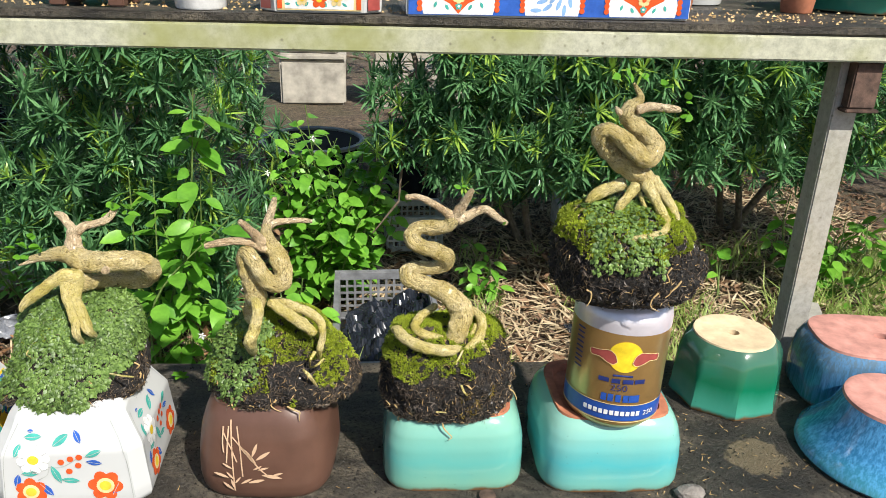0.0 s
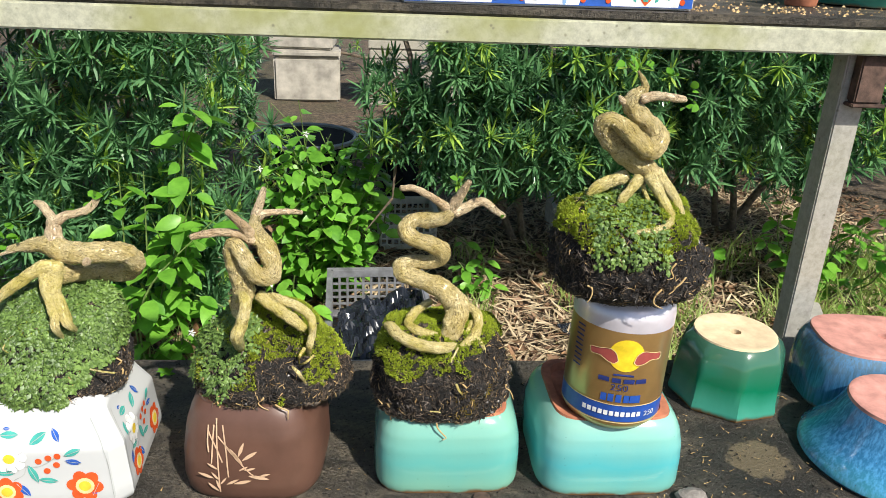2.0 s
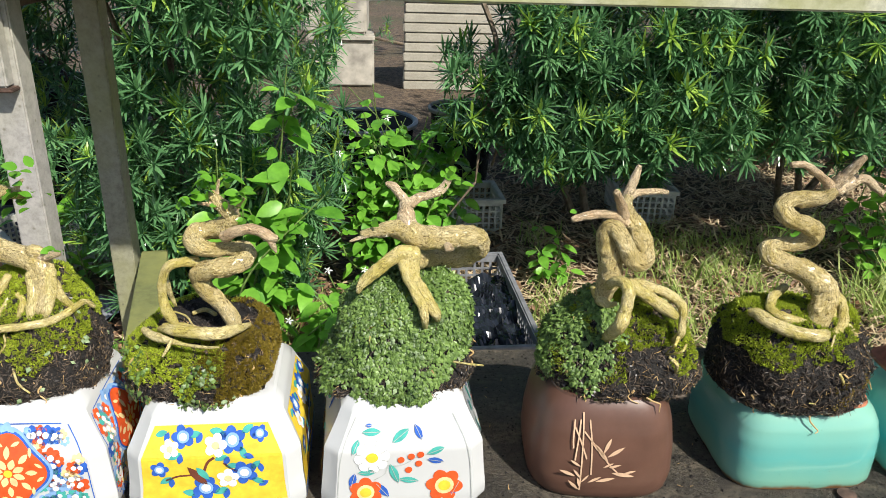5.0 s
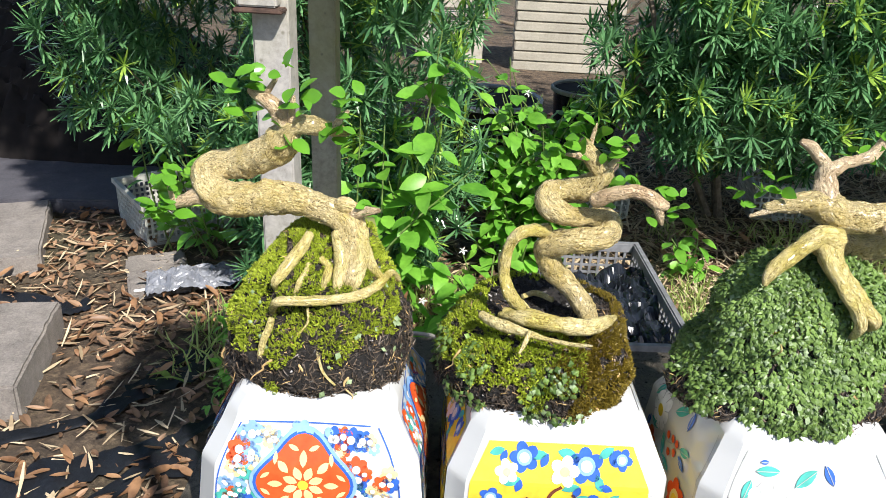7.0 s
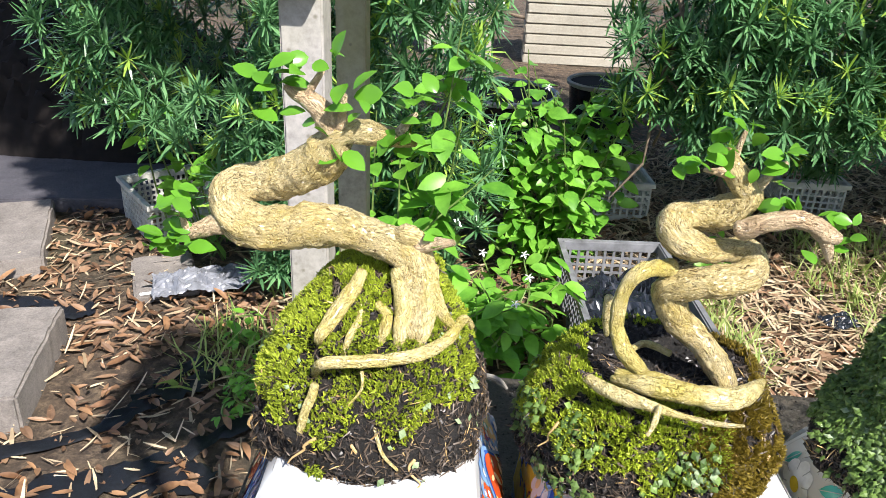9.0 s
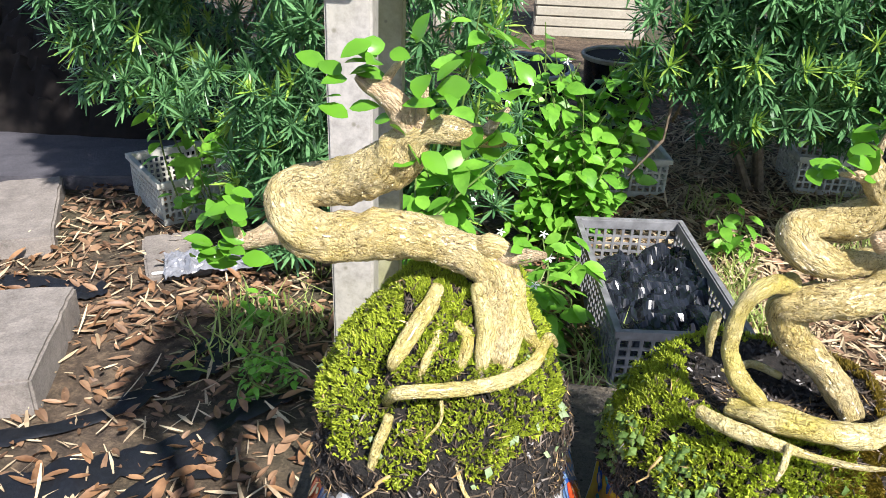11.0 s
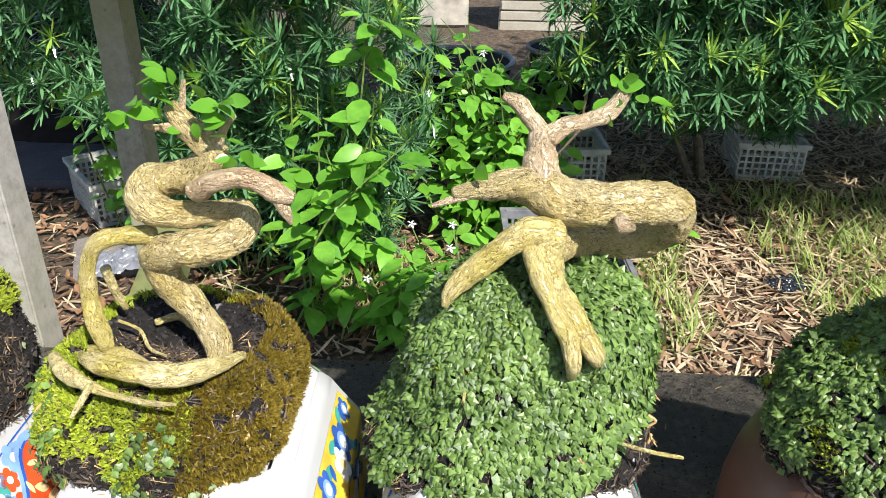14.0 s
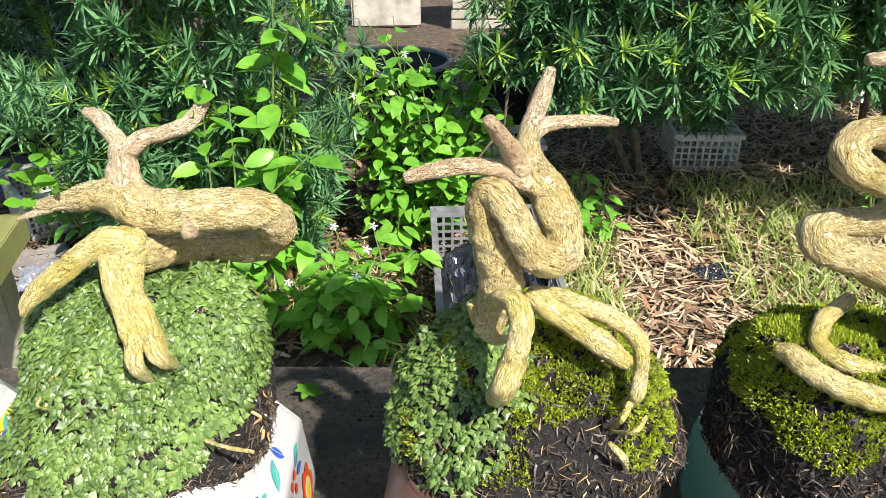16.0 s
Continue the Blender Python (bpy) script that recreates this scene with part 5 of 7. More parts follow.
TREE_F = [
    [(8.9, 0, 219.1, 5.3), (2.4, 2, 224.5, 6.84), (-6.7, 3, 229.2, 6.51), (-16.4, 3, 236.9, 6.15), (-24.2, 2, 245.1, 6.24), (-26.1, 0, 251.1, 5.73), (-21.7, -3, 254.0, 4.78), (-14.8, -5, 249.8, 5.39), (-7.0, -5, 243.1, 5.73), (1.9, -4, 236.8, 6.08), (7.8, 0, 239.8, 6.12), (8.5, 3, 244.5, 5.83), (2.5, 4, 250.4, 5.81), (-4.6, 4, 256.3, 5.77), (-10.0, 4, 262.0, 5.74), (-10.3, 3, 266.7, 4.5), (-6.0, 3, 269.8, 3.74), (-3.9, 3, 273.6, 2.54), (-6.8, 3, 279.0, 1.49), (-8.7, 3, 281.7, 0.89)],
    [(-5.4, 0, 266.7, 2.98), (3.2, 0, 268.4, 2.69), (10.6, -1, 267.9, 2.39), (18.4, -1, 267.1, 2.24), (20.7, -1, 266.4, 1.2)],
    [(9.5, 0, 220.8, 5.29), (15.3, -2, 215.0, 3.74), (21.0, -5, 207.9, 3.12), (24.3, -8, 200.8, 2.81), (25.4, -10, 196.5, 1.09)],
    [(4.3, -4, 220.3, 4.32), (8.8, -8, 213.6, 3.39), (12.4, -12, 206.9, 3.08), (15.3, -16, 200.2, 3.07), (12.0, -22, 195.1, 2.74), (3.0, -26, 192.4, 2.42), (-5.2, -28, 191.8, 2.26), (-12.4, -30, 193.1, 1.05)],
    [(-1.1, -2, 217.9, 4.03), (-7.4, -6, 211.8, 3.09), (-12.4, -9, 207.0, 2.77), (-14.9, -11, 203.1, 1.08)],
    [(-7.7, 5, 217.3, 4.4), (-17.3, 4, 214.4, 4.08), (-26.1, 2, 210.5, 3.76), (-30.9, 0, 206.6, 1.88)],
    [(1.5, -3, 214.2, 1.55), (2.9, -6, 209.6, 1.4), (5.9, -9, 204.1, 1.24), (5.8, -11, 200.2, 0.62)],
    [(-14.5, 2, 262.6, 1.8), (-17.5, 1, 265.7, 1.79), (-19.0, 1, 267.6, 0.89)],
    [(-5.0, -36, 181.8, 0.6), (-2.5, -38, 177.8, 0.6), (-0.0, -39, 172.5, 0.45)],
    [(-13.9, -38, 177.7, 0.6), (-14.2, -40, 171.2, 0.45)],
]


PR_A = [(0.7, 0.062, 0.0422, 0.0379), (0.9, 0.066, 0.0438, 0.041), (1.0, 0.074, 0.0447, 0.0421), (1.0, 0.083, 0.045, 0.0413), (0.9, 0.092, 0.0421, 0.0394), (0.76, 0.101, 0.0368, 0.0366), (0.62, 0.111, 0.0304, 0.0308), (0.48, 0.121, 0.0236, 0.0236), (0.32, 0.129, 0.0161, 0.0207), (0.0, 0.132, 0.0, 0.0)]
bonsai("S-bent bonsai with fresh leaves on mossy root ball, medallion pot", (-0.740, 0, 0.0625), TREE_A, "tbbbbbbbtrrrrrrrrrrrr", Mound(0.012, 0.0, 0.041, PR_A, 2.4, 1.0, 0.004, 0.014),
       [("tuft", M_MOSS, 15000, lambda x, z, k, a, s: z > 0.083 - 0.02 * k + max(0, x) * 0.45), ("rosette", M_PALE, 34, lambda x, z, k, a, s: k > 0.0 and z < 0.115)],
       [(-18, 2, 196, 6, 4), (-11, 2, 203, 5, 4), (-4, 2, 206, 2, 2), (-27, 2, 193, 2, 3), (-21, 2, 186, 2, 2), (-8, 2, 185, 2, 2), (6, 2, 198, 3, 3), (5, 2, 189, 2, 2), (15, 2, 192, 3, 3), (25, 2, 196, 4, 3), (19, 2, 183, 5, 3), (30, 2, 181, 4, 3), (23, 2, 175, 2, 2), (1, 2, 175, 3, 2), (30, 2, 148, 2, 2), (39, 2, 145, 2, 1), (-53, 2, 151, 4, 4), (-56, 2, 154, 4, 4), (-60, 2, 141, 7, 5), (-66, 2, 136, 6, 5), (-54, 2, 139, 3, 3), (-64, 2, 143, 4, 4)], 11, 0.0108)

PR_B = [(0.8, 0.064, 0.0523, 0.0345), (0.95, 0.068, 0.0515, 0.0356), (1.0, 0.074, 0.0502, 0.0373), (1.0, 0.083, 0.0471, 0.0373), (0.94, 0.091, 0.0439, 0.0367), (0.86, 0.098, 0.0406, 0.0345), (0.72, 0.1025, 0.0359, 0.0302), (0.5, 0.102, 0.0246, 0.0227), (0.0, 0.096, 0.0, 0.0)]
bonsai("coiled bonsai trunk with arched roots on browning moss, on yellow pot", (-0.605, 0, 0.0655), TREE_B, "tbbbbbrrrrrrrr", Mound(-0.0155, -0.001, 0.041, PR_B, 2.3, 4.0, 0.004),
       [("tuft", M_MOSS, 8500, lambda x, z, k, a, s: z > 0.078 - 0.01 * k and x < 0.014 and s < 0.80), ("tuft", M_MOSS_B, 11000, lambda x, z, k, a, s: z > 0.070 - 0.01 * k and x >= 0.004 - 0.012 * k and s < 0.80), ("rosette", M_SCALE, 420, lambda x, z, k, a, s: z < 0.095 and x < 0.01 and k > -0.1), ("rosette", M_PALE, 160, lambda x, z, k, a, s: z < 0.09 and -0.02 < x < 0.02 and k > 0.05)],
       [(-17, -2, 184, 6, 3), (-22, -2, 182, 3, 3), (-13, -2, 181, 3, 3), (-7, -2, 191, 4, 3), (-5, -2, 188, 3, 3), (1, -2, 191, 2, 2), (9, -2, 185, 3, 2), (1, -2, 180, 2, 1), (12, -2, 181, 2, 2), (9, -2, 174, 2, 1), (11, -2, 167, 3, 2), (-9, -2, 176, 2, 1), (30, -2, 163, 4, 3), (35, -2, 159, 3, 2), (31, -2, 151, 2, 2), (16, -2, 165, 2, 1), (27, -2, 146, 1, 1), (-25, -2, 179, 2, 2)], 12, 0.0092)

PR_C = [(0.84, 0.064, 0.0576, 0.0385), (0.97, 0.067, 0.0558, 0.0398), (1.0, 0.073, 0.0524, 0.042), (0.94, 0.082, 0.045, 0.0413), (0.84, 0.092, 0.0379, 0.0403), (0.75, 0.103, 0.0361, 0.039), (0.69, 0.113, 0.0343, 0.0384), (0.6, 0.121, 0.0276, 0.0347), (0.36, 0.127, 0.0183, 0.0245), (0.0, 0.129, 0.0, 0.0)]
bonsai("horizontal bent bonsai trunk on tall liverwort-covered soil, on floral pot", (-0.490, 0, 0.0655), TREE_C, "tbbbbrrrbrr", Mound(-0.0135, -0.001, 0.039, PR_C, 2.3, 7.0, 0.0035, 0.010),
       [("scale", M_SCALE, 17000, lambda x, z, k, a, s: z > 0.070 - 0.008 * k + max(0, x - 0.012) * 0.9), ("scale", M_PALE, 900, lambda x, z, k, a, s: z > 0.074 and x < 0.012), ("tuft", M_MOSS, 3500, lambda x, z, k, a, s: z > 0.104 and k > -0.1 and x < 0.01), ("rosette", M_SCALE, 160, lambda x, z, k, a, s: z < 0.082 and x < 0.01 and k > -0.1)],
       [(-44, 10, 169, 2, 2), (-36, 10, 167, 3, 2), (-41, 10, 163, 3, 2), (-33, 10, 162, 2, 2), (-52, 10, 162, 2, 2), (-47, 10, 155, 2, 1), (-43, 10, 158, 1, 1), (-8, 22, 177, 1, 1), (-2, 22, 179, 1, 1), (4, 22, 179, 2, 1), (9, 22, 181, 2, 1), (9, 22, 186, 2, 1), (13, 22, 189, 1, 1), (21, 22, 182, 2, 1), (9, 22, 174, 1, 1), (-5, 22, 173, 1, 1)], 13, 0.0095)

PR_D = [(0.72, 0.063, 0.0471, 0.0537), (0.9, 0.066, 0.0467, 0.0542), (1.0, 0.071, 0.0462, 0.0541), (0.98, 0.079, 0.0454, 0.0514), (0.86, 0.087, 0.0447, 0.0477), (0.7, 0.096, 0.0397, 0.0435), (0.54, 0.105, 0.0302, 0.0346), (0.4, 0.112, 0.0224, 0.0257), (0.22, 0.117, 0.017, 0.0193), (0.0, 0.118, 0.0, 0.0)]
bonsai("knotted bonsai with bare cut branches, on a brown pot", (-0.375, 0, 0.0645), TREE_D, "tbbbbrrrrrrrr", Mound(0.006, -0.003, 0.041, PR_D, 2.2, 9.0, 0.0045, 0.010),
       [("scale", M_SCALE, 3600, lambda x, z, k, a, s: z > 0.074 and x < -0.008 + 0.02 * k and k > -0.25), ("tuft", M_MOSS, 2500, lambda x, z, k, a, s: z > 0.078 and x < -0.002 and k < -0.1), ("tuft", M_MOSS, 10000, lambda x, z, k, a, s: z > 0.080 - 0.02 * k and x >= -0.008 and (x > 0.03 or z > 0.094 or k > 0.2)), ("rosette", M_SCALE, 120, lambda x, z, k, a, s: z < 0.09 and x < -0.005 and k > 0)],
       [(-6, -10, 190, 1, 1), (-31, -10, 176, 1, 1)], 14, 0.006)

PR_E = [(0.86, 0.052, 0.0464, 0.0434), (0.96, 0.056, 0.0477, 0.0436), (1.0, 0.064, 0.0477, 0.0438), (1.0, 0.074, 0.0469, 0.0433), (0.97, 0.082, 0.0455, 0.042), (0.9, 0.09, 0.0439, 0.0398), (0.72, 0.099, 0.0402, 0.0359), (0.45, 0.106, 0.0372, 0.0317), (0.2, 0.109, 0.0283, 0.0269), (0.0, 0.109, 0.0, 0.0)]
bonsai("serpentine bonsai trunk with ringed roots on mossy soil, on turquoise pot", (-0.246, 0, 0.0545), TREE_E, "tbbbrrrrrrrrr", Mound(-0.0035, 0.003, 0.046, PR_E, 2.6, 12.0, 0.0045),
       [("tuft", M_MOSS, 12000, lambda x, z, k, a, s: z > 0.086 - 0.014 * k + max(0, x + 0.005) * 0.45), ("tuft", M_MOSS_B, 900, lambda x, z, k, a, s: 0.062 < z < 0.08 and 0.005 < x < 0.03 and k > -0.1)],
       [(1, -2, 210, 2, 1), (12, -2, 203, 3, 2), (0, -2, 202, 1, 1), (-28, -2, 203, 1, 1), (29, -2, 183, 1, 1)], 15, 0.0065)

PR_F = [(0.5, 0.1435, 0.0352, 0.0417), (0.74, 0.147, 0.0383, 0.0445), (0.94, 0.155, 0.0446, 0.05), (1.0, 0.165, 0.0461, 0.0509), (1.0, 0.176, 0.0468, 0.0477), (0.94, 0.186, 0.0458, 0.0416), (0.8, 0.193, 0.0441, 0.0369), (0.55, 0.199, 0.0365, 0.0329), (0.25, 0.204, 0.0299, 0.0297), (0.0, 0.206, 0.0, 0.0)]
bonsai("spiral bonsai trunk with spread roots on mossy soil, on drink can", (-0.135, -0.020, 0.1435), TREE_F, "tbrrrrrbrr", Mound(-0.003, 0.002, 0.046, PR_F, 2.4, 15.0, 0.005),
       [("rosette", M_SCALE, 1500, lambda x, z, k, a, s: z > 0.176 - 0.006 * k and -0.03 < x < 0.012), ("tuft", M_MOSS, 12000, lambda x, z, k, a, s: z > 0.184 - 0.008 * k + max(0, x - 0.02) * 0.2)],
       [(-18, 0, 287, 2, 2), (-13, 0, 284, 2, 2), (-5, 0, 286, 3, 2), (12, 0, 281, 4, 2), (9, 0, 276, 1, 1), (23, 0, 272, 2, 2), (26, 0, 264, 3, 2), (21, 0, 262, 2, 1), (10, 0, 264, 1, 1)], 16, 0.0085)


# ---- small things on the bench ----
def bench_bits():
    t = thing("seedling", "tiny green seedling sprouting from the bench", "seedling", (-0.472, 0.106, 0.0))
    r = random.Random(3)
    for k in range(7):
        d = Vector((math.cos(k * 0.9), math.sin(k * 0.9), r.uniform(0.2, 0.9)))
        v, f = leaf_verts(0.008, 0.005, 0.2, 0.2)
        m = np.array(frame_of((0, 0, 0.001 + 0.0006 * k), d))
        raw("leaf", v @ m[:3, :3].T + m[:3, 3], f, M_LEAF, t, "", True)
    bm = bmesh.new()
    bmesh.ops.create_icosphere(bm, subdivisions=2, radius=1)
    for v in bm.verts:
        v.co = Vector((v.co.x * 0.011, v.co.y * 0.007, v.co.z * 0.005)) * (1 + 0.35 * noise.noise(v.co * 2.2))
    s = part("stone_chip", bm, M_SLAB, smooth=False)
    s.location = (-0.080, -0.054, 0.0035)
    tagged(s, "small grey angular stone chip on the bench", "stone")
    bm = bmesh.new()
    loft(bm, [squircle(a, a, z, 2, 24) for a, z in ((0.0055, 0), (0.006, 0.001), (0.0058, 0.002), (0.003, 0.0024))])
    s = part("bottle_cap", bm, M_RUST)
    s.location = (-0.2235, -0.052, 0.0008)
    tagged(s, "small rusty round cap on the bench edge", "cap")
    c = Cloud()
    for k in range(5000):
        x, y = r.uniform(-0.78, 0.12), r.uniform(-0.062, 0.13)
        L = r.uniform(0.0003, 0.0009) * (1.8 if k % 12 == 0 else 1)
        v = np.array([(-L, -L * .6, 0), (L, -L * .5, 0), (0, L, 0), (0, 0, L * .9)])
        c.add(v, [(0, 1, 3), (1, 2, 3), (2, 0, 3)], pose(x, y, 0.0004, 0, 0, r.uniform(0, 360)))
    tagged(c.make("soil_crumbs", M_SOIL), "scattered black soil crumbs on the bench", "soil crumbs", kind="stuff")
    c = Cloud()
    for k in range(260):
        x, y = r.gauss(-0.05, 0.05) if k % 3 else r.uniform(-0.45, -0.05), r.uniform(-0.055, 0.12)
        L = r.uniform(0.002, 0.006)
        v = np.array([(0, -0.0004, 0), (0, 0.0004, 0), (L, 0.0003, 0.0006)])
        c.add(v, [(0, 1, 2)], pose(x, y, 0.0012, r.uniform(-20, 20), 0, r.uniform(0, 360)))
    tagged(c.make("dry_scraps", M_STRAW), "dry rootlet scraps scattered on the bench", "plant debris", kind="stuff")
    bm = bmesh.new()
    tube(bm, [(-0.7250, 0.122, 0.0016, 0.0013), (-0.7056, 0.120, 0.0049, 0.0014), (-0.6935, 0.120, 0.0098, 0.0015), (-0.6813, 0.120, 0.0095, 0.0015), (-0.6736, 0.120, 0.0070, 0.0014), (-0.6690, 0.120, 0.0016, 0.0010)], 8, 6)
    tagged(part("cable", bm, M_FOAM), "bent white plastic cable lying on the bench", "cable")


bench_bits()


# ---- pots on the upper shelf ----
SZ = 0.3040


def shelf_pots():
    t = thing("bonsai_pot", "reddish brown footed bonsai pot on the upper shelf", "plant pot", (-0.524, 0.175, SZ), "pots on the upper shelf")
    bm = bmesh.new()
    loft(bm, [squircle(a, b, z, 6, 40) for a, b, z in ((0.027, 0.022, 0.0065), (0.028, 0.023, 0.010), (0.033, 0.028, 0.045), (0.034, 0.029, 0.05), (0.030, 0.025, 0.05), (0.028, 0.023, 0.012))])
    part("body", bm, M_BROWN, t)
    for sx in (-1, 1):
        for sy in (-1, 1):
            part("foot", box(bmesh.new(), sx * 0.022 - 0.006, sy * 0.017 - 0.006, 0.0, sx * 0.022 + 0.006, sy * 0.017 + 0.006, 0.0062, 0.0012), M_BROWN, t)
    t = thing("plant_pot", "plain white round plastic pot on the upper shelf", "plant pot", (-0.440, 0.162, SZ), "pots on the upper shelf")
    bm = bmesh.new()
    loft(bm, [squircle(r, r, z, 2, 40) for r, z in ((0.0185, 0), (0.0195, 0.0015), (0.024, 0.06), (0.0225, 0.06), (0.018, 0.004))])
    part("body", bm, P_WHITE, t)
    t = thing("bonsai_pot", "octagonal white porcelain tray pot with orange flower panels", "plant pot", (-0.346, 0.178, SZ), "pots on the upper shelf")
    bm = bmesh.new()

    def octo(a, b, c, z):
        return [(a, -b + c, z), (a, b - c, z), (a - c, b, z), (-a + c, b, z), (-a, b - c, z), (-a, -b + c, z), (-a + c, -b, z), (a - c, -b, z)]

    loft(bm, [octo(0.046, 0.036, 0.013, 0), octo(0.047, 0.037, 0.013, 0.001), octo(0.048, 0.038, 0.013, 0.020), octo(0.046, 0.036, 0.012, 0.022), octo(0.042, 0.032, 0.011, 0.022), octo(0.041, 0.031, 0.011, 0.006)])
    part("body", bm, M_WHITE, t, smooth=False)
    pn = Painter(t, lambda z: 0.037 + 0.0005 + z * 0.05)
    pn.poly("orange_panel", P_CREAM, [(-0.032, 0.002), (0.032, 0.002), (0.032, 0.0175), (-0.032, 0.0175)], 0, 1)
    pn.poly("inner_panel", P_WHITE, [(-0.026, 0.003), (0.026, 0.003), (0.0265, 0.0165), (-0.0265, 0.0165)], 0, 2)
    for u in (-0.013, 0.0, 0.013):
        pn.flower(u, 0.010, 0.0062 if u == 0 else 0.0048, P_ORANGE if u == 0 else P_CREAM, P_YELLOW, 0, 5, 3, 0.3)
    for k in range(14):
        pn.oval("painted_leaf", P_TEAL, -0.024 + 0.0036 * k, 0.0065 + 0.007 * (k % 2), 0.0022, 0.001, k, 0, 3, True)
    for u in (-0.030, 0.030):
        pn.poly("orange_end", P_ORANGE, [(u - 0.0018, 0.003), (u + 0.0018, 0.003), (u + 0.0018, 0.0165), (u - 0.0018, 0.0165)], 0, 3)
    pn.done()
    for s in (-1, 1):
        c = Cloud()
        a, b = Vector((s * 0.0345, -0.0377, 0)), Vector((s * 0.0472, -0.0250, 0))
        o = Vector((s * 0.0006, -0.0006, 0))
        for f0, f1, z0, z1 in ((0.15, 0.85, 0.0025, 0.0175),):
            p, q = a.lerp(b, f0) + o, a.lerp(b, f1) + o
            c.add([(p.x, p.y, z0), (q.x, q.y, z0), (q.x, q.y, z1), (p.x, p.y, z1)], [(0, 1, 2, 3)])
        c.make("corner_panel", P_RED, t)
    t = thing("bonsai_pot", "long rectangular porcelain tray pot with cobalt and orange medallions", "plant pot", (-0.169, 0.186, SZ), "pots on the upper shelf", 4)
    bm = box(bmesh.new(), -0.114, -0.045, 0, 0.114, 0.045, 0.024, 0.0015)
    part("body", bm, M_WHITE, t)
    pn = Painter(t, lambda z: 0.0452)
    pn.poly("cobalt_ground", P_BLUE, [(-0.1125, 0.0015), (0.1125, 0.0015), (0.1125, 0.020), (-0.1125, 0.020)], 0, 1)
    for u, m in ((-0.074, P_WHITE), (0.0, P_WHITE), (0.074, P_WHITE)):
        pn.poly("medallion", m, [(u - 0.027, 0.002), (u + 0.027, 0.002), (u + 0.029, 0.010), (u + 0.026, 0.0195), (u - 0.026, 0.0195), (u - 0.029, 0.010)] if u else [(u - 0.021, 0.002), (u + 0.021, 0.002), (u + 0.023, 0.010), (u + 0.021, 0.0195), (u - 0.021, 0.0195), (u - 0.023, 0.010)], 0, 2)
        if u:
            pn.poly("orange_star", P_ORANGE, [(u, 0.0025), (u + 0.007, 0.010), (u + 0.017, 0.015), (u + 0.013, 0.0195), (u - 0.013, 0.0195), (u - 0.017, 0.015), (u - 0.007, 0.010)], 0, 3)
            pn.flower(u, 0.015, 0.0048, P_CREAM, P_ORANGE, 0, 7, 4, 0.2)
            pn.flower(u, 0.008, 0.0026, P_TEAL, P_WHITE, 0, 5, 4)
            for k in (-2, -1, 1, 2):
                pn.oval("painted_leaf", P_TEAL, u + k * 0.009, 0.0055 + 0.0018 * abs(k), 0.0024, 0.0012, k, 0, 4, True)
        else:
            for k in range(7):
                pn.oval("blue_wash", P_LBLUE, -0.013 + 0.0045 * k, 0.006 + 0.0022 * (k * 3 % 5), 0.0045, 0.0016, 0.3 * k, 0, 3)
        for s in (-1, 1):
            w = 0.030 if u else 0.024
            for z in (0.006, 0.010, 0.014):
                pn.oval("red_dot", P_ORANGE, u + s * w, z, 0.0022, 0.0022, 0, 0, 4)
    pn.done()
    for x, y, r, h, nm, mt, lb in ((-0.040, 0.235, 0.022, 0.035, "plant_pot", M_TERRA, "small terracotta pot on the upper shelf"), (0.0935, 0.262, 0.0165, 0.035, "plant_pot", M_TERRA, "small terracotta pot at the shelf end"), (0.020, 0.345, 0.036, 0.04, "plant_pot", M_WHITE, "white glazed bowl splashed with dark soil"), (0.190, 0.300, 0.070, 0.045, "plant_pot", M_GREEN, "dark green glazed round pot on the upper shelf"), (-0.60, 0.33, 0.06, 0.05, "plant_pot", M_GREEN, "dark green glazed pot at the shelf back")):
        t = thing(nm, lb, "plant pot", (x, y, SZ), "pots on the upper shelf")
        bm = bmesh.new()
        loft(bm, [squircle(q, q, z, 2, 40) for q, z in ((r * .82, 0), (r * .86, 0.001), (r * 1.05, h * .8), (r * 1.15, h * .8), (r * 1.18, h), (r * 1.05, h), (r * .8, 0.006))])
        part("body", bm, mt, t)
    c = Cloud()
    r = random.Random(8)
    for k in range(900):
        L = r.uniform(0.0006, 0.002)
        c.add(np.array([(-L, -L * .6, 0), (L, -L * .5, 0), (0, L, 0), (0, 0, L)]), [(0, 1, 3), (1, 2, 3), (2, 0, 3)], pose(r.uniform(-0.6, 0.3), 0.145 + abs(r.gauss(0, 0.09)), 0.3042, 0, 0, r.uniform(0, 360)))
    tagged(c.make("shelf_crumbs", M_STRAW), "tan soil grit scattered on the upper shelf", "soil crumbs", kind="stuff")


shelf_pots()


# ---- garden behind ----
def spray(c, cy, at, ahead, r, n=22, L=0.055, young=False):
    """A shoot whose narrow leaves fan out like a rosette round its tip."""
    ax = Vector(ahead).normalized()
    u = ax.orthogonal().normalized()
    w = ax.cross(u)
    for k in range(n):
        s = k / n
        an = k * 2.4 + r.uniform(-.25, .25)
        lean = 1.5 - 1.15 * s + r.gauss(0, 0.12)
        d = ax * math.cos(lean) + (u * math.cos(an) + w * math.sin(an)) * math.sin(lean)
        p = Vector(at) + ax * (s - 0.7) * 0.022
        l = L * r.uniform(0.75, 1.1) * (0.55 if s > 0.75 else 1.0)
        v, f = strap_verts(l, l * 0.135, r.uniform(-0.02, 0.12))
        (cy if young and s > 0.35 else c).add(v, f, frame_of(p, d, r.uniform(-0.4, 0.4)))


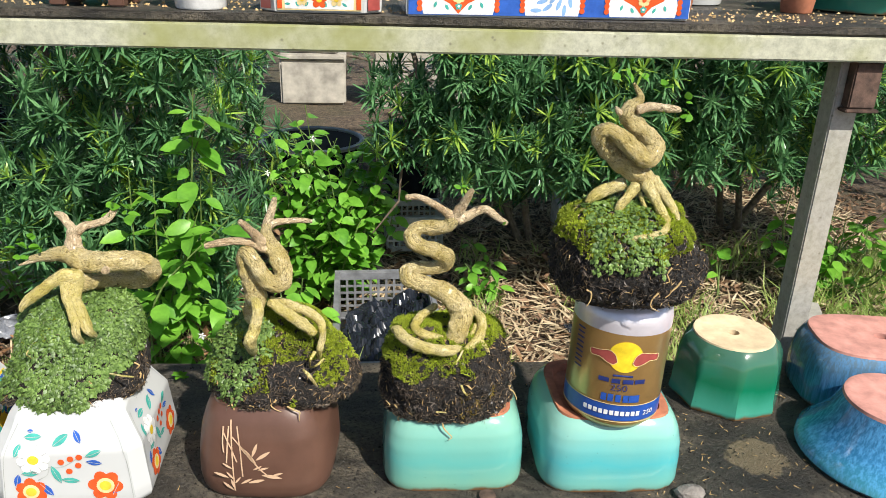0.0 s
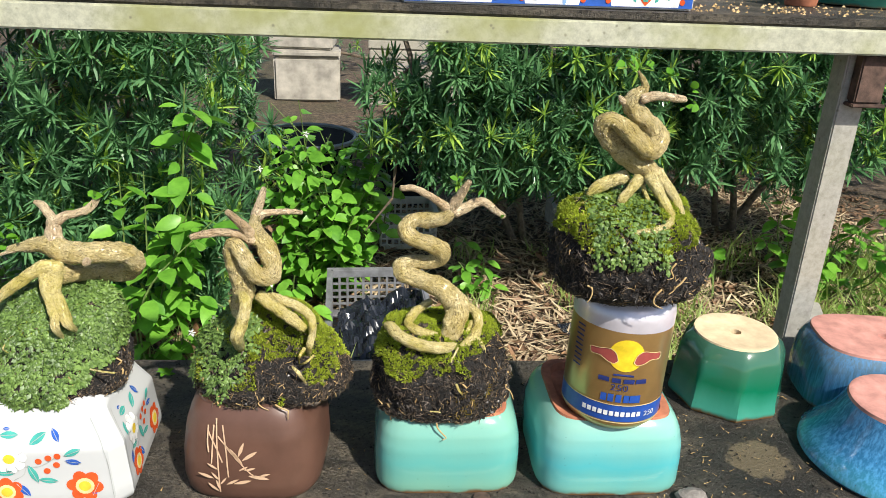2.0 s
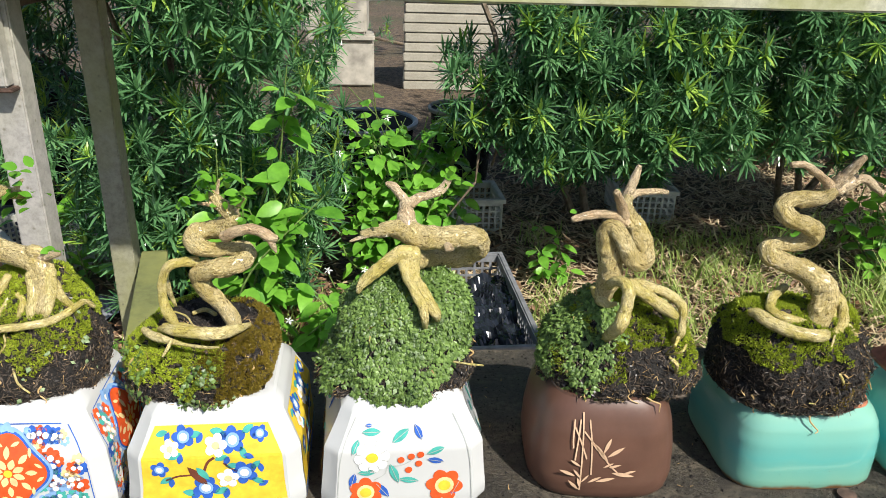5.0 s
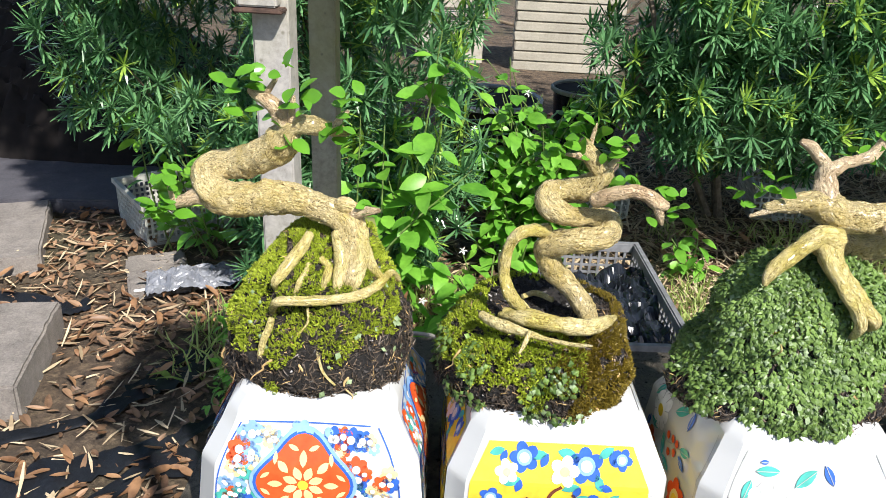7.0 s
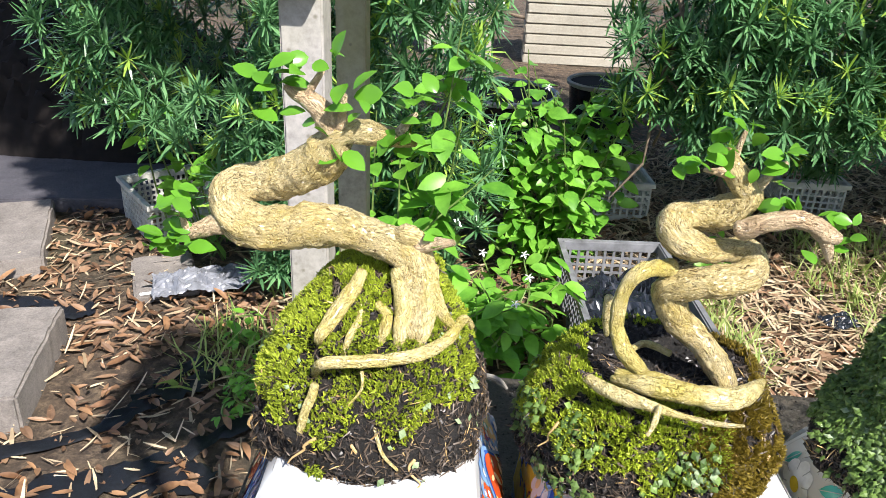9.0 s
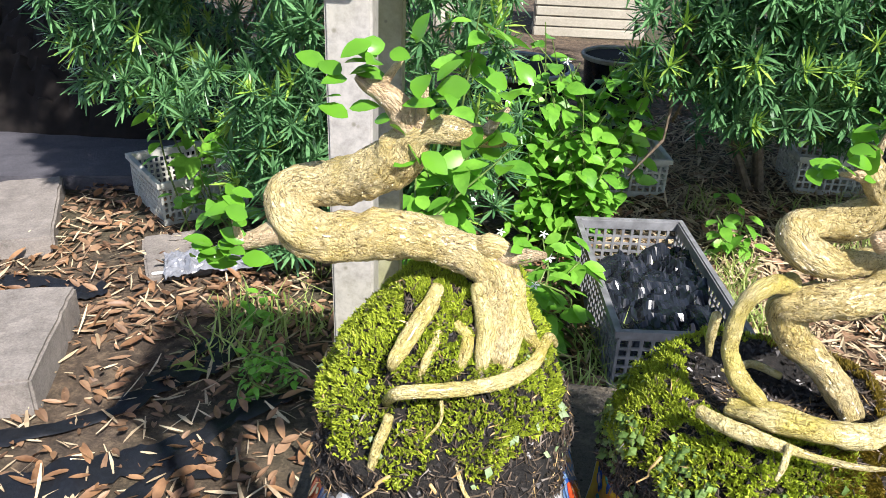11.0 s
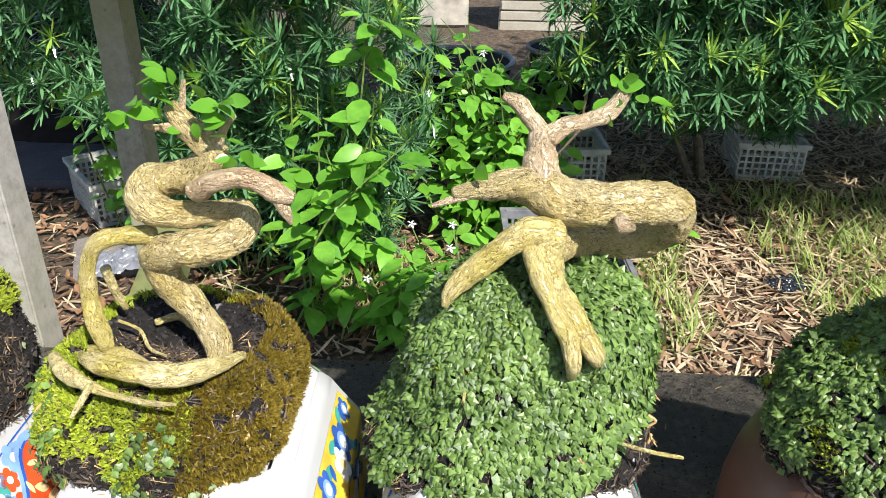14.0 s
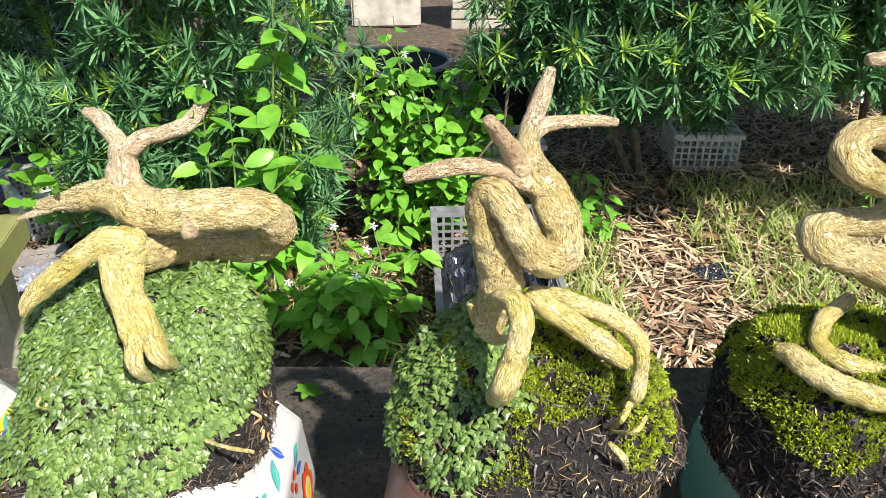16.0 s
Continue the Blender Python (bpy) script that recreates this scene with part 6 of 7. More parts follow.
def shrub(label, base, boxes, count, seed, trunks=3, upper=None):
    """A yew-like shrub: stems from its base into a loose crown of strap-leaved shoots; upper adds unseen growth for
    shade.
    """
    r = random.Random(seed)
    t = thing("shrub", label, "shrub", (base[0], base[1], GZ), "strap-leaved shrubs")
    c, cy = Cloud(), Cloud()
    o = Vector((base[0], base[1], GZ))
    tips = []
    for k in range(int(count * 1.35)):
        x0, x1, y0, y1, z0, z1 = r.choices([b[:6] for b in boxes], [b[6] for b in boxes])[0]
        p = Vector((r.uniform(x0, x1), y0 + (y1 - y0) * r.random() ** 1.5, r.uniform(z0, z1)))
        if noise.noise(p * 2.6 + Vector((seed, 0, 0))) < -0.22:
            continue
        d = Vector((r.gauss(0, .5), r.gauss(-0.75, .3), r.gauss(0.55, .35)))
        tips.append(p - o)
        spray(c, cy, p - o, d, r, r.randint(22, 32), r.uniform(0.046, 0.068), r.random() < 0.2)
    # Top growth above the view, added to cast shade on what lies behind.
    if upper:
        x0, x1, y0, y1, z0, z1, n = upper
        for k in range(n):
            p = Vector((r.uniform(x0, x1), r.uniform(y0, y1), r.uniform(z0, z1)))
            d = Vector((r.gauss(0, .6), r.gauss(-0.3, .6), r.gauss(0.6, .4)))
            spray(c, cy, p - o, d, r, 24, r.uniform(0.10, 0.15))
    c.make("crown", M_YEW, t, "dark green narrow strap leaves")["kind"] = "stuff"
    if cy.n:
        cy.make("young_growth", M_YEW_Y, t, "pale yellow-green young shoots")["kind"] = "stuff"
    for k in range(trunks):
        q = r.choice(tips)
        pts = [(r.gauss(0, .05), r.gauss(0.1, .05), -0.02, 0.016), (q.x * .35 + r.gauss(0, .04), 0.12, q.z * .35, 0.012), (q.x * .7, q.y * .5 + .05, q.z * .75, 0.008), (q.x, q.y + .03, q.z, 0.004)]
        part("stem", tube(bmesh.new(), pts, 8, 5, 0.15, k, 20), M_STEM, t)
    for k in range(26):
        q = r.choice(tips)
        a = q + Vector((r.gauss(0, .05), r.uniform(.10, .25), -r.uniform(.10, .25)))
        part("twig", tube(bmesh.new(), [(*a, 0.004), (*(a.lerp(q, .5) + Vector((r.gauss(0, .02), 0, r.gauss(0, .02)))), 0.003), (*q, 0.0018)], 6, 3), M_STEM, t)


shrub("dense dark green strap-leaved shrub with pale tips", (-1.15, 1.75), [(-1.30, -0.63, 1.32, 2.15, -0.45, 0.42, 3.2), (-1.72, -1.30, 1.42, 2.15, -0.30, 0.42, 1.8), (-1.22, -0.72, 1.40, 1.75, -0.62, -0.2, 1.6)], 1600, 21, upper=(-1.8, -0.7, 1.4, 2.3, 0.42, 1.25, 420))
shrub("dense strap-leaved shrub overhanging leaf litter", (0.25, 2.15), [(-0.17, 0.62, 1.50, 2.1, -0.27, 0.42, 5), (-0.36, -0.12, 1.55, 2.0, -0.26, 0.02, 0.55), (-0.02, 0.5, 2.1, 2.6, -0.52, -0.1, 1.3)], 1300, 22, upper=(-0.3, 0.6, 1.6, 2.4, 0.42, 1.25, 340))
shrub("broad strap-leaved shrub with bright young shoots", (1.1, 2.2), [(0.55, 1.75, 1.50, 2.2, -0.22, 0.42, 5), (0.6, 1.4, 2.1, 2.7, -0.46, -0.1, 1.2)], 1400, 23, upper=(0.55, 1.8, 1.6, 2.4, 0.42, 1.25, 420))
shrub("far dark strap-leaved shrub", (1.7, 3.0), [(0.1, 3.4, 2.6, 3.6, -0.66, 0.6, 1)], 1100, 24, 4)
shrub("far dark strap-leaved shrub in shade", (-1.9, 2.9), [(-1.95, -0.98, 2.1, 3.2, -0.64, 0.6, 1)], 800, 25, 4, upper=(-2.5, -0.95, 1.9, 3.0, 0.5, 1.7, 520))
shrub("far shrub closing the garden", (0.2, 6.0), [(-4.5, 4.8, 5.4, 6.4, -0.7, 0.9, 1)], 900, 26, 5)


def leafy_plant(label, base, n_stems, reach, height, size, seed, mat=M_VINE, lean=(0, 0), per=9, flowers=0):
    """A soft-stemmed plant with pairs of oval leaves up each stem."""
    size *= 0.85
    r = random.Random(seed)
    t = thing("leafy_plant", label, "plant", (base[0], base[1], base[2]))
    c, fl = Cloud(), Cloud()
    for s in range(n_stems):
        a = r.uniform(0, 2 * math.pi)
        tip = Vector((lean[0] + reach * math.cos(a) * r.uniform(.3, 1), lean[1] + reach * 0.6 * math.sin(a) * r.uniform(.3, 1), height * r.uniform(.45, 1)))
        st = Vector((r.gauss(0, reach * .25), r.gauss(0, reach * .15), 0))
        mid = st.lerp(tip, .5) + Vector((r.gauss(0, .04), r.gauss(0, .04), r.gauss(.03, .03)))
        q = spline([(*st, .003), (*mid, .0025), (*tip, .0012)], 6)
        part("stem", tube(bmesh.new(), q, 6, 1), M_VSTEM, t)
        for k in range(per):
            i = 2 + int((len(q) - 3) * (k + r.random()) / per)
            p = Vector(q[i][:3])
            for side in (0, 1):
                an = k * 1.57 + side * math.pi + r.gauss(0, .4)
                d = Vector((math.cos(an), math.sin(an) - 0.35, r.uniform(-0.45, 0.25)))
                L = size * r.uniform(.55, 1.15)
                v, f = leaf_verts(L, L * r.uniform(.5, .64), .22, r.uniform(.1, .35))
                c.add(v, f, frame_of(p + d.normalized() * .012, d, r.gauss(0, .4)))
        if s < flowers:
            for k in range(5):
                v, f = leaf_small(.012, .009)
                fl.add(v, f, frame_of(tip + Vector((0, -.01, .015)), (math.cos(k * 1.26), -.3, math.sin(k * 1.26)), 0))
    ob = c.make("foliage", mat, t, "oval bright green leaves", True)
    ob["kind"] = "stuff"
    if fl.n:
        fl.make("flowers", M_PETAL, t, "small white flowers")["kind"] = "stuff"


leafy_plant("bright green oval-leaved plant growing beside the crate", (-0.47, 1.76, GZ), 46, 0.27, 0.60, 0.068, 31, per=10, flowers=4)
leafy_plant("tall climbing plant with broad oval leaves", (-0.84, 1.24, GZ), 9, 0.16, 0.80, 0.088, 32, lean=(0.05, -0.02), per=9)
leafy_plant("low oval-leaved plant with white flowers", (-0.62, 1.22, GZ), 17, 0.18, 0.28, 0.070, 33, per=7, flowers=5)
leafy_plant("oval-leaved seedling clump among shrubs", (-1.42, 1.70, GZ), 9, 0.22, 0.55, 0.080, 34, per=6)
leafy_plant("light green weeds beside the shelf post", (1.15, 1.75, GZ), 14, 0.26, 0.42, 0.075, 35, per=6)
leafy_plant("young leafy seedling on leaf litter", (-0.02, 1.75, GZ), 4, 0.07, 0.20, 0.06, 36, per=5)
leafy_plant("small weeds among the stones", (-1.10, 1.02, GZ), 8, 0.09, 0.09, 0.026, 37, per=6)
leafy_plant("small round-leaved seedling on bare soil", (-1.18, 1.25, GZ), 3, 0.05, 0.12, 0.045, 38, per=3)
leafy_plant("light green weed with heart leaves", (0.80, 1.75, GZ), 2, 0.04, 0.28, 0.07, 39, per=2)


def bare_branch(label, pts, seed):
    r = random.Random(seed)
    t = thing("bare_branch", label, "branch", pts[0][:3])
    o = Vector(pts[0][:3])
    q = [(*(Vector(p[:3]) - o), p[3]) for p in pts]
    part("stem", tube(bmesh.new(), q, 8, 6, .15, seed, 30), M_STEM, t)
    for k in range(5):
        a = Vector(q[1 + k % (len(q) - 1)][:3])
        b = a + Vector((r.gauss(0, .08), r.gauss(0, .04), -r.uniform(.02, .12)))
        part("twig", tube(bmesh.new(), [(*a, .004), (*a.lerp(b, .5), .003), (*b, .0015)], 6, 3), M_STEM, t)


bare_branch("thin bare grey hanging branch", [(-0.30, 1.75, 0.22, 0.008), (-0.22, 1.66, 0.02, 0.007), (-0.25, 1.62, -0.12, 0.006), (-0.27, 1.60, -0.34, 0.003)], 41)


def crate(label, at, w, d, h, mat, rz=0.0, cell=0.022):
    """An open plastic crate: rim, base and lattice walls."""
    t = thing("crate", label, "crate", at, "plastic crates", rz)
    for x0, y0, x1, y1 in ((-w / 2, -d / 2, w / 2, -d / 2), (w / 2, -d / 2, w / 2, d / 2), (w / 2, d / 2, -w / 2, d / 2), (-w / 2, d / 2, -w / 2, -d / 2)):
        bm = bmesh.new()
        L = math.hypot(x1 - x0, y1 - y0)
        n = max(3, int(L / cell))
        box(bm, 0, -0.004, h - 0.022, L, 0.004, h)
        box(bm, 0, -0.003, 0.0, L, 0.003, 0.02)
        for k in range(n + 1):
            box(bm, L * k / n - 0.0035, -0.0025, 0.018, L * k / n + 0.0035, 0.0025, h - 0.02)
        m = max(2, int((h - 0.04) / cell))
        for k in range(1, m):
            z = 0.02 + (h - 0.042) * k / m
            box(bm, 0, -0.0022, z - 0.003, L, 0.0022, z + 0.003)
        bmesh.ops.transform(bm, verts=bm.verts, matrix=Matrix.Translation((x0, y0, 0)) @ Matrix.Rotation(math.atan2(y1 - y0, x1 - x0), 4, "Z"))
        part("side_wall", bm, mat, t, smooth=False)
    part("rim", rim_mesh(w, d, h), mat, t, smooth=False)
    part("base", box(bmesh.new(), -w / 2, -d / 2, 0, w / 2, d / 2, 0.006), mat, t, smooth=False)
    return t


def rim_mesh(w, d, h):
    bm = bmesh.new()
    e = 0.012
    for x0, y0, x1, y1 in ((-w / 2 - e, -d / 2 - e, w / 2 + e, -d / 2), (-w / 2 - e, d / 2, w / 2 + e, d / 2 + e), (-w / 2 - e, -d / 2, -w / 2, d / 2), (w / 2, -d / 2, w / 2 + e, d / 2)):
        box(bm, x0, y0, h - 0.012, x1, y1, h + 0.003)
    return bm


crate("dark grey plastic crate filled with black plastic bags", (-0.303, 1.350, GZ + 0.005), 0.256, 0.52, 0.15, M_CRATE_D, 3)
crate("aged white plastic crate beneath foliage", (-0.21, 2.24, GZ + 0.005), 0.20, 0.20, 0.13, M_CRATE_W, 4)
crate("aged white plastic crate half hidden under a shrub", (0.47, 2.36, GZ + 0.005), 0.21, 0.22, 0.13, M_CRATE_W, -3)
crate("pale green plastic crate beside paving slabs", (-1.585, 1.905, GZ + 0.005), 0.27, 0.25, 0.13, M_CRATE_W, -50, 0.016)


def crumpled(name, label, cat, at, w, d, h, mat, seed, rz=0.0, tilt=0.35):
    """Crumpled film: a creased sheet with folds."""
    bm = bmesh.new()
    bmesh.ops.create_grid(bm, x_segments=40, y_segments=40, size=0.5)
    for v in bm.verts:
        q = Vector((v.co.x * 4 + seed, v.co.y * 4 * d / w, seed))
        q = q + 0.35 * Vector((noise.noise(q * 1.3), noise.noise(q * 1.3 + Vector((4, 0, 0))), 0))
        k = 0.22 * noise.noise(q * 7.0) + 0.3 * (1 - abs(noise.noise(q * 2.2))) + 0.5 * (1 - abs(noise.noise(q * 0.9))) + 0.35 * abs(noise.noise(q * 1.5)) + 0.10 * abs(noise.noise(q * 2.9)) + 0.3 * noise.noise(q * 0.6)
        edge = 1 - max(abs(v.co.x), abs(v.co.y)) * 1.6
        z = h * (0.85 * k + 0.45 * max(0, edge) + tilt * v.co.y)
        v.co = Vector((v.co.x * w + 0.03 * w * noise.noise(q * 1.7), v.co.y * d + 0.03 * d * noise.noise(q * 1.9), z))
    ob = part(name, bm, mat, smooth=False)
    ob.location, ob.rotation_euler = at, (0, 0, radians(rz))
    sol = ob.modifiers.new("thickness", "SOLIDIFY")
    sol.thickness = 0.0015
    return tagged(ob, label, cat)


crumpled("plastic_bag", "crumpled shiny black plastic bags in the crate", "plastic bag", (-0.300, 1.33, GZ + 0.020), 0.46, 0.24, 0.10, M_BLACK, 3.0, 90.0, -0.6)
crumpled("plastic_bag", "crumpled clear grey plastic bag on leaf litter", "plastic bag", (-1.37, 1.475, GZ + 0.012), 0.24, 0.10, 0.045, M_CLEAR, 8.0, 24)
def sheet_strip(label, pts, width, seed):
    """A torn strip of woven sheet: a wavering ribbon with frayed edges, lying on the ground."""
    r = random.Random(seed)
    q = spline([(x, y, 0) for x, y in pts], 10)
    o = Vector((pts[0][0], pts[0][1], GZ))
    v = []
    for i, p in enumerate(q):
        d = q[min(i + 1, len(q) - 1)] - q[max(i - 1, 0)]
        d = d / (np.linalg.norm(d) + 1e-9)
        w = width * (0.6 + 0.5 * noise.noise(Vector((i * 0.3, seed, 0)))) + r.gauss(0, width * 0.06)
        for k, s in enumerate((-1, -0.4, 0.2, 0.7, 1)):
            x, y = p[0] - d[1] * w * s, p[1] + d[0] * w * s
            z = ground_z(x, y) + 0.010 + 0.014 * abs(noise.noise(Vector((x * 30, y * 30, seed + k)))) + (0.004 if k % 2 else 0.0)
            v.append((x - o.x, y - o.y, z - o.z))
    n = len(q)
    ob = raw("sheet_strip", v, [(5 * i + k, 5 * i + k + 1, 5 * i + k + 6, 5 * i + k + 5) for i in range(n - 1) for k in range(4)], M_SHEET, smooth=True)
    ob.location = o
    tagged(ob, label, "ground sheet", "torn black sheets")


for at, w, seed in (([(-1.62, 0.78), (-1.45, 0.86), (-1.34, 0.96), (-1.30, 1.10), (-1.22, 1.17)], 0.030, 61), ([(-1.52, 0.66), (-1.36, 0.74), (-1.24, 0.80), (-1.12, 0.78)], 0.062, 62), ([(-1.30, 0.62), (-1.22, 0.78), (-1.14, 0.92), (-1.04, 1.00), (-0.96, 0.98)], 0.028, 63), ([(-1.66, 0.70), (-1.56, 0.68), (-1.46, 0.72), (-1.40, 0.66)], 0.035, 64), ([(-1.86, 1.36), (-1.76, 1.38), (-1.66, 1.33), (-1.60, 1.36)], 0.045, 65), ([(-1.34, 0.98), (-1.26, 1.05), (-1.22, 1.14)], 0.045, 66)):
    sheet_strip("torn wrinkled strip of black weed-control sheet on soil", at, w, seed)


def grow_bag(at, rad, h, seed):
    """A slumped black nursery bag of soil."""
    t = thing("grow_bag", "slumped black plastic nursery bag under the shrub", "plant bag", at, "black nursery bags")
    bm = bmesh.new()
    rows = []
    for i in range(15):
        s = i / 14
        row = []
        for k in range(30):
            a = 2 * math.pi * k / 30
            f = rad * (0.92 + 0.10 * math.sin(3.0 * s) + 0.10 * noise.noise(Vector((math.cos(a) * 2.2, math.sin(a) * 2.2, s * 2 + seed))) + 0.05 * noise.noise(Vector((math.cos(a) * 7, math.sin(a) * 7, s * 6 + seed))))
            row.append((f * math.cos(a), f * math.sin(a), h * s))
        rows.append(row)
    loft(bm, rows, cap_top=False)
    part("bag", bm, M_BLACK, t)
    bm = bmesh.new()
    bmesh.ops.create_circle(bm, cap_ends=True, segments=30, radius=rad * 0.95)
    bmesh.ops.translate(bm, verts=bm.verts, vec=(0, 0, h * 0.9))
    part("soil", bm, M_DARK, t, "dark bare soil")


grow_bag((-1.13, 1.62, GZ), 0.075, 0.20, 3)
grow_bag((-0.96, 1.63, GZ), 0.070, 0.18, 8)
stick = bmesh.new()
tube(stick, [(-1.51, 1.42, GZ + 0.02, 0.004), (-1.46, 1.44, GZ + 0.022, 0.004), (-1.40, 1.465, GZ + 0.03, 0.004)], 8, 3)
tagged(part("plastic_tube", stick, P_WHITE), "thin white plastic tube beside a clear bag", "tube")
crumpled("ground_sheet", "scrap of black plastic on leaf litter", "ground sheet", (0.28, 1.52, GZ + 0.002), 0.10, 0.06, 0.02, M_BLACK, 6.0, 20)


def tub(label, at, rim, k):
    t = thing("plant_tub", label, "plant pot", at, "plastic tubs")
    t.scale = (k, k, 1)
    bm = bmesh.new()
    loft(bm, [squircle(r, r, z, 2, 48) for r, z in ((0.15, 0), (0.19, 0.33), (0.175, 0.33), (0.17, 0.29))])
    part("body", bm, M_BLACK, t)
    bm = bmesh.new()
    loft(bm, [squircle(r, r, z, 2, 48) for r, z in ((0.192, 0.322), (0.203, 0.326), (0.205, 0.338), (0.195, 0.343), (0.186, 0.338), (0.186, 0.322))], False, False)
    part("rim", bm, rim, t, "rolled rim")
    bm = bmesh.new()
    bmesh.ops.create_circle(bm, cap_ends=True, segments=40, radius=0.182)
    bmesh.ops.translate(bm, verts=bm.verts, vec=(0, 0, 0.331))
    part("soil", bm, M_DARK, t, "dark bare soil")


tub("large black plastic tub of soil with grey rim", (-0.60, 2.48, GZ), M_GREYBLUE, 1.0)
tub("black plastic tub with pale rim among leaves", (-0.20, 2.72, GZ), M_FOAM, 0.72)


def slab(label, at, w, d, h, rz, mat=M_SLAB):
    bm = box(bmesh.new(), -w / 2, -d / 2, 0, w / 2, d / 2, h, 0.006)
    bmesh.ops.subdivide_edges(bm, edges=[e for e in bm.edges if e.calc_length() > 0.08], cuts=12, use_grid_fill=True)
    for v in bm.verts:
        v.co += Vector((noise.noise(v.co * 22), noise.noise(v.co * 22 + Vector((5, 0, 0))), 0.7 * noise.noise(v.co * 30))) * 0.004
    ob = part("paving_slab", bm, mat, smooth=False)
    ob.location, ob.rotation_euler = at, (0, 0, radians(rz))
    return tagged(ob, label, "paving slab", "paving slabs")


slab("rough grey-pink paving slab on leaf litter", (-1.78, 1.02, GZ - 0.01), 0.44, 0.36, 0.09, 14)
M_WET = stone("wet_slab", (0.035, 0.036, 0.045), (0.11, 0.105, 0.12))
slab("grey paving slab behind another slab", (-2.11, 1.63, GZ - 0.015), 0.46, 0.44, 0.07, 24)
slab("wide dark wet stone slab", (-2.15, 2.15, GZ - 0.015), 0.85, 0.46, 0.06, 8, M_WET)
slab("mossy flat stone on the soil", (-1.50, 1.55, GZ - 0.012), 0.16, 0.24, 0.03, 25)


def bank():
    bm = bmesh.new()
    bmesh.ops.create_grid(bm, x_segments=120, y_segments=80, size=0.5)
    for v in bm.verts:
        q = Vector((v.co.x * 5, v.co.y * 4, 2.0))
        v.co = Vector((v.co.x * 2.2, v.co.y * 1.3, 0.55 * max(0, 1 - (2 * v.co.y) ** 2) ** 0.5 * max(0, 1 - (2 * v.co.x) ** 4) + 0.06 * noise.noise(q * 2) + 0.05 * abs(noise.noise(q * 6)) + 0.035 * noise.noise(q * 15)))
    # M_DARK carries the heap's shade in its colour.
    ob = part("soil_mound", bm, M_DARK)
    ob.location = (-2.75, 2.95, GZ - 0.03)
    tagged(ob, "heap of brown soil, coloured dark to stand for shade", "soil")


bank()


def wall_and_boxes():
    t = thing("garden_wall", "low limewashed wall of thin courses with mossy foot", "wall", (-0.08, 4.80, GZ))
    for k in range(13):
        z = k * 0.062
        bm = box(bmesh.new(), -0.33 + 0.004 * (k % 3), -0.1, z, 0.36 - 0.005 * (k % 2), 0.1, z + 0.057, 0.006)
        part("course", bm, M_BLOCK, t)
    bm = box(bmesh.new(), -0.325, -0.088, 0, 0.35, 0.088, 0.8)
    part("mortar", bm, M_SLAB, t)
    for x, y, w, d, h, rz in ((-0.83, 4.95, 0.44, 0.32, 0.34, 3), (-0.86, 4.97, 0.43, 0.31, 0.30, -2)):
        up = 0.0 if h > 0.32 else 0.345
        t = thing("foam_box", "dirty white foam box stacked in the garden", "foam box", (x, y, GZ - 0.005 + up), "stacked foam boxes", rz)
        part("body", box(bmesh.new(), -w / 2, -d / 2, 0, w / 2, d / 2, h - 0.045, 0.015), M_FOAM, t)
        part("lid", box(bmesh.new(), -w / 2 - 0.006, -d / 2 - 0.006, h - 0.043, w / 2 + 0.006, d / 2 + 0.006, h, 0.012), M_FOAM, t)
    t = thing("foam_box", "white foam lid lying on the ground beyond the shrubs", "foam box", (0.90, 4.55, GZ), "", 10)
    part("lid", box(bmesh.new(), -0.25, -0.18, 0.01, 0.25, 0.18, 0.07, 0.012), M_FOAM, t)


wall_and_boxes()


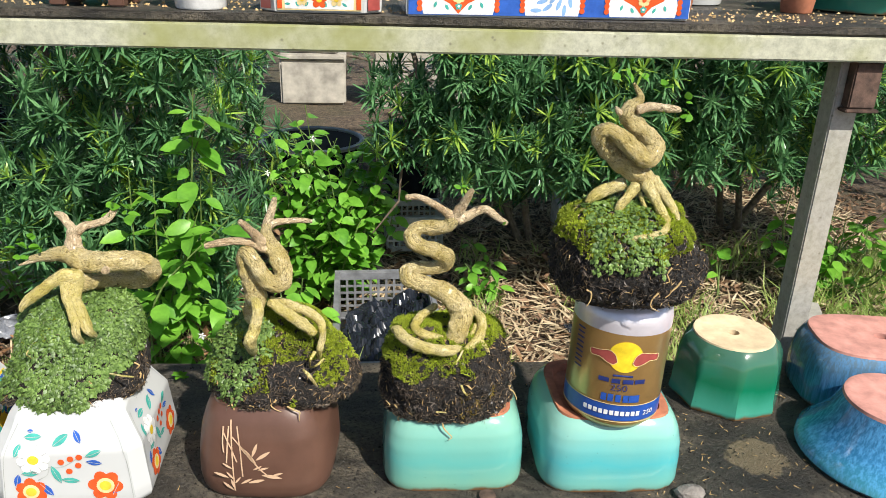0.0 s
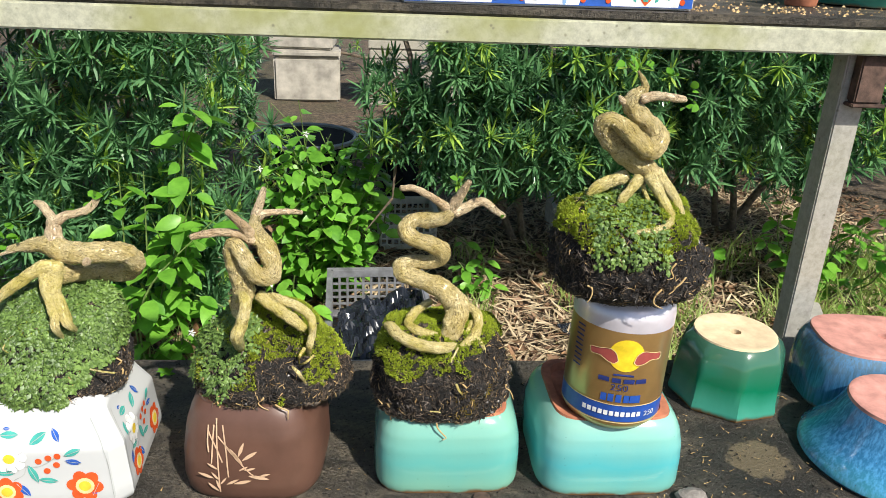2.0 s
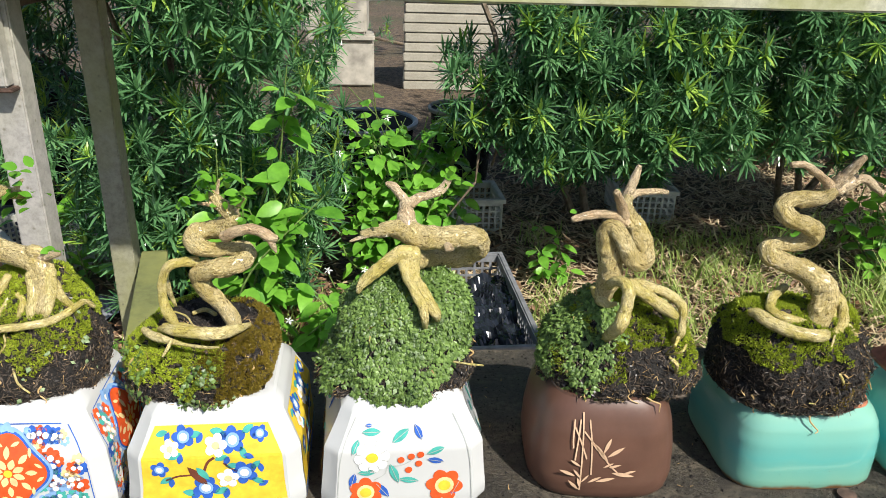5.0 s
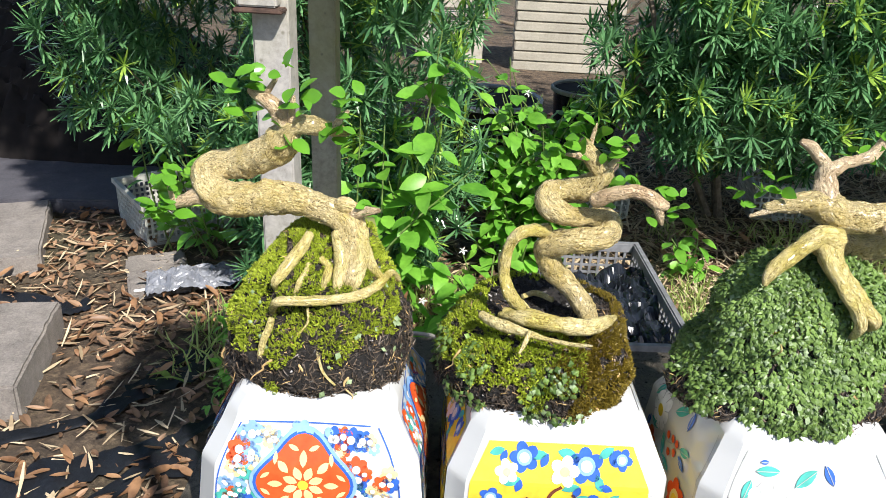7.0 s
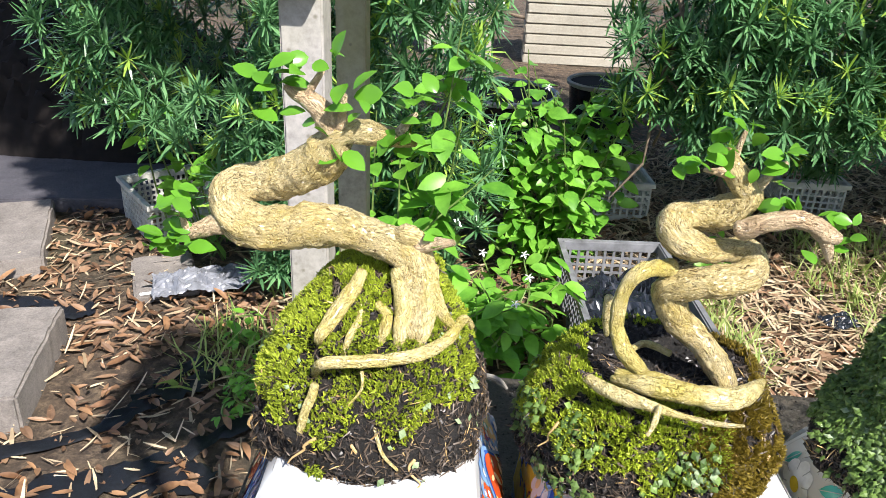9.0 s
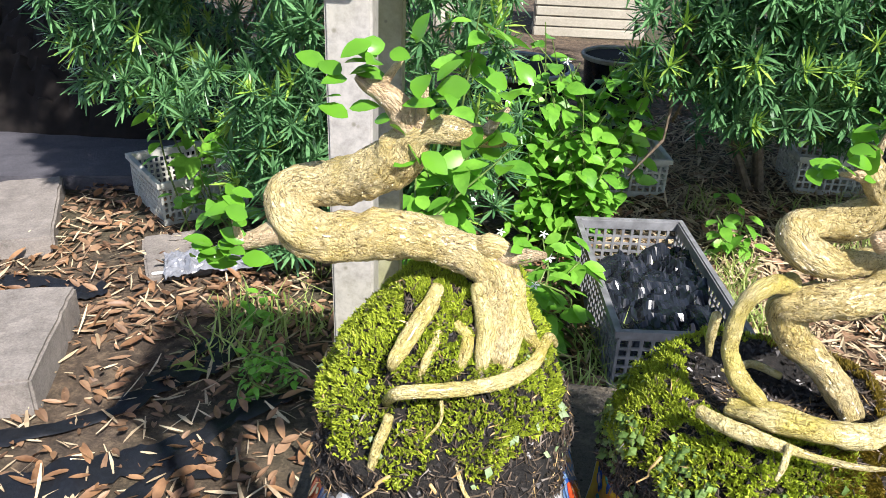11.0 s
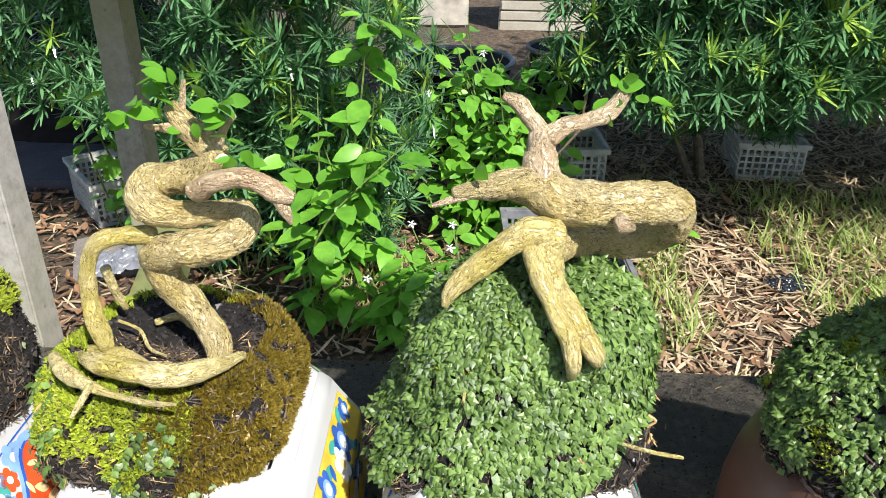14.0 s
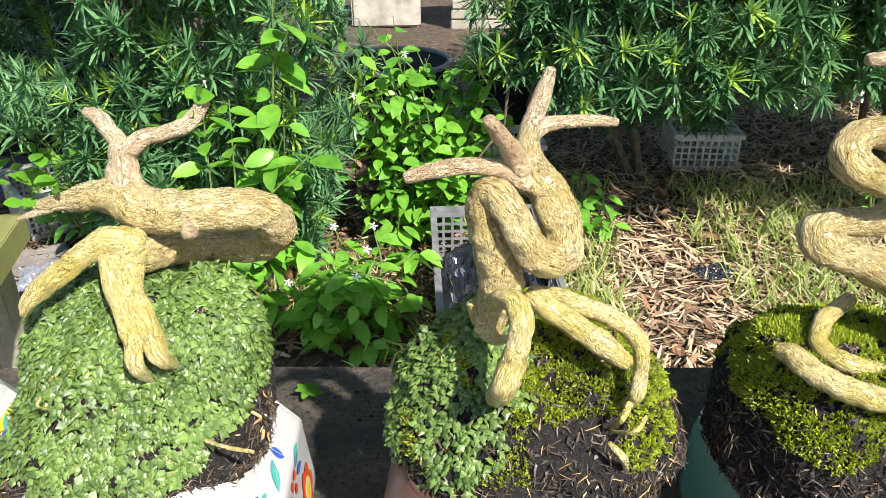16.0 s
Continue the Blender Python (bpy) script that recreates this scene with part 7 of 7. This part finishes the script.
def litter():
    r = random.Random(51)
    c = Cloud()
    for k in range(26000):
        x, y = r.uniform(-2.2, 2.0), 0.55 + 3.0 * r.random() ** 1.5
        if -1.75 < x < -1.0 and y < 1.12 and r.random() < 0.75:
            continue
        L = r.uniform(0.012, 0.05)
        v, f = leaf_verts(L, L * r.uniform(.20, .42), .3, r.uniform(-.2, .3))
        c.add(v, f, pose(x, y, ground_z(x, y) + r.uniform(0.002, 0.018), r.gauss(0, 18), r.gauss(0, 14), r.uniform(0, 360)))
    tagged(c.make("leaf_litter", M_DRY), "tan and brown dry leaves covering the soil", "leaf litter", kind="stuff")
    c = Cloud()
    for k in range(1700):
        x, y = r.uniform(-1.95, -0.25) if k % 4 else r.uniform(-0.3, 1.2), r.uniform(0.6, 2.1)
        if noise.noise(Vector((x * 4, y * 4, 6))) < -0.12:
            continue
        L = r.uniform(0.028, 0.060)
        v, f = leaf_verts(L, L * r.uniform(.24, .38), .45, r.uniform(-.35, .5))
        c.add(v, f, pose(x, y, ground_z(x, y) + r.uniform(0.012, 0.024), r.gauss(0, 22), r.gauss(0, 18), r.uniform(0, 360)))
    tagged(c.make("leaf_litter", M_REDLEAF, smooth=True), "curled red-brown fallen leaves on the soil", "leaf litter", kind="stuff")
    c = Cloud()
    for k in range(19000):
        x, y = (r.uniform(-0.4, 1.7), r.uniform(1.0, 3.0)) if k % 14 else (r.uniform(-2.0, -0.2), r.uniform(0.6, 1.9))
        L = r.uniform(0.03, 0.07)
        v, f = strap_verts(L, L * r.uniform(.07, .15), r.uniform(-.2, .2))
        c.add(v, f, pose(x, y, ground_z(x, y) + r.uniform(0.004, 0.022), r.gauss(0, 20), r.gauss(0, 14), r.uniform(0, 360)))
    tagged(c.make("leaf_litter", M_PALEDRY), "bleached straw-coloured narrow dry leaves on the soil", "leaf litter", kind="stuff")
    c = Cloud()
    for k in range(7500):
        if k % 10 < 7:
            x, y = r.uniform(-0.05, 1.7), r.uniform(1.0, 2.1)
        else:
            x, y = r.uniform(-1.3, 0.3), r.uniform(1.05, 1.6)
        if noise.noise(Vector((x * 3, y * 3, 1))) < -0.05 - 0.12 * x:
            continue
        L = r.uniform(0.04, 0.14) * (1.6 if x > 0.9 else 1)
        w = r.uniform(.0012, .0028)
        d = Vector((r.gauss(0, .5), r.gauss(0, .5), 1)).normalized()
        b = Vector((r.gauss(0, .5), r.gauss(0, .5), 0)) * L * .5
        p = Vector((x, y, ground_z(x, y) - 0.004))
        m, e = p + d * L * .55, p + d * L * .9 + b
        s = Vector((w, r.gauss(0, w), 0))
        c.add([p - s, p + s, m + s * .8, m - s * .8, e], [(0, 1, 2, 3), (3, 2, 4)])
    tagged(c.make("grass", M_GRASS), "sparse light green grass blades in leaf litter", "grass", kind="stuff")


litter()
